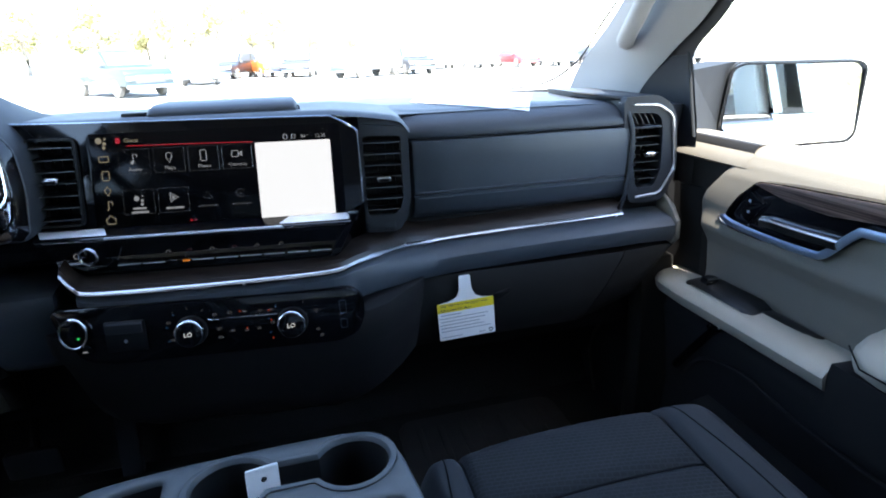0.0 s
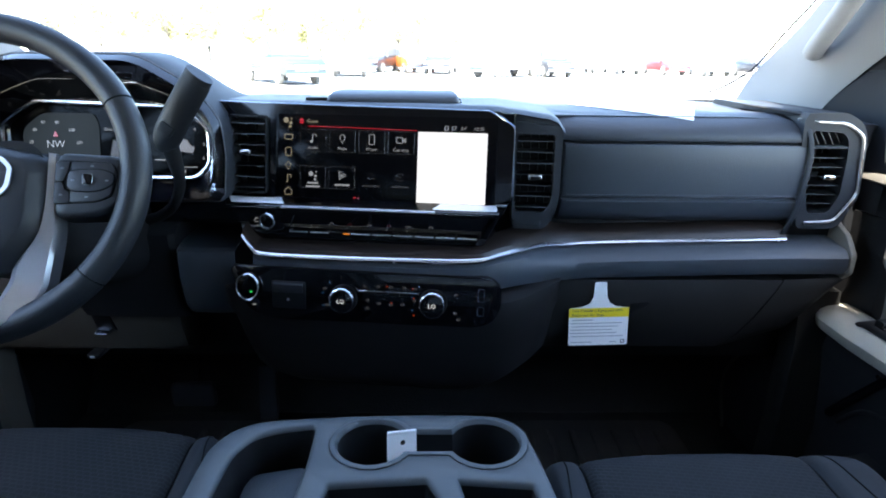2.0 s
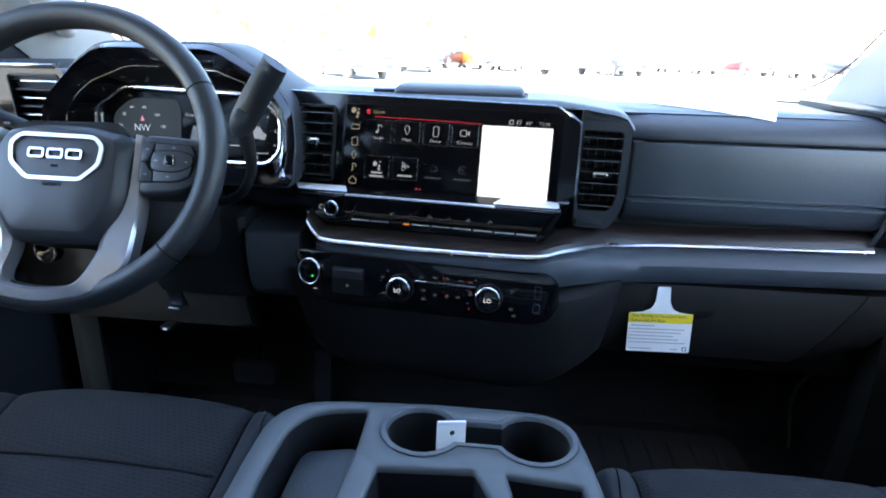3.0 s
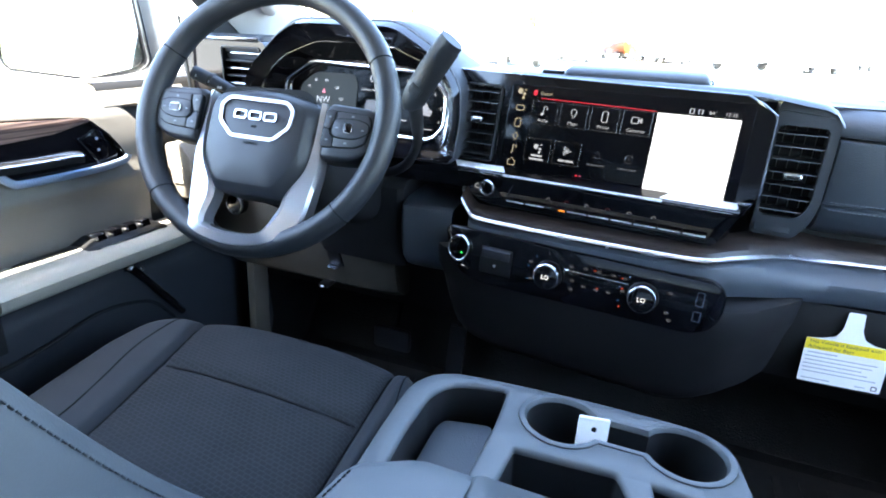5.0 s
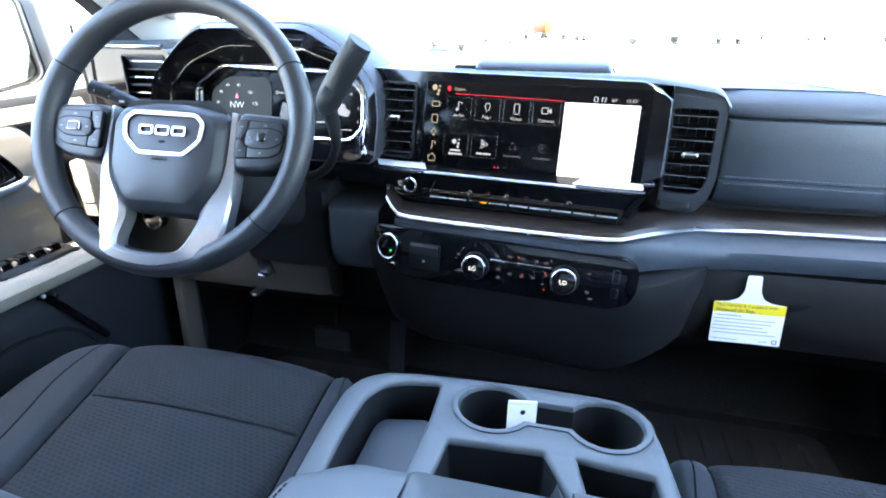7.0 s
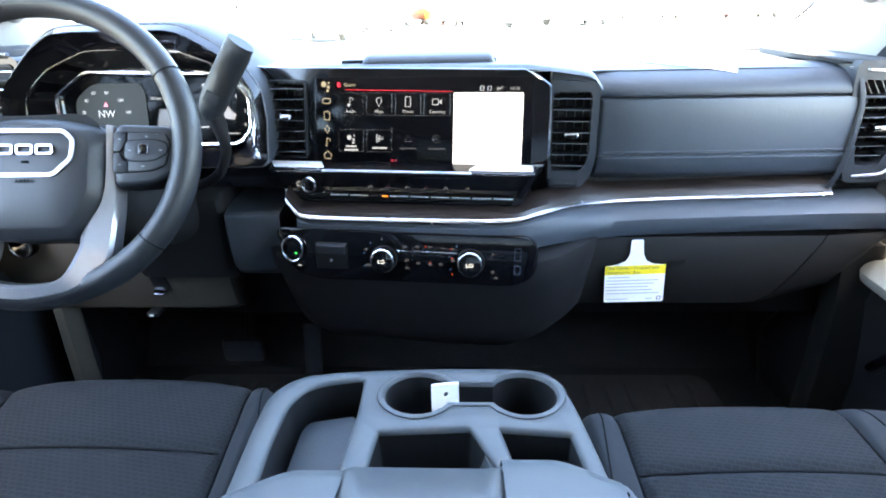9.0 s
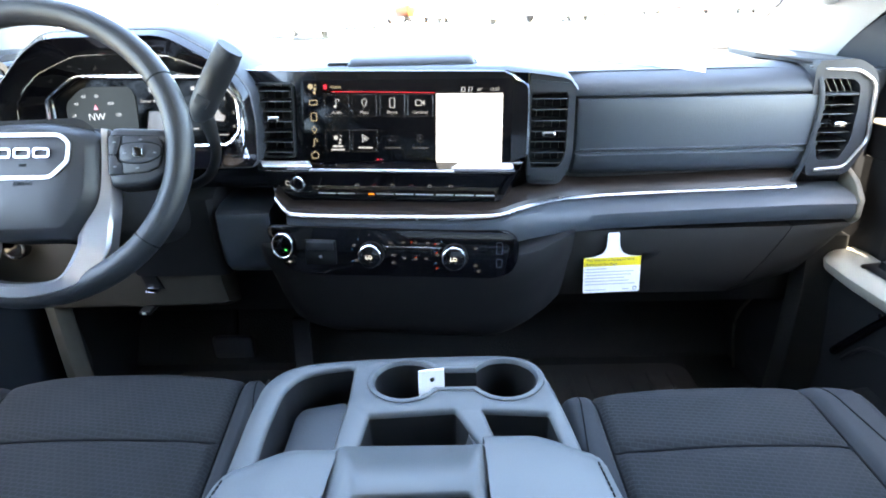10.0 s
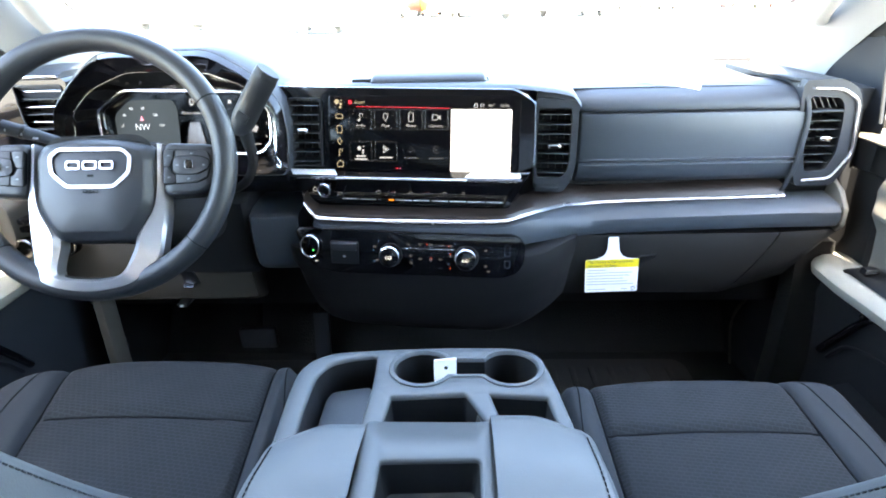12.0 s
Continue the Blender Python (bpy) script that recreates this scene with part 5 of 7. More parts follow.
part("tray_mat", prism(round_corners([(-0.119, -0.43), (-0.1185, -0.30), (-0.113, -0.287), (-0.062, -0.276), (-0.060, -0.43)], 0.010), "z", 0.540, 0.546, 0.002), SOFT, con, "slate lower tray step")
for (xa, ya), (xb, yb), k in (((-0.036, -0.3375), (-0.043, -0.43), 1), ((0.0665, -0.332), (0.093, -0.43), -1), ((0.0845, -0.333), (0.106, -0.43), 1)):
    face = [(xa, ya, 0.5755), (xb, yb, 0.5785), (xb + 0.024 * k, yb, 0.500), (xa + 0.006 * k, ya, 0.500)]
    part("bin_cheek", loft([face, [(x - 0.004 * k, y, z) for x, y, z in face]]), CONSOLE, con, "sloping grey side of the bin")
part("mat_lip", prism([(-0.134, -0.398), (-0.058, -0.392), (-0.058, -0.43), (-0.134, -0.43)], "z", 0.560, 0.568, 0.002), LID, con, "grey flap behind the tray")


# folded armrest: two padded sides and a hard centre with its own bin
def pad_point(x0, x1, outside, u, v):
    """A point on a padded half of the armrest, its outer shoulder falling away."""
    o = u if outside > 0 else 1 - u
    z = 0.612 + 0.018 * ease(v, 0.0, 0.25) - 0.050 * ease(o, 0.84, 1.15) - 0.006 * (1 - ease(1 - o, 0.0, 0.08))
    z -= 0.034 * (1 - ease(v, -0.02, 0.07)) ** 2
    z -= 0.0022 * math.exp(-((o - 0.855) / 0.022) ** 2)
    return Vector((x0 + (x1 - x0) * u, (-0.384 if outside > 0 else -0.397) - 0.42 * v - (0.026 * ease(o, 0.35, 0.95) + 0.045 * ease(o, 0.88, 1.04)) * (1 - v), z))


def pad_side(x0, x1, outside):
    bm = grid_skin(lambda u, v: pad_point(x0, x1, outside, u, v), 40, 30)
    bmesh.ops.solidify(bm, geom=bm.faces[:], thickness=0.035)
    return bm


arm = thing("console_armrest", (0.02, -0.6, 0.59), "grey padded console armrest folded down, with an open centre bin", "armrest")
part("armrest_pad", pad_side(-0.150, -0.0425, -1), LID, arm, "grey vinyl padded half")
part("armrest_pad", pad_side(0.0865, 0.199, 1), LID, arm, "grey vinyl padded half")


def mid_z(y):
    return along([(-0.80, 0.640), (-0.55, 0.632), (-0.47, 0.624), (-0.425, 0.619), (-0.410, 0.612), (-0.40, 0.598)], y)


mo = ccw(round_corners([(-0.0390, -0.80), (-0.0390, -0.4080), (0.0825, -0.4055), (0.0825, -0.80)], 0.010))
mc = ccw(round_corners([(-0.0200, -0.70), (-0.0235, -0.4720), (0.0755, -0.4690), (0.0735, -0.70)], 0.008))
part("centre_plate", holed_plate(mo, [mc], mid_z, 0.035, 0.003), CONSOLE, arm, "light grey hard plastic centre")
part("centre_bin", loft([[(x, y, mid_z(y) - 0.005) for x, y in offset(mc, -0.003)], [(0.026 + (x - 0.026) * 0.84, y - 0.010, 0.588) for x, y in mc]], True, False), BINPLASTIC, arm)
part("bin_floor", prism([(-0.018, -0.70), (-0.018, -0.476), (0.070, -0.476), (0.070, -0.70)], "z", 0.582, 0.589, 0.0), CONSOLE, arm)
for x0, x1, outside in ((-0.150, -0.0425, -1), (0.0865, 0.199, 1)):
    bm = bmesh.new()
    for i in range(34):
        u = 0.83 if outside > 0 else 0.17
        p, q = (pad_point(x0, x1, outside, u, 0.075 + 0.0165 * (i + k)) + Vector((0, 0, 0.0007)) for k in (0, 0.62))
        tube([p, q], 0.0008, 5, bm=bm)
    tagged(part("stitching", bm, SEAM, arm), kind="stuff")

# white key tag standing in the cup holder
tg = thing("key_tag", (0.04, -0.275, 0.49), "small white punched card standing in a cup holder", "tag")
TM = Matrix.Translation((0.0365, -0.3040, 0.515)) @ Matrix.Scale(0.96, 4) @ pose(0, 0, 0, -19, 4, 14)
o = rounded(-0.0155, 0.0155, 0.0, 0.0815, 0.002, 10)
h = [(0.001 + 0.0028 * math.cos(2 * math.pi * (k + 0.5) / len(o) ), 0.0715 + 0.0028 * math.sin(2 * math.pi * (k + 0.5) / len(o))) for k in range(len(o))]
part("card", frame_ring(o, h, "y", -0.0006, 0.0006), PAPER, tg, m=TM.copy())
part("folded_edge", prism([(-0.0155, 0.0815), (0.0155, 0.0815), (0.0150, 0.0845), (-0.0150, 0.0845)], "y", -0.003, 0.0006, 0.0004), PAPER, tg, m=TM.copy())

# sheet of paper lying on top of the dashboard
ps = thing("paper_sheet", (0.46, 0.32, 0.86), "white sheet of paper lying on the dashboard top", "paper")
corner, along_near, along_side = Vector((0.484, 0.152)), Vector((-0.172, 0.156)), Vector((0.088, 0.195))
roll_top = lambda y: along([(0.13, 0.829), (0.141, 0.8425), (0.158, 0.8515), (0.18, 0.857), (0.205, 0.859), (0.23, 0.8595)], y)


def sheet_point(u, v):
    p = corner + along_near * u + along_side * v + Vector((-0.012, -0.028)) * math.sin(math.pi * u) * (1 - v)
    return (p.x, p.y, (roll_top(p.y) if p.y < 0.23 else max(dash_height(p.x, p.y), 0.8595)) + 0.0014)


bm = grid_skin(sheet_point, 20, 16)
bmesh.ops.solidify(bm, geom=bm.faces[:], thickness=0.0004)
part("sheet", bm, PAPER, ps)

# airbag notice hanging from the glovebox
nt = thing("airbag_tag", (0.345, 0.085, 0.48), "white paper airbag notice with yellow heading hanging from the glovebox", "tag")
NM = Matrix.Translation((0.3475, 0.0835, 0.5165)) @ pose(0, 0, 0, 90 - 4, 0, -1.5) @ pose(0, 0, 0, 0, 0, 2.5)
neck = [(-0.050, -0.036), (0.050, -0.036), (0.050, 0.032), (0.030, 0.034), (0.018, 0.040), (0.0125, 0.052), (0.0110, 0.078), (-0.0085, 0.078), (-0.0100, 0.052), (-0.016, 0.040), (-0.030, 0.034), (-0.050, 0.032)]
sheet = part("sheet", prism(round_corners(neck, 0.003), "z", -0.0003, 0.0003, 0), PAPER, nt, m=NM.copy())
part("heading", prism([(-0.050, 0.0155), (0.050, 0.0155), (0.050, 0.032), (-0.050, 0.032)], "z", 0.0003, 0.0005, 0), YELLOW, sheet, "yellow printed heading", NM.copy())
lettering("This Vehicle is Equipped with", 0.0072, NM @ pose(-0.046, 0.0275, 0.0006), INK, sheet, align="LEFT", depth=0.00005)
lettering("Advanced Air Bags", 0.0072, NM @ pose(-0.046, 0.0195, 0.0006), INK, sheet, align="LEFT", depth=0.00005)
bars([(-0.027, 0.0105, 0.036, 0.0016), (-0.004, 0.0045, 0.086, 0.0014), (-0.006, -0.0015, 0.080, 0.0014), (-0.012, -0.0075, 0.070, 0.0014), (-0.008, -0.0135, 0.078, 0.0014), (-0.002, -0.0195, 0.088, 0.0014), (-0.028, -0.0305, 0.036, 0.0014), (0.026, -0.0305, 0.012, 0.0014)], NM @ pose(0, 0, 0.0004), INKGREY, sheet, depth=0.0001)
part("printed_mark", frame_ring(rounded(0.0385, 0.0455, -0.033, -0.026, 0.001, 2), rounded(0.0398, 0.0442, -0.0317, -0.0273, 0.0006, 2), "z", 0.0003, 0.0005), INK, sheet, m=NM.copy())

# ---- front seats ----
def seat(cx, bx, front, back_y, inner, seam_y, skew, lean, shape, label):
    """A front seat: a cloth insert with a cross seam between padded bolsters, and a backrest. inner: the side of the console."""
    st = thing("front_seat", (cx, -0.45, 0.12), label, "car seat", "front seats")
    seam_at = lambda s, v: (0.80 if inner > 0 else 0.74) if s == inner else (along([(0, 0.70), (0.14, 0.66), (0.54, 0.52), (1, 0.48)], v) if inner > 0 else 0.500)
    h0, h1, v1, bulge, vc, vw = shape

    def surface(u, v):
        # u: across, -1 to 1; v: front (0) to back (1)
        s = 1 if u > 0 else -1
        b, a = seam_at(s, v), abs(u)
        y = front - 0.56 * v - (0.085 * a ** 4 * (1 - ease(v, 0.0, 0.5)) + 0.02 * a ** 3 if s != inner and inner > 0 else 0.030 * a ** 3)
        x = u * 0.235 + skew * (front - 0.07 - y) + (0.032 * s * ease(a, 0.65, 1.0) * ease(v, -0.05, 0.3) if s != inner and inner > 0 else 0)
        z = 0.464 - 0.020 * v + 0.008 * (1 - u * u)
        z += 0.010 * ease(a, b - 0.02, b + 0.12) * (1 - 0.3 * v) if s == inner else (0.017 if inner > 0 else 0.009) * math.sin(math.pi * max(0.0, min(1.0, (a - b) / (1.02 - b)))) ** 0.8
        z -= 0.085 * ease(a, 0.88 if s == inner or inner > 0 else 0.72, 1.04) ** 1.3
        z -= 0.085 * (1 - ease(v, -0.05, 0.16)) ** 2.2
        z -= 0.009 * math.exp(-((a - b) / 0.022) ** 2)
        if a < b:
            z -= 0.008 * math.exp(-((v - seam(u)) / 0.012) ** 2)
        return Vector((cx + x, y, z))

    def seam(u):
        return (front - seam_y) / 0.56 - 0.0536 * abs(u) ** 3 - 0.008 * math.cos(math.pi * u / 1.4)

    def sheet(side0, side1, nu, nv):
        return grid_skin(lambda a, b: surface(side0(-0.02 + 1.02 * b) * (1 - a) + side1(-0.02 + 1.02 * b) * a, -0.02 + 1.02 * b), nu, nv)

    left, right = (lambda v: -seam_at(-1, v)), (lambda v: seam_at(1, v))
    mid_v = (front - seam_y) / 0.56
    lo, hi = left(mid_v), right(mid_v)
    ins = part("seat_insert", sheet(left, right, 40, 90), CLOTH, st, "charcoal woven cloth insert")
    for s in (-1, 1):
        b = part("seat_bolster", sheet(left if s < 0 else right, lambda v: s * 1.0, 26, 60), BOLSTER, st)
        part("bolster_seam", tube([surface(s * seam_at(s, v / 40), v / 40) + Vector((0, 0, 0.0012)) for v in range(-1, 41)], 0.0017, 6), SEAM, b)
        part("piping", tube([surface(s * (seam_at(s, v / 40) + 0.09 + 0.07 * ease(v / 40, 0.0, 0.35)), v / 40) + Vector((0, 0, 0.0003)) for v in range(2, 41)], 0.0010, 6), SEAM, b)
    part("cross_seam", tube([surface(u, seam(u)) + Vector((0, 0, 0.001)) for u in (lo + (hi - lo) * k / 40 for k in range(41))], 0.0018, 6), SEAM, ins)
    # skirt below the cushion, and its base
    edge = [surface(u, -0.02) for u in (-1, -0.9, -0.75, -0.5, -0.25, 0, 0.25, 0.5, 0.75, 0.9, 1)] + [surface(1, v) for v in (0.1, 0.3, 0.6, 1)] + [surface(-1, v) for v in (1, 0.6, 0.3, 0.1)]
    c = Vector((cx, -0.40, 0))
    part("skirt", loft([[p + Vector((0, 0, 0.002)) for p in edge], [p + (p - c).normalized() * 0.004 - Vector((0, 0, 0.03 + 0.001)) for p in edge], [Vector((cx + (p.x - cx) * 0.97, -0.40 + (p.y + 0.40) * 0.95, 0.28)) for p in edge]], True, False), BOLSTER, st)
    part("seat_base", block(cx - 0.20, cx + 0.20, -0.62, -0.18, 0.10, 0.30, 0.02), LOWER, st)

    # backrest, leaning back, its bolsters full at the bottom
    def back(u, v):
        a = abs(u)
        half = h0 + h1 * (1 - ease(v, -0.05, v1))
        y = back_y - lean * v - 0.055
        y += 0.055 * ease(a, 0.55, 0.80) * (1 - 0.3 * v) - 0.13 * ease(a, 0.78, 1.06) ** 1.5
        y += bulge * math.exp(-((v - vc) / vw) ** 2) * ease(a, 0.45, 0.8)
        y -= 0.006 * math.exp(-((a - 0.58) / 0.02) ** 2) + 0.06 * ease(v, 0.9, 1.03)
        return Vector((bx + u * half, y, 0.44 + 0.60 * v))
    part("backrest", grid_skin(lambda a, b: back(-0.58 + 1.16 * a, b), 24, 40), CLOTH, st)
    for s in (-1, 1):
        b = part("backrest_bolster", grid_skin(lambda a, b: back(s * (0.58 + 0.42 * a), b), 24, 48), SEATVINYL, st, "grey vinyl backrest bolster with stitching")
        bm = bmesh.new()
        for i in range(120):
            k, v = 0.86, 0.04 + i * 0.0075
            p, q = back(s * k, v), back(s * k, v + 0.0048)
            out = (q - p).cross(back(s * (k + 0.01), v) - p).normalized() * 0.0005
            out *= 1 if out.x * s > 0 else -1
            tube([p + out, q + out], 0.0008, 5, bm=bm)
        tagged(part("stitching", bm, DARKTHREAD, b), kind="stuff")
    shell = [[(bx + u * 0.20, back_y - 0.14 - lean * v - 0.08 * (1 - u * u), 0.44 + 0.60 * v) for u in (-1, -0.7, -0.3, 0, 0.3, 0.7, 1)] for v in (0, 0.3, 0.6, 0.9, 1.0)]
    part("back_shell", loft(shell, False, False), LOWER, st)
    return st


seat(-0.440, -0.422, -0.068, -0.4436, 1, -0.244, 0.08, 0.2615, (0.1967, 0.080, 0.94, 0.0295, 0.107, 0.194), "charcoal cloth driver's seat with grey stitched bolsters")
seat(0.430, 0.515, -0.122, -0.462, -1, -0.274, 0.0, 0.225, (0.19, 0.100, 0.60, 0.022, 0.24, 0.20), "charcoal cloth passenger seat with grey stitched bolsters")
for x in (-0.46, 0.45):
    mt = thing("floor_mat", (x, 0.2, 0.10), "black ribbed rubber floor mat on the carpet", "floor mat", "floor mats")
    base = part("mat", prism(rounded(x - 0.20, x + 0.20, -0.10, 0.36, 0.04), "z", 0.10, 0.108, 0.003), RUBBER, mt)
    for i in range(7):
        part("rib", block(x - 0.16 + 0.05 * i, x - 0.145 + 0.05 * i, -0.05, 0.32, 0.107, 0.112, 0.002), RUBBER, base)
pd = thing("brake_pedal", (-0.46, 0.36, 0.16), "wide black rubber brake pedal on its arm", "pedal")
part("pedal_pad", prism(rounded(-0.535, -0.435, 0.165, 0.225, 0.01), "y", 0.335, 0.352, 0.004), DASH, pd)
part("pedal_arm", tube([(-0.485, 0.352, 0.20), (-0.485, 0.40, 0.30), (-0.485, 0.43, 0.50)], 0.009, 8), LOWER, pd)
pd = thing("accelerator_pedal", (-0.30, 0.36, 0.12), "narrow black accelerator pedal", "pedal")
part("pedal_pad", loft([[(x, y, z) for x in (-0.335, -0.295) for y in ((y0, y0 + 0.014) if x < -0.3 else (y0 + 0.014, y0))] for y0, z in ((0.33, 0.13), (0.36, 0.26))]), DASH, pd)
part("pedal_arm", tube([(-0.315, 0.37, 0.24), (-0.315, 0.43, 0.48)], 0.008, 8), LOWER, pd)

# ---- steering wheel ----
# wheel axes: x to the right, y up the wheel, z towards the driver
WHEEL = Matrix.Translation((-0.4421, -0.1344, 0.8152)) @ pose(0, 0, 0, 0, 0, 6.9) @ pose(0, 0, 0, 90 - 27.3)
TURNED = WHEEL @ pose(0, 0, 0, 0, 0, -2.2)      # the wheel stands a little off straight
wh = thing("steering_wheel", (-0.441, -0.10, 0.79), "black leather steering wheel with silver lower spokes", "steering wheel")
R = 0.1729


def rim_at(a):
    return (R * math.cos(a), R * math.sin(a) * 1.0, 0.0)


part("rim", tube([rim_at(2 * math.pi * i / 96) for i in range(96)], 0.0158, 16, True, (0, 0, 1), 1.12), LEATHER, wh, "black leather rim", WHEEL.copy())
for a in (28, 152, 222, 318):
    a = radians(a)
    part("rim_seam", tube([((R + 0.0158 * math.cos(t)) * math.cos(a), (R + 0.0158 * math.cos(t)) * math.sin(a), 0.0177 * math.sin(t)) for t in (2 * math.pi * k / 20 for k in range(20))], 0.0009, 5, True, (math.cos(a + 1.57), math.sin(a + 1.57), 0)), SEAM, wh, m=WHEEL.copy())
# airbag cover, sunk below the rim
HUBM = TURNED @ pose(0, 0, -0.030)
cov = [(-0.076, 0.056), (-0.03, 0.066), (0.03, 0.066), (0.076, 0.056), (0.086, 0.040), (0.084, -0.034), (0.066, -0.068), (0.052, -0.086), (-0.052, -0.086), (-0.066, -0.068), (-0.084, -0.034), (-0.086, 0.040)]
cov = [(x * 0.95, y * 0.95 - 0.026) for x, y in cov]
cov = ccw(round_corners(cov, 0.016))
sc = lambda o, k, z: [(x * k, -0.036 + (y + 0.036) * k, z) for x, y in o]
cover = part("airbag_cover", loft([sc(cov, 1.0, -0.03), sc(cov, 1.0, 0.018), sc(cov, 0.985, 0.025), sc(cov, 0.95, 0.0295), sc(cov, 0.835, 0.0415), sc(cov, 0.80, 0.0430), sc(cov, 0.3, 0.045)]), HUB, wh, "dark padded airbag cover", HUBM.copy())
em = ccw(round_corners([(-0.042, 0.0455), (0.042, 0.0455), (0.0540, 0.034), (0.0515, 0.010), (0.031, -0.0095), (-0.031, -0.0095), (-0.0515, 0.010), (-0.0540, 0.034)], 0.006))
EMZ = pose(0, -0.027, 0.0435)
part("emblem_frame", frame_ring(em, offset(em, -0.0044), "z", 0.0005, 0.003), SILVER, cover, "satin silver emblem frame", HUBM @ EMZ)
for x in (-0.0215, 0.0, 0.0215):
    w = 0.0094
    part("badge_mark", frame_ring(rounded(x - w, x + w, 0.0155, 0.0275, 0.003, 3), rounded(x - w + 0.0024, x + w - 0.0024, 0.0180, 0.0250, 0.0015, 3), "z", 0.001, 0.004), DARKCHROME, cover, "plain chrome badge shape", HUBM @ EMZ)
lettering("AIRBAG", 0.0062, HUBM @ pose(0, -0.0415, 0.0455), SEAM, cover)
bars([(0, 0.0075, 0.008, 0.003)], HUBM @ pose(0, -0.027, 0.0450), SEAM, cover)
# silver frame: two spokes and the bottom arch
half_o = [(0.087, 0.027), (0.0885, -0.020), (0.0920, -0.055), (0.090, -0.090), (0.0840, -0.131), (0.068, -0.156), (0.044, -0.1690)]
half_i = [(0.079, 0.027), (0.0790, -0.030), (0.0720, -0.066), (0.0525, -0.096), (0.0490, -0.118), (0.0440, -0.146), (0.032, -0.1560)]
outer_u = [(-x, y) for x, y in half_o] + [(0.0, -0.1755)] + half_o[::-1]
inner_u = [(-x, y) for x, y in half_i] + [(0.0, -0.1590)] + half_i[::-1]
O, I = smooth_path([(*p, 0) for p in outer_u], 4), smooth_path([(*p, 0) for p in inner_u], 4)
zz = lambda p: 0.010 + 0.022 * ease(-p.y, 0.115, 0.165)
rings = []
for a, b in zip(O, I):
    z = zz((a + b) / 2)
    m1, m2 = a.lerp(b, 0.10), a.lerp(b, 0.80)
    rings.append([(a.x, a.y, z - 0.022), (a.x, a.y, z - 0.003), (m1.x, m1.y, z + 0.001), (m2.x, m2.y, z + 0.0045), (b.x, b.y, z - 0.001), (b.x, b.y, z - 0.022)])
part("silver_spokes", loft(rings), SILVER, wh, "brushed silver lower spokes", TURNED @ pose(0, 0, -0.013))
# side pods with buttons
PODS = TURNED @ pose(0, 0, -0.014)
for s in (-1, 1):
    turn = lambda pts, r: ccw(round_corners([(s * x, y) for x, y in pts], r))
    pod = turn([(0.089, 0.029), (0.152, 0.0265), (0.166, 0.017), (0.1715, 0.0), (0.167, -0.020), (0.156, -0.035), (0.136, -0.045), (0.089, -0.0475)], 0.011)
    cx = s * 0.126
    sc2 = lambda o, k, z: [(cx + (x - cx) * k, -0.008 + (y + 0.008) * k, z) for x, y in o]
    pd = part("button_pod", loft([sc2(pod, 1.0, -0.016), sc2(pod, 1.0, 0.004), sc2(pod, 0.985, 0.010), sc2(pod, 0.95, 0.0145), sc2(pod, 0.90, 0.0170), sc2(pod, 0.82, 0.0183), sc2(pod, 0.3, 0.0186)]), HUB, wh, "black spoke with control buttons", PODS.copy())
    part("button_seam", prism(turn([(0.0905, 0.0182), (0.150, 0.0162), (0.1562, 0.004), (0.1510, -0.0222), (0.1365, -0.0292), (0.0905, -0.0322)], 0.006), "z", 0.010, 0.0192, 0.0004), SEAM, pd, m=PODS.copy())
    for pts, spots in (([(0.1075, 0.0162), (0.1490, 0.0152), (0.1550, 0.0035), (0.1500, -0.0215), (0.1358, -0.0282), (0.1085, -0.0300)], ((0.129, 0.0115), (0.125, -0.0235))),
                       ([(0.0918, 0.0168), (0.1062, 0.0163), (0.1045, 0.0050), (0.1000, -0.0060), (0.0918, -0.0062)], ((0.0985, 0.0085),)),
                       ([(0.0918, -0.0075), (0.0985, -0.0072), (0.1030, -0.0160), (0.1074, -0.0180), (0.1074, -0.0300), (0.0918, -0.0308)], ((0.0988, -0.0215),))):
        bt = part("button", prism(turn(pts, 0.0022), "z", 0.014, 0.0208, 0.0008), HUB, pd, m=PODS.copy())
        for bx, by in spots:
            part("button_mark", block(s * bx - 0.0017, s * bx + 0.0017, by - 0.0009, by + 0.0009, 0.0208, 0.0211, 0), DIMPRINT, bt, m=PODS.copy())
    lens = turn([(0.1050, 0.0048), (0.1130, 0.0070), (0.1390, 0.0078), (0.1530, 0.0030), (0.1525, -0.0085), (0.1400, -0.0160), (0.1270, -0.0180), (0.1100, -0.0172), (0.1040, -0.0125)], 0.0045)
    part("lens_seam", tube([(x, y, 0.0209) for x, y in lens], 0.0008, 5, True), SEAM, pd, m=PODS.copy())
    rb = part("rocker_button", loft([[(x, y, 0.016) for x, y in lens], [(x, y, 0.0212) for x, y in lens], sc2(lens, 0.93, 0.0220), sc2(lens, 0.3, 0.0216)]), HUB, pd, m=PODS.copy())
    for bx in (0.1105, 0.1455):
        part("button_mark", block(s * bx - 0.0017, s * bx + 0.0017, -0.0060, -0.0042, 0.0219, 0.0222, 0), DIMPRINT, rb, m=PODS.copy())
    roller = rounded(s * 0.1275 - 0.0082, s * 0.1275 + 0.0082, -0.0102, 0.0, 0.0025) if s < 0 else rounded(0.1262 - 0.0052, 0.1262 + 0.0052, -0.0102, 0.0015, 0.0025)
    part("thumb_roller", prism(roller, "z", 0.0205, 0.0250, 0.001), GLOSS, pd, m=PODS.copy())
    part("roller_edge", tube([Vector((x, y, 0.0240)) for x, y in roller], 0.00045, 5, True, (0, 0, 1)), CHROME, pd, m=PODS.copy())
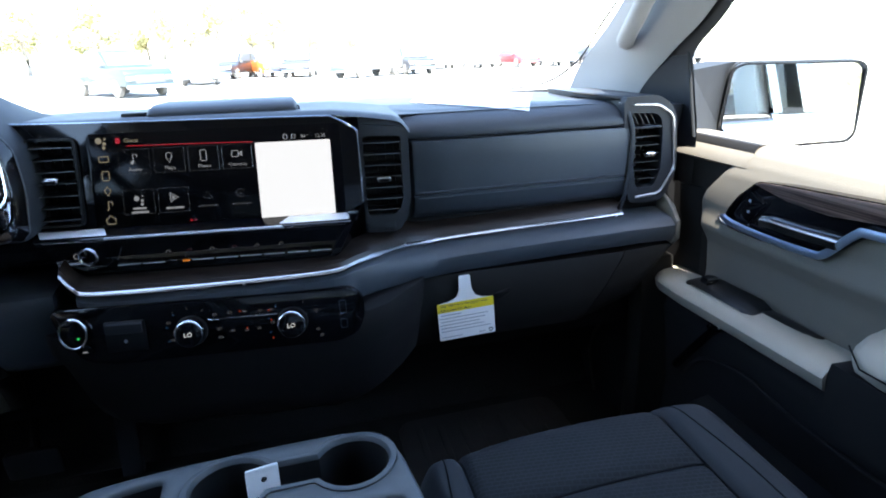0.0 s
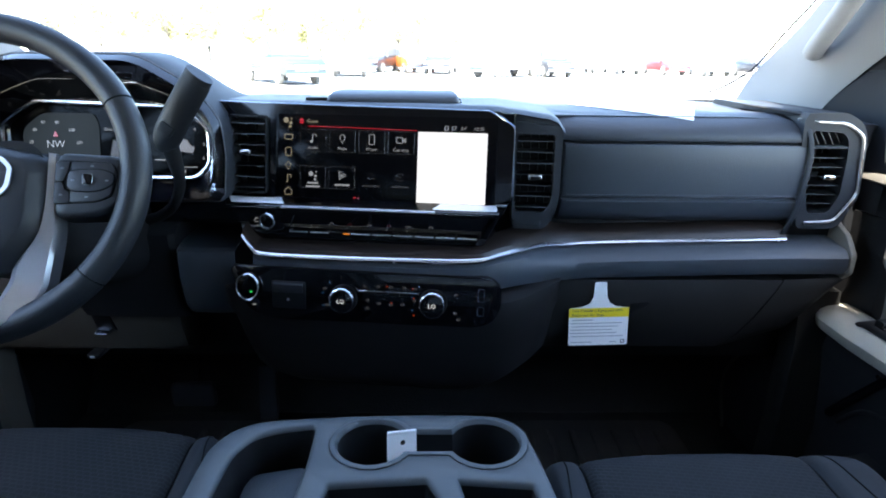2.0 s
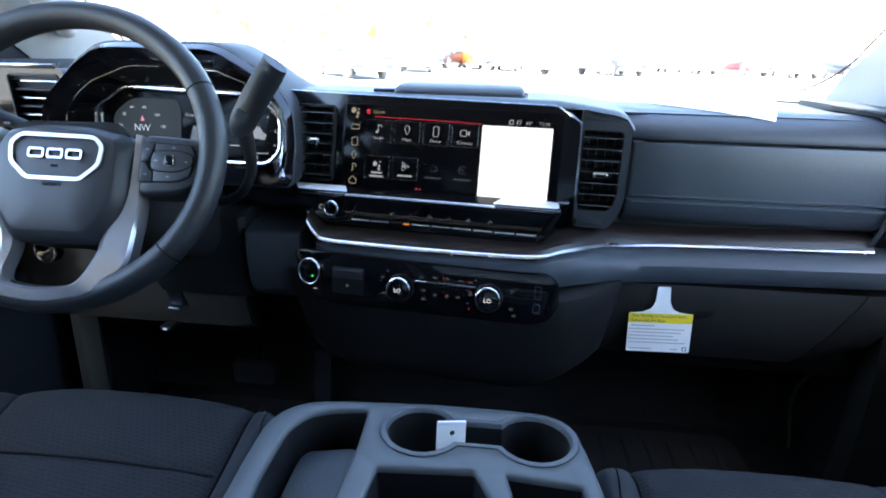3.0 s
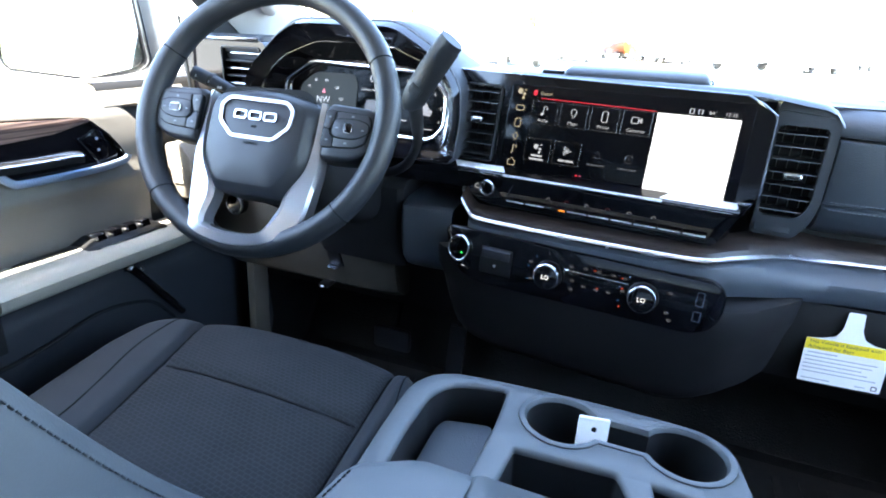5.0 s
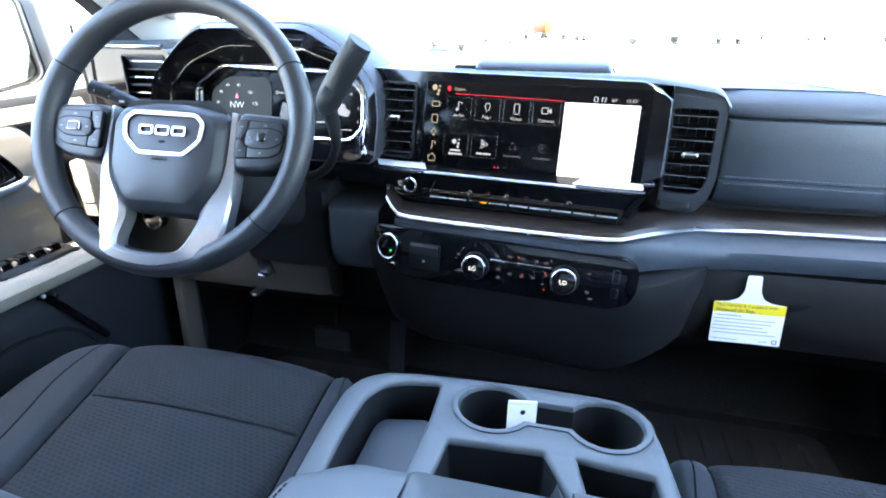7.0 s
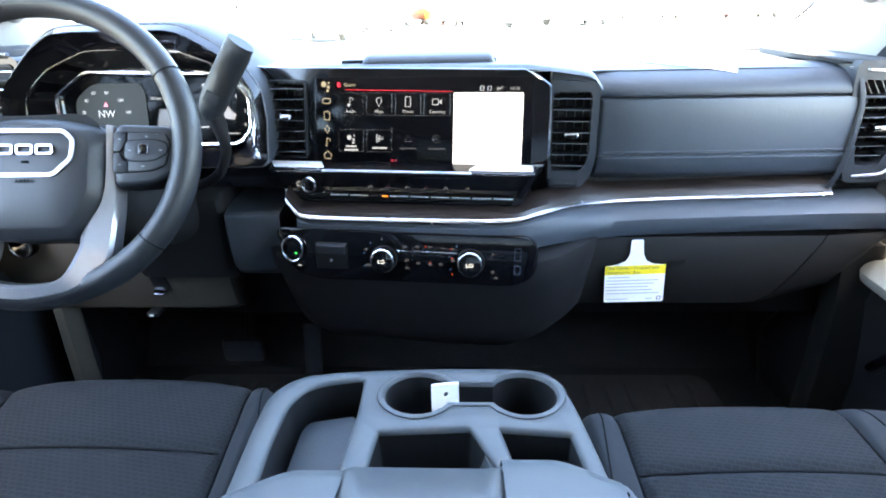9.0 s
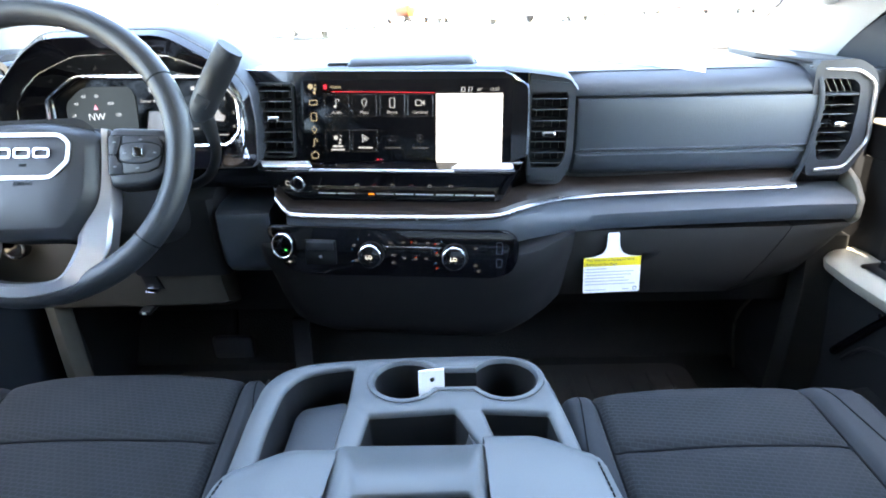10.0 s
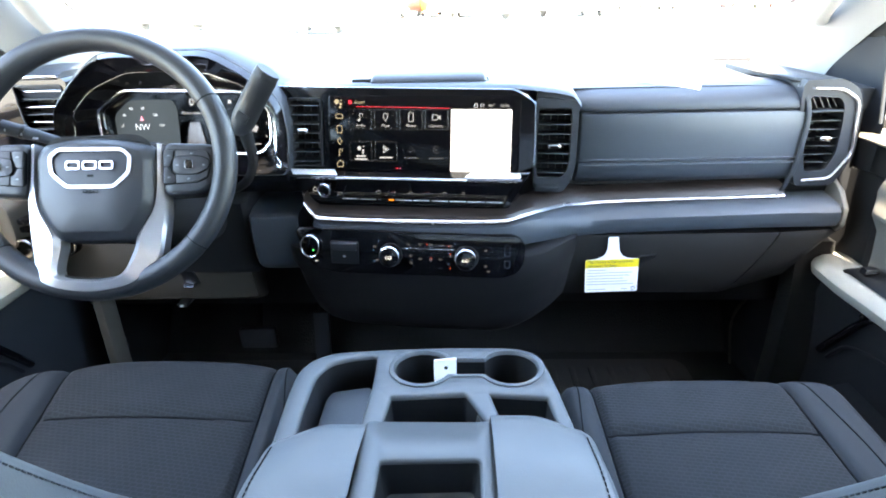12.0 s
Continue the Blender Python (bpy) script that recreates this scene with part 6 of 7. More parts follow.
# column
col = thing("steering_column", (-0.44, 0.0, 0.70), "black steering column shroud with stalks", "steering column")
CB = WHEEL
part("shroud", loft([[(x * k, -0.012 + y * k, z) for x, y in rounded(-0.092, 0.092, -0.085, 0.055, 0.045, 6)] for k, z in ((0.70, -0.030), (0.90, -0.040), (0.98, -0.06), (1.02, -0.12), (1.04, -0.25))]), LOWER, col, m=CB.copy())
part("hub_back", loft([[(x * k, -0.015 + y * k, z) for x, y in rounded(-0.075, 0.075, -0.075, 0.055, 0.03, 5)] for k, z in ((1.0, -0.004), (0.9, -0.018), (0.6, -0.026))]), LOWER, col, m=CB.copy())
sh = smooth_path([(-0.352, 0.040, 0.712), (-0.325, 0.028, 0.722), (-0.297, 0.012, 0.742), (-0.279, 0.002, 0.775), (-0.280, 0.0, 0.808), (-0.283, -0.002, 0.832)], 6)
part("shift_arm", tube(sh, 0.0092, 12, flat=0.75, up=(0, 1, 0), taper=lambda t: 0.8 + 0.5 * ease(t, 0.5, 1.0)), LOWER, col, "black column shift lever")
hl = smooth_path([(-0.2855, -0.001, 0.822), (-0.283, -0.004, 0.838), (-0.262, -0.010, 0.868), (-0.240, -0.016, 0.896), (-0.226, -0.020, 0.914)], 6)
grip = part("shift_grip", tube(hl, 0.0185, 14, flat=0.62, up=(0, 1, 0), taper=lambda t: (0.80 + 0.22 * ease(t, 0, 0.35)) * (1 - 0.12 * ease(t, 0.93, 1.0))), LEATHER, col, "grained black shift grip")
part("grip_cap", tube([(-0.2275, -0.0196, 0.9120), (-0.2225, -0.0212, 0.9185)], 0.0180, 14, flat=0.62, up=(0, 1, 0)), HUB, col)
part("shift_button", prism(rounded(-0.0095, 0.0095, -0.007, 0.007, 0.002), "z", 0.0, 0.004, 0.001), HUB, grip, m=Matrix.Translation((-0.276, -0.0165, 0.851)) @ pose(0, 0, 0, 90, 0, 0) @ pose(0, 0, 0, 0, 0, -36))
part("turn_stalk", tube(smooth_path([(-0.49, -0.045, 0.80), (-0.545, -0.065, 0.832), (-0.60, -0.085, 0.858)], 6), 0.011, 12, flat=0.8, taper=lambda t: 0.8 + 0.35 * ease(t, 0.4, 0.9)), DASH, col, "black turn signal stalk")
part("stalk_ring", tube([(-0.575, -0.075, 0.8465), (-0.579, -0.0765, 0.8485)], 0.0135, 12, flat=0.8), VENT, col)
part("key_lock", disc((-0.475, -0.02, 0.66), (-0.15, -1, 0.25), 0.016, 0.02, 28), GLOSS, col)
for k in range(3):
    t0 = Vector((-0.545, -0.065, 0.832)).lerp(Vector((-0.60, -0.085, 0.858)), 0.25 + 0.3 * k)
    part("stalk_mark", block(t0.x - 0.004, t0.x + 0.004, t0.y - 0.0122, t0.y - 0.0112, t0.z - 0.001, t0.z + 0.002, 0), INKGREY, col)

# ---- front doors ----
def front_door(s, label):
    """A front door's lining, seen from inside. s: 1 for the passenger's, -1 for the driver's side."""
    d = thing("front_door", (s * 0.82, -0.35, 0.12), label, "car door", "front doors")
    X = lambda x: s * x
    shift = Matrix.Translation((0, -0.085, 0.035)) if s < 0 else Matrix()
    dpart = lambda name, bm, mat, parent=None, tag="": part(name, bm, mat, parent, tag, shift.copy())

    def skin(rows, ys):
        # rows: (x, z) profile, ys: stations
        bm = loft([[(X(x), y, z) for x, z in rows] for y in ys], False, False)
        return bm
    # cream upper panel, with a hipped sill
    upper = [(0.882, 0.786), (0.868, 0.7925), (0.845, 0.7945), (0.826, 0.789), (0.812, 0.778), (0.803, 0.762), (0.797, 0.742), (0.7945, 0.715), (0.7925, 0.668), (0.786, 0.642), (0.799, 0.612), (0.803, 0.56), (0.80, 0.50)]
    lip = lambda z: along([(0.50, 0.055), (0.62, 0.062), (0.65, 0.072), (0.682, 0.083), (0.70, 0.078), (0.76, 0.028), (0.81, 0.010)], z)
    upper = [p for a, b in zip(upper, upper[1:]) for p in ((a[0] + (b[0] - a[0]) * k / 4, a[1] + (b[1] - a[1]) * k / 4) for k in range(4))] + [upper[-1]]
    bm = loft([[(X(x + e), lip(z) * k + y, z) for x, z in upper] for y, e, k in ((0.006, 0.022, 1), (0.0, 0.003, 1), (-0.010, 0.0, 1), (-0.1, 0, 0), (-0.4, 0, 0), (-0.82, 0, 0))], False, False)
    dpart("sill_band", loft([[(X(x), y, z) for x, z in ((0.868, 0.7935), (0.845, 0.7955), (0.826, 0.7905), (0.8115, 0.779), (0.8025, 0.763), (0.8005, 0.756), (0.810, 0.750))] for y in (0.175, 0.1, 0.0)], False, False), DOORTRIM, d)
    dpart("upper_lining", bm, DOORTRIM, d, "taupe soft-touch upper lining")
    front = [(0.865, 0.792), (0.82, 0.792), (0.812, 0.782), (0.810, 0.70), (0.812, 0.50)]
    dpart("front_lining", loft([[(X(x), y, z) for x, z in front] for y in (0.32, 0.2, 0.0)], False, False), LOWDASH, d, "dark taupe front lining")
    # pocket with wood, handle and switches
    pk = [(0.006, 0.690), (-0.012, 0.716), (-0.045, 0.746), (-0.10, 0.752), (-0.52, 0.778), (-0.52, 0.716), (-0.235, 0.716), (-0.218, 0.708), (-0.185, 0.676), (-0.165, 0.665), (-0.05, 0.660), (0.0, 0.664), (0.012, 0.674)]
    pko = round_corners(pk, 0.008)
    pocket = dpart("handle_pocket", frame_ring(pko, [(-0.1 + (a + 0.1) * 0.965, 0.705 + (b - 0.705) * 0.9) for a, b in pko], "x", X(0.783), X(0.80)), GLOSS, d, "gloss black handle pocket")
    dpart("pocket_back", prism([(-0.1 + (a + 0.1) * 0.975, 0.705 + (b - 0.705) * 0.93) for a, b in pk], "x", X(0.7905), X(0.7925), 0), GLOSS, pocket)
    wood = [(-0.036, 0.741), (-0.06, 0.7475), (-0.52, 0.777), (-0.52, 0.745), (-0.25, 0.735), (-0.17, 0.7255), (-0.10, 0.7285)]
    dpart("wood_inlay", prism(wood, "x", X(0.782), X(0.793), 0.002), DOORWOOD, pocket, "reddish brown open-pore wood inlay")
    st = [(0.013, 0.678), (0.007, 0.671), (-0.03, 0.666), (-0.08, 0.665), (-0.155, 0.667), (-0.178, 0.674), (-0.212, 0.712), (-0.235, 0.719), (-0.35, 0.722), (-0.52, 0.724)]
    # Its blue is the sky's reflection, put into the metal colour.
    dpart("pocket_strip", tube(smooth_path([(X(0.781), y, z) for y, z in st], 5), 0.006, 8, up=(1, 0, 0), flat=0.6), SKYCHROME, d, "dark chrome strip, the sky's reflection put in as blue")
    if s > 0:
        dpart("lower_strip", tube(smooth_path([(X(0.790), y, z) for y, z in ((0.030, 0.668), (0.022, 0.6595), (-0.02, 0.656), (-0.068, 0.656))], 5), 0.0026, 8, up=(1, 0, 0), flat=0.6), CHROME, d, "thin bright chrome strip")
    hd = dpart("door_handle", loft([[(X(0.787 - q), y, z + w) for q, w in ((0.0, -0.011), (0.012, -0.009), (0.014, 0.002), (0.006, 0.008), (0.0, 0.008))] for y, z in ((-0.068, 0.690), (-0.085, 0.692), (-0.13, 0.692), (-0.195, 0.695))]), CHROME, d, "bright chrome inner door handle")
    sp = dpart("lock_switches", prism([(-0.016, 0.700), (-0.030, 0.728), (-0.060, 0.712), (-0.036, 0.675), (-0.018, 0.680)], "x", X(0.786), X(0.792), 0.002), GLOSS, d)
    dpart("switch_trim", tube([(X(0.7855), y, z) for y, z in ((-0.010, 0.690), (-0.030, 0.730))], 0.0012, 6), DARKCHROME, sp)
    dpart("switch_trim", tube([(X(0.7855), y, z) for y, z in ((-0.038, 0.672), (-0.064, 0.716))], 0.0012, 6), DARKCHROME, sp)
    for z in (0.692, 0.710):
        dpart("lock_mark", block(X(0.7850), X(0.7862), -0.036, -0.032, z, z + 0.004, 0), INKGREY, sp)
    # armrest ledge
    led = [(0.795, 0.548), (0.775, 0.552), (0.742, 0.549), (0.730, 0.543), (0.724, 0.533), (0.728, 0.517), (0.738, 0.509), (0.795, 0.506)]
    arm = dpart("armrest_ledge", loft([[(X(x + e), y, z + dz) for x, z in led] for y, e, dz in ((0.150, 0.05, -0.025), (0.135, 0.03, -0.016), (0.10, 0.012, -0.010), (0.03, 0.0, -0.004), (-0.10, 0.0, 0.0), (-0.258, 0.0, 0.003))]), CREAM, d, "cream armrest ledge")
    # Raised black strip standing in for the shadow where ledge meets lining.
    dpart("ledge_shade", block(X(0.770), X(0.792), -0.20, -0.06, 0.546, 0.5535, 0.003), VENT, arm, "dark strip for the shadow between ledge and lining")
    ps = dpart("switch_pod", loft([[(X(x), y, z) for x, z in ((0.745, 0.549 + h), (0.752, 0.556 + h), (0.790, 0.560 + h), (0.795, 0.55))] for y, h in ((0.04, -0.008), (0.02, 0.0), (-0.09, 0.002), (-0.11, -0.006))]), VENT, d, "black window switch pod")
    for k in range(4 if s < 0 else 1):
        y = 0.012 - 0.028 * k
        dpart("window_switch", loft([[(X(x), yy, z) for x, z in ((0.755, 0.556), (0.757, 0.567), (0.775, 0.567), (0.777, 0.556))] for yy in (y, y - 0.016)]), GLOSS if s < 0 else VENT, ps)
        dpart("switch_edge", block(X(0.7545), X(0.7775), y - 0.0175, y - 0.0155, 0.560, 0.5685, 0.0008), CHROME, ps)
    pad = [(0.795, 0.612), (0.775, 0.610), (0.745, 0.602), (0.728, 0.588), (0.724, 0.574), (0.732, 0.560), (0.750, 0.554), (0.795, 0.552)]
    ap = dpart("elbow_pad", loft([[(X(x + e), y, 0.58 + (z - 0.58) * k) for x, z in pad] for y, e, k in ((-0.262, 0.06, 0.4), (-0.268, 0.025, 0.8), (-0.285, 0.006, 0.97), (-0.32, 0, 1), (-0.60, 0, 1.03), (-0.80, 0, 1.0))]), CREAM, d, "cream padded elbow rest")
    dpart("pad_base", loft([[(X(x), y, z) for x, z in ((0.80, 0.555), (0.733, 0.558), (0.730, 0.540), (0.740, 0.455), (0.80, 0.44))] for y in (-0.2585, -0.28, -0.80)]), LOWER, d, "matt black base of the elbow rest")
    dpart("pad_seam", tube([(X(x), y, z) for x, y, z in ((0.735, -0.272, 0.592), (0.7215, -0.30, 0.577), (0.7215, -0.80, 0.577))], 0.0012, 6), SEAM, ap)
    # dark lower panel with a pocket
    lowp = [(0.80, 0.50), (0.775, 0.482), (0.768, 0.46), (0.776, 0.40), (0.785, 0.30), (0.78, 0.20), (0.80, 0.10)]
    # Driver's side gets a lighter plastic: the light falling there, put into colour.
    dpart("lower_lining", loft([[(X(x), y, z) for x, z in lowp] for y in (0.34, 0.1, -0.3, -0.82)], False, False), DASH if s < 0 else LOWER, d, "matt black lower lining")
    dpart("lining_ridge", tube(smooth_path([(X(0.772), -0.040, 0.490), (X(0.764), -0.028, 0.480), (X(0.768), 0.030, 0.400), (X(0.776), 0.066, 0.352)], 5), 0.0075, 8), GLOSS, d, "black raised pull edge")
    dpart("map_pocket", loft([[(X(x), y, z) for x, z in ((0.79, 0.34), (0.745, 0.33), (0.738, 0.31), (0.742, 0.14), (0.79, 0.12))] for y in (-0.02, -0.06, -0.5, -0.78)]), LOWER, d)
    dpart("pocket_lip", tube(smooth_path([(X(0.766), -0.62, 0.425), (X(0.764), -0.245, 0.420), (X(0.764), -0.112, 0.436), (X(0.766), -0.03, 0.420), (X(0.770), 0.01, 0.395), (X(0.776), 0.045, 0.350)], 6), 0.0035, 8), LOWER, d, "edge of the map pocket")
    dpart("courtesy_stud", disc((X(0.768), -0.013, 0.478), (-s, 0, 0.2), 0.004, 0.004, 12, edge=0.0005), CHROME, d)
    # outer skin and glass
    sk = [(0.875, 0.780), (0.90, 0.768), (0.925, 0.70), (0.93, 0.50), (0.925, 0.30), (0.93, 0.10), (0.90, -0.02)]
    dpart("outer_skin", loft([[(X(x), y, z) for x, z in sk] for y in (0.55, 0.1, -0.4, -0.83)], False, False), BODY, d, "steel blue painted outer skin")
    g = dpart("window_glass", grid_skin(lambda u, v: (X(0.872 - 0.155 * v), (0.165 - 0.36 * v) * (1 - u) + (-0.83) * u, 0.80 + 0.50 * v), 4, 4), GLASS, d, "clear side window glass")
    g.visible_shadow = False
    dpart("belt_seal", block(X(0.862), X(0.878), -0.82, 0.17, 0.776, 0.787, 0.003), RUBBER, d)
    dpart("front_seal", tube([(X(0.797), 0.127, 0.79), (X(0.794), 0.166, 0.94)] if s > 0 else [(X(0.803), 0.19, 0.765), (X(0.799), 0.18, 0.90)], 0.0032, 8), SHELL, d)
    return d


front_door(1, "passenger door lining in cream and black with wood inlay")
front_door(-1, "driver's door lining in cream and black with window switches")

# door mirrors
def door_mirror(s, label):
    m = thing("door_mirror", (s * 0.95, 0.30, 0.75), label, "wing mirror", "door mirrors")
    T = Matrix.Translation((1.138, 0.255, 0.826) if s > 0 else (-1.190, 0.17, 0.902)) @ pose(0, 0, 0, 0, 0, -30 * s) @ Matrix.Scale(1.06 if s > 0 else 1.2, 4)
    o = ccw(round_corners([(s * -0.137, -0.055), (s * -0.120, -0.070), (s * -0.030, -0.092), (s * 0.105, -0.078), (s * 0.116, -0.062), (s * 0.112, 0.066), (s * 0.102, 0.078), (s * -0.110, 0.078), (s * -0.128, 0.064)], 0.014))
    k = lambda q, y: [(a * q, y, b * q) for a, b in o]
    part("housing", loft([k(0.96, -0.020), k(1.0, -0.016), k(1.02, 0.02), k(0.95, 0.07), k(0.7, 0.105), k(0.3, 0.115)], True, True), SHELL, m, "grey mirror housing", T.copy())
    part("inner_rim", frame_ring([(a * 0.985, b * 0.985) for a, b in o], [(a * 0.955, b * 0.94) for a, b in o], "y", -0.032, -0.014), VENT, m, "black mirror rim", T.copy())
    part("mirror_glass", prism([(a * 0.950, b * 0.93) for a, b in o], "y", -0.0225, -0.0215, 0), MIRROR, m, "mirror glass", T @ pose(0, -0.008, 0, -3.0, 0, 1.8 * s))
    part("mirror_arm", loft([[(s * 0.87, 0.215, 0.775), (s * 0.87, 0.32, 0.775), (s * 0.86, 0.32, 0.90), (s * 0.86, 0.235, 0.90)], [(s * 1.03, 0.32, 0.755), (s * 1.03, 0.42, 0.755), (s * 1.05, 0.42, 0.91), (s * 1.05, 0.325, 0.91)]]), SHELL, m)


door_mirror(1, "grey passenger mirror reflecting the truck's side")
door_mirror(-1, "grey driver's mirror with bright glass")
# grab handles on the windscreen pillars
for s in (-1, 1):
    gh = thing("grab_handle", (s * 0.70, 0.10, 1.05), "light grey grab handle on the windscreen pillar", "grab handle", "grab handles")
    P = lambda x, y, z: (s * x, y, z)
    part("grip", tube(smooth_path([P(0.745, 0.285, 0.955), P(0.712, 0.238, 0.962), P(0.694, 0.175, 1.005), P(0.667, 0.06, 1.10), P(0.640, -0.05, 1.20), P(0.655, -0.06, 1.25)], 6), 0.0165, 12, flat=0.8), PILLAR, gh)

# ---- outside ----
ASPHALT = material("pale_concrete", (0.32, 0.31, 0.29), 0.9, grain=0.8, grain_size=0.02, vary=0.2, vary_size=3.0)
FOLIAGE = material("pale_green_foliage", (0.66, 0.64, 0.38), 0.8, vary=0.4, vary_size=0.6)
BARK = material("pale_bark", (0.26, 0.23, 0.19), 0.9, grain=0.8, grain_size=0.03)
# Tyre and glass colours are lightened to paint in the glare and haze.
TYRE = material("hazed_tyre_rubber", (0.17, 0.165, 0.155), 0.9)
CARGLASS = material("hazed_car_glass", (0.12, 0.13, 0.14), 0.25, spec=0.4)
GROUND = -0.52
bm = bmesh.new()
bmesh.ops.create_grid(bm, x_segments=40, y_segments=40, size=600, matrix=Matrix.Translation((0, 0, GROUND)))
structure("ground", bm, ASPHALT, "pale sunlit concrete of the car lot", "ground")

# bonnet, wings and bed of the truck itself
tr = thing("truck_body", (0, 1.2, GROUND), "steel blue painted bonnet and flanks of the truck", "truck")
part("bonnet", grid_skin(lambda u, v: ((2 * u - 1) * 0.92, 0.76 + 1.25 * v, 0.79 - 0.09 * v - 0.05 * abs(2 * u - 1) ** 3 - 0.5 * ease(v, 0.93, 1.0) * 0.3), 20, 16), BODY, tr)
for s in (-1, 1):
    part("wing", loft([[(s * x, y, z) for x, z in ((0.90, 0.745), (0.95, 0.68), (0.97, 0.40), (0.95, 0.0))] for y in (0.55, 1.2, 2.0)], False, False), BODY, tr)
    part("rear_flank", loft([[(s * x, y, z) for x, z in ((0.875, 0.80), (0.925, 0.70), (0.93, 0.50), (0.925, 0.0))] for y in (-0.84, -2.04, -3.9)], False, False), BODY, tr)
    part("rear_quarter_skin", loft([[(s * 0.885, y0, 0.80), (s * 0.885, y1, 0.80), (s * 0.72, y1, 1.40), (s * 0.72, y0, 1.40)] for y0, y1 in ((-1.50, -2.04), (-1.505, -2.045))], True, True), BODY, tr)
    part("rear_pillar_skin", loft([[(s * 0.885, y0, 0.80), (s * 0.885, y1, 0.80), (s * 0.72, y1, 1.40), (s * 0.72, y0, 1.40)] for y0, y1 in ((-0.84, -1.0), (-0.845, -1.005))], True, True), BODY, tr)
part("cowl", block(-0.80, 0.80, 0.66, 0.80, 0.76, 0.80, 0.006), RUBBER, tr)
# Roof out of view, widened to keep the sun off the door ledges.
part("roof_skin", grid_skin(lambda u, v: ((2 * u - 1) * 0.776, -0.04 - 2.0 * v, 1.46 - 0.09 * (2 * u - 1) ** 2 - 0.08 * ease(-v, -0.12, 0.0)), 10, 10), BODY, tr)


def vehicle(kind, at, turn, paint, label, category, group="parked vehicles"):
    """A parked car: body, glasshouse, lamps and four wheels. Its nose points along y before it is turned."""
    v = thing("parked_" + kind, (0, 0, 0), label, category, group)
    if kind == "pickup":
        L, W, body = 5.6, 1.95, [(-2.8, 0.5), (-2.8, 1.15), (-0.95, 1.18), (1.0, 1.2), (2.55, 1.12), (2.8, 0.95), (2.8, 0.45)]
        cab = [(-1.0, 1.16), (-0.85, 1.84), (-0.2, 1.9), (0.45, 1.82), (1.25, 1.18)]
    elif kind == "suv":
        L, W, body = 4.8, 1.9, [(-2.35, 0.4), (-2.4, 1.05), (1.0, 1.08), (2.2, 1.0), (2.4, 0.8), (2.4, 0.35)]
        cab = [(-2.3, 1.04), (-2.05, 1.68), (-0.5, 1.74), (0.3, 1.68), (1.15, 1.06)]
    else:
        L, W, body = 4.6, 1.82, [(-2.25, 0.35), (-2.3, 0.9), (-1.6, 0.98), (1.0, 0.95), (2.1, 0.82), (2.3, 0.6), (2.3, 0.3)]
        cab = [(-1.75, 0.96), (-1.0, 1.40), (0.0, 1.45), (0.4, 1.38), (1.25, 0.93)]
    b = part("body", prism(body, "x", -W / 2, W / 2, 0.06), paint, v)
    inset = 0.86
    bm = loft([[(-W / 2 * (0.97 if z < 1.25 else inset * 0.94), y, z) for y, z in cab], [(W / 2 * (0.97 if z < 1.25 else inset * 0.94), y, z) for y, z in cab]])
    part("cabin", bm, paint, v)
    cx = sum(p[0] for p in cab) / len(cab)
    cz = sum(p[1] for p in cab) / len(cab)
    gl = [(cx + (y - cx) * 0.90, cz + 0.02 + (z - cz) * 0.76) for y, z in cab]
    for s in (-1, 1):
        part("side_glass", loft([[(s * W / 2 * (k - 0.07 * (z > cz)), y, z) for y, z in gl] for k in (0.90, 0.955)]), CARGLASS, v)
    wsz = [(cab[-1], cab[-2])] + [(cab[0], cab[1])]
    for (y0, z0), (y1, z1) in wsz:
        s = 1 if y0 > 0 else -1
        part("windscreen", loft([[(-W * 0.42, y0 * 1.0 + s * 0.03 - (y0 - y1) * 0.12, z0 + (z1 - z0) * 0.12), (W * 0.42, y0 + s * 0.03 - (y0 - y1) * 0.12, z0 + (z1 - z0) * 0.12)], [(-W * 0.37, y1 + s * 0.04 + (y0 - y1) * 0.10, z1 - (z1 - z0) * 0.10), (W * 0.37, y1 + s * 0.04 + (y0 - y1) * 0.10, z1 - (z1 - z0) * 0.10)]], False, False), CARGLASS, v)
    yb = body[-2][0]
    part("grille", block(-W * 0.30, W * 0.30, yb - 0.06, yb + 0.03, 0.55, 0.88, 0.03), CARGLASS, v)
    part("bumper", block(-W * 0.49, W * 0.49, yb - 0.12, yb + 0.08, 0.36, 0.54, 0.04), DARKCHROME, v)
    for s in (-1, 1):
        part("headlight", block(s * W * 0.32, s * W * 0.48, yb - 0.06, yb + 0.035, 0.68, 0.86, 0.03), CHROME, v)
        part("door_mirror", block(s * W * 0.49, s * (W * 0.49 + 0.16), 0.78, 0.92, cab[-1][1], cab[-1][1] + 0.14, 0.03), CARGLASS, v)
        for y in (-L * 0.30, L * 0.31):
            w = part("wheel", disc((s * (W / 2 - 0.2), y, 0.36), (s, 0, 0), 0.36, 0.22, 24, edge=0.03), TYRE, v)
            part("rim", disc((s * (W / 2 + 0.005), y, 0.36), (s, 0, 0), 0.22, 0.03, 16, edge=0.01), CHROME, w)
    v.matrix_basis = Matrix.Translation((at[0], at[1], GROUND)) @ pose(0, 0, 0, 0, 0, turn)
    return v


def paint(name, c):
    return material(name + "_car_paint", c, 0.3, coat=0.7, vary=0.03, vary_size=0.5)


BLUE, WHITE, BLACK, ORANGE, GREY, RED = paint("light_blue", (0.035, 0.058, 0.064)), paint("white", (0.75, 0.75, 0.74)), paint("black", (0.02, 0.02, 0.025)), paint("orange", (0.60, 0.16, 0.03)), paint("silver", (0.35, 0.36, 0.38)), paint("red", (0.35, 0.03, 0.03))
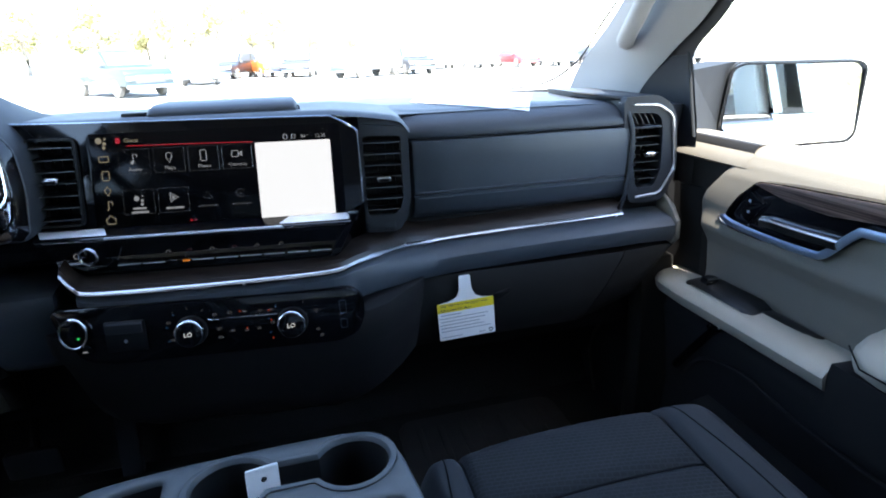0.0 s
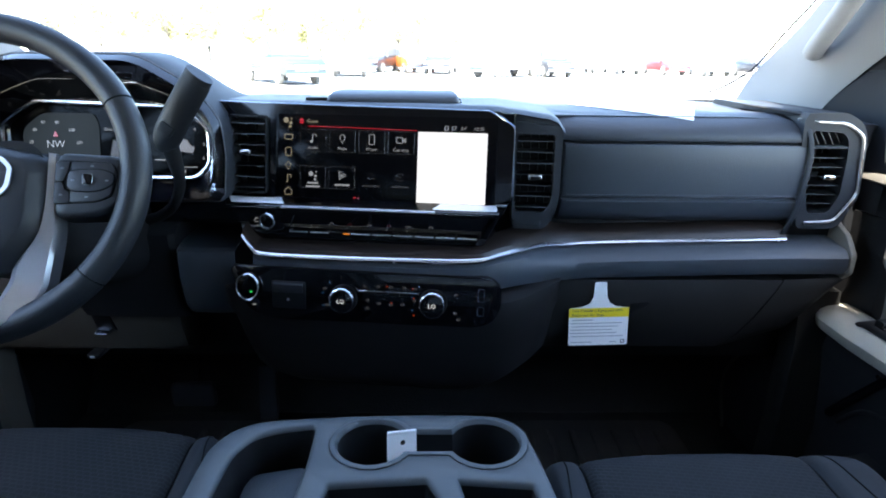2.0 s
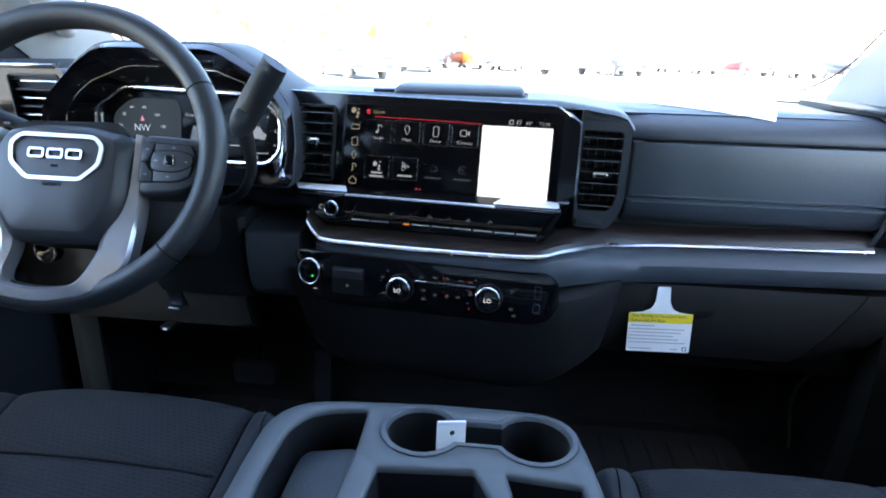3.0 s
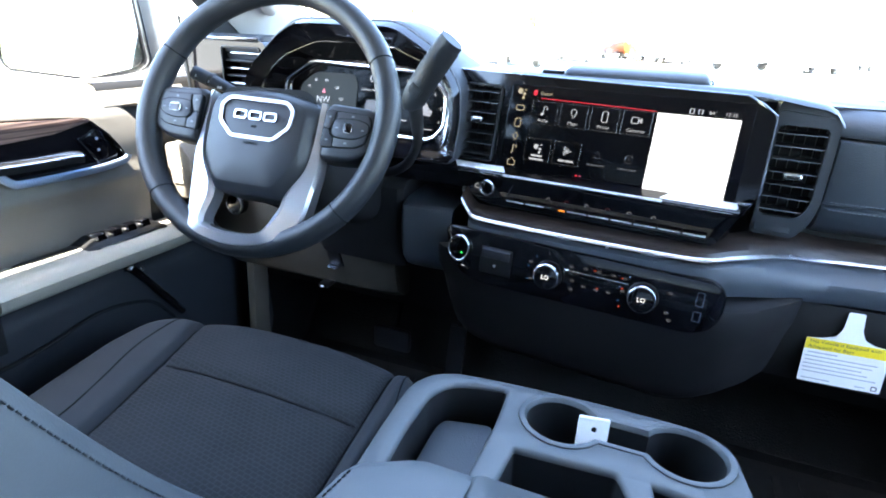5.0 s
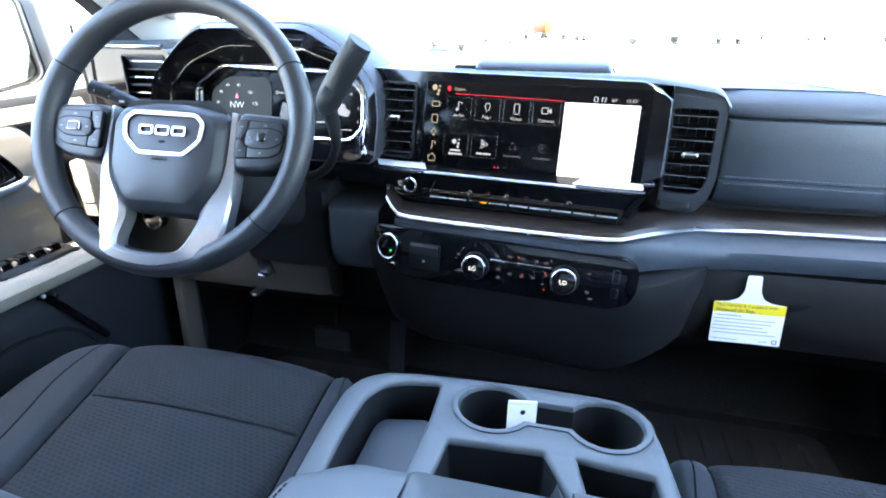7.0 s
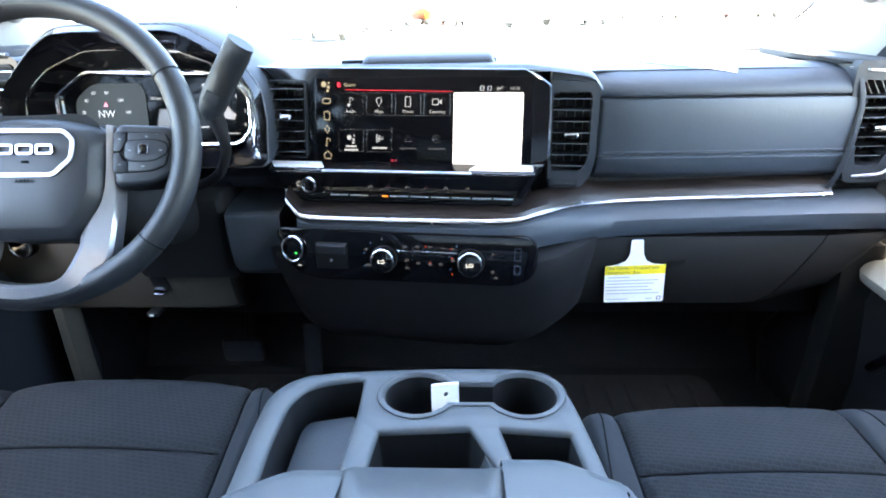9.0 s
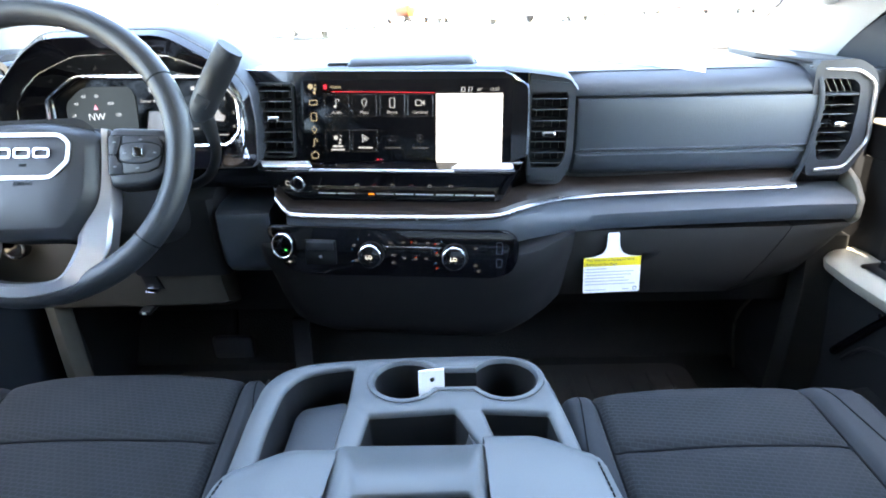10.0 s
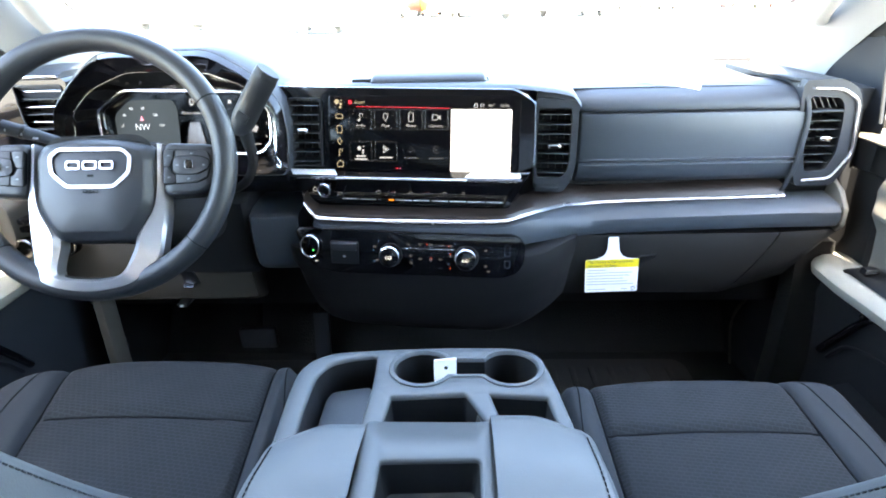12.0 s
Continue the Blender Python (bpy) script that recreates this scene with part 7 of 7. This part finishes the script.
vehicle("pickup", (-7.2, 26.5), -142, BLUE, "light blue pickup truck parked on the lot", "pickup truck")
vehicle("pickup", (-16.5, 31.0), -100, WHITE, "white pickup truck parked on the lot", "pickup truck")
vehicle("suv", (-5.1, 35.0), 185, WHITE, "white sport utility vehicle parked on the lot", "car")
vehicle("suv", (-3.9, 42.0), 160, BLACK, "black off-road vehicle parked in a row", "car")
vehicle("suv", (-1.7, 42.5), 200, ORANGE, "orange off-road vehicle parked in a row", "car")
vehicle("suv", (0.7, 41.0), 170, BLACK, "black off-road vehicle parked in a row", "car")
vehicle("pickup", (4.9, 36.0), 130, GREY, "silver pickup truck parked on the lot", "pickup truck")
vehicle("suv", (8.0, 38.0), 190, BLACK, "black sport utility vehicle parked in a row", "car")
for i in range(7):
    vehicle("sedan" if i % 3 else "suv", (12.5 + 3.1 * i, 47.0 - 1.2 * i), 175 + 7 * (i % 3), (WHITE, GREY, RED, WHITE, BLACK, WHITE, GREY)[i], ("white", "silver", "red", "white", "black", "white", "silver")[i] + " car in a long row on the lot", "car")
vehicle("sedan", (26.0, 14.0), 95, BLACK, "dark car far across the lot", "car")


def tree(at, h, seed, label):
    """A broad tree: tapered trunk, forked limbs and a ragged crown of leaf tufts."""
    rng = random.Random(seed)
    t = thing("tree", (at[0], at[1], GROUND), label, "tree", "trees behind the lot")
    base = Vector((at[0], at[1], GROUND))
    trunk = tube([base + Vector((0.1 * math.sin(k), 0, h * 0.5 * k / 5)) for k in range(6)], 0.22, 8, taper=lambda q: 1 - 0.6 * q)
    for k in range(6):
        a = rng.uniform(0, 6.28)
        p = base + Vector((0, 0, h * rng.uniform(0.25, 0.48)))
        q = p + Vector((math.cos(a) * h * 0.25, math.sin(a) * h * 0.25, h * rng.uniform(0.15, 0.35)))
        tube([p, p.lerp(q, 0.5) + Vector((0, 0, 0.2)), q], 0.09, 6, bm=trunk, taper=lambda w: 1 - 0.7 * w)
    part("trunk", trunk, BARK, t)
    vs, fs = [], []
    lobes = [(Vector((rng.gauss(0, h * 0.2), rng.gauss(0, h * 0.2), h * rng.uniform(0.4, 0.9))), h * rng.uniform(0.10, 0.2)) for _ in range(12)]
    for _ in range(2600):
        c, r = lobes[rng.randrange(12)]
        v = Vector((rng.gauss(0, 1), rng.gauss(0, 1), rng.gauss(0, 0.8))).normalized() * r * rng.uniform(0.5, 1.1)
        p = base + c + v
        u = Vector((rng.gauss(0, 1), rng.gauss(0, 1), rng.gauss(0, 1))).normalized() * 0.22
        w = u.orthogonal().normalized() * 0.12
        i = len(vs)
        vs += [p - u, p + w, p + u, p - w]
        fs.append((i, i + 1, i + 2, i + 3))
    me = bpy.data.meshes.new("crown")
    me.from_pydata(vs, [], fs)
    me.materials.append(FOLIAGE)
    ob = new("crown", me)
    ob.parent, ob.matrix_parent_inverse = t, Matrix.Translation(t.location).inverted()
    return t


first = [tree((-38, 75), 7.5, 1, "broad green tree behind the car lot"), tree((-24, 80), 6.5, 2, "broad green tree behind the car lot"), tree((-12, 78), 7.0, 3, "broad green tree behind the car lot")]
for i, (x, y, k) in enumerate(((-31, 79, 1.0), (-18, 82, 1.1), (-5, 84, 0.9), (4, 88, 0.8), (-46, 70, 1.1), (-55, 60, 1.0), (-60, 20, 1.0), (-58, 5, 1.1), (-9, -60, 1.0), (-3, -66, 1.1), (30, -60, 1.0), (60, -10, 0.9), (-42, 73, 1.25), (-35, 76, 1.2), (-29, 74, 1.25), (-22, 76, 1.2), (-15, 77, 1.25), (-9, 80, 1.2), (-2, 82, 1.2), (-50, 66, 1.2), (8, 84, 0.7))):
    c = copy_thing(first[i % 3], Matrix.Translation((x, y, GROUND)) @ pose(0, 0, 0, 0, 0, 77 * i))
    c.scale = (k, k, k)
lamp = thing("lot_lamp", (17, 52, GROUND), "tall lamp post with two heads on the car lot", "lamp post")
part("post", tube([(17, 52, GROUND), (17, 52, 7.5)], 0.09, 8), DARKCHROME, lamp)
for k in (0, 0.6, 1.2):
    part("sign_board", block(15.9, 18.1, 51.9, 52.1, 5.2 + k, 5.55 + k, 0.02), CARGLASS, lamp)
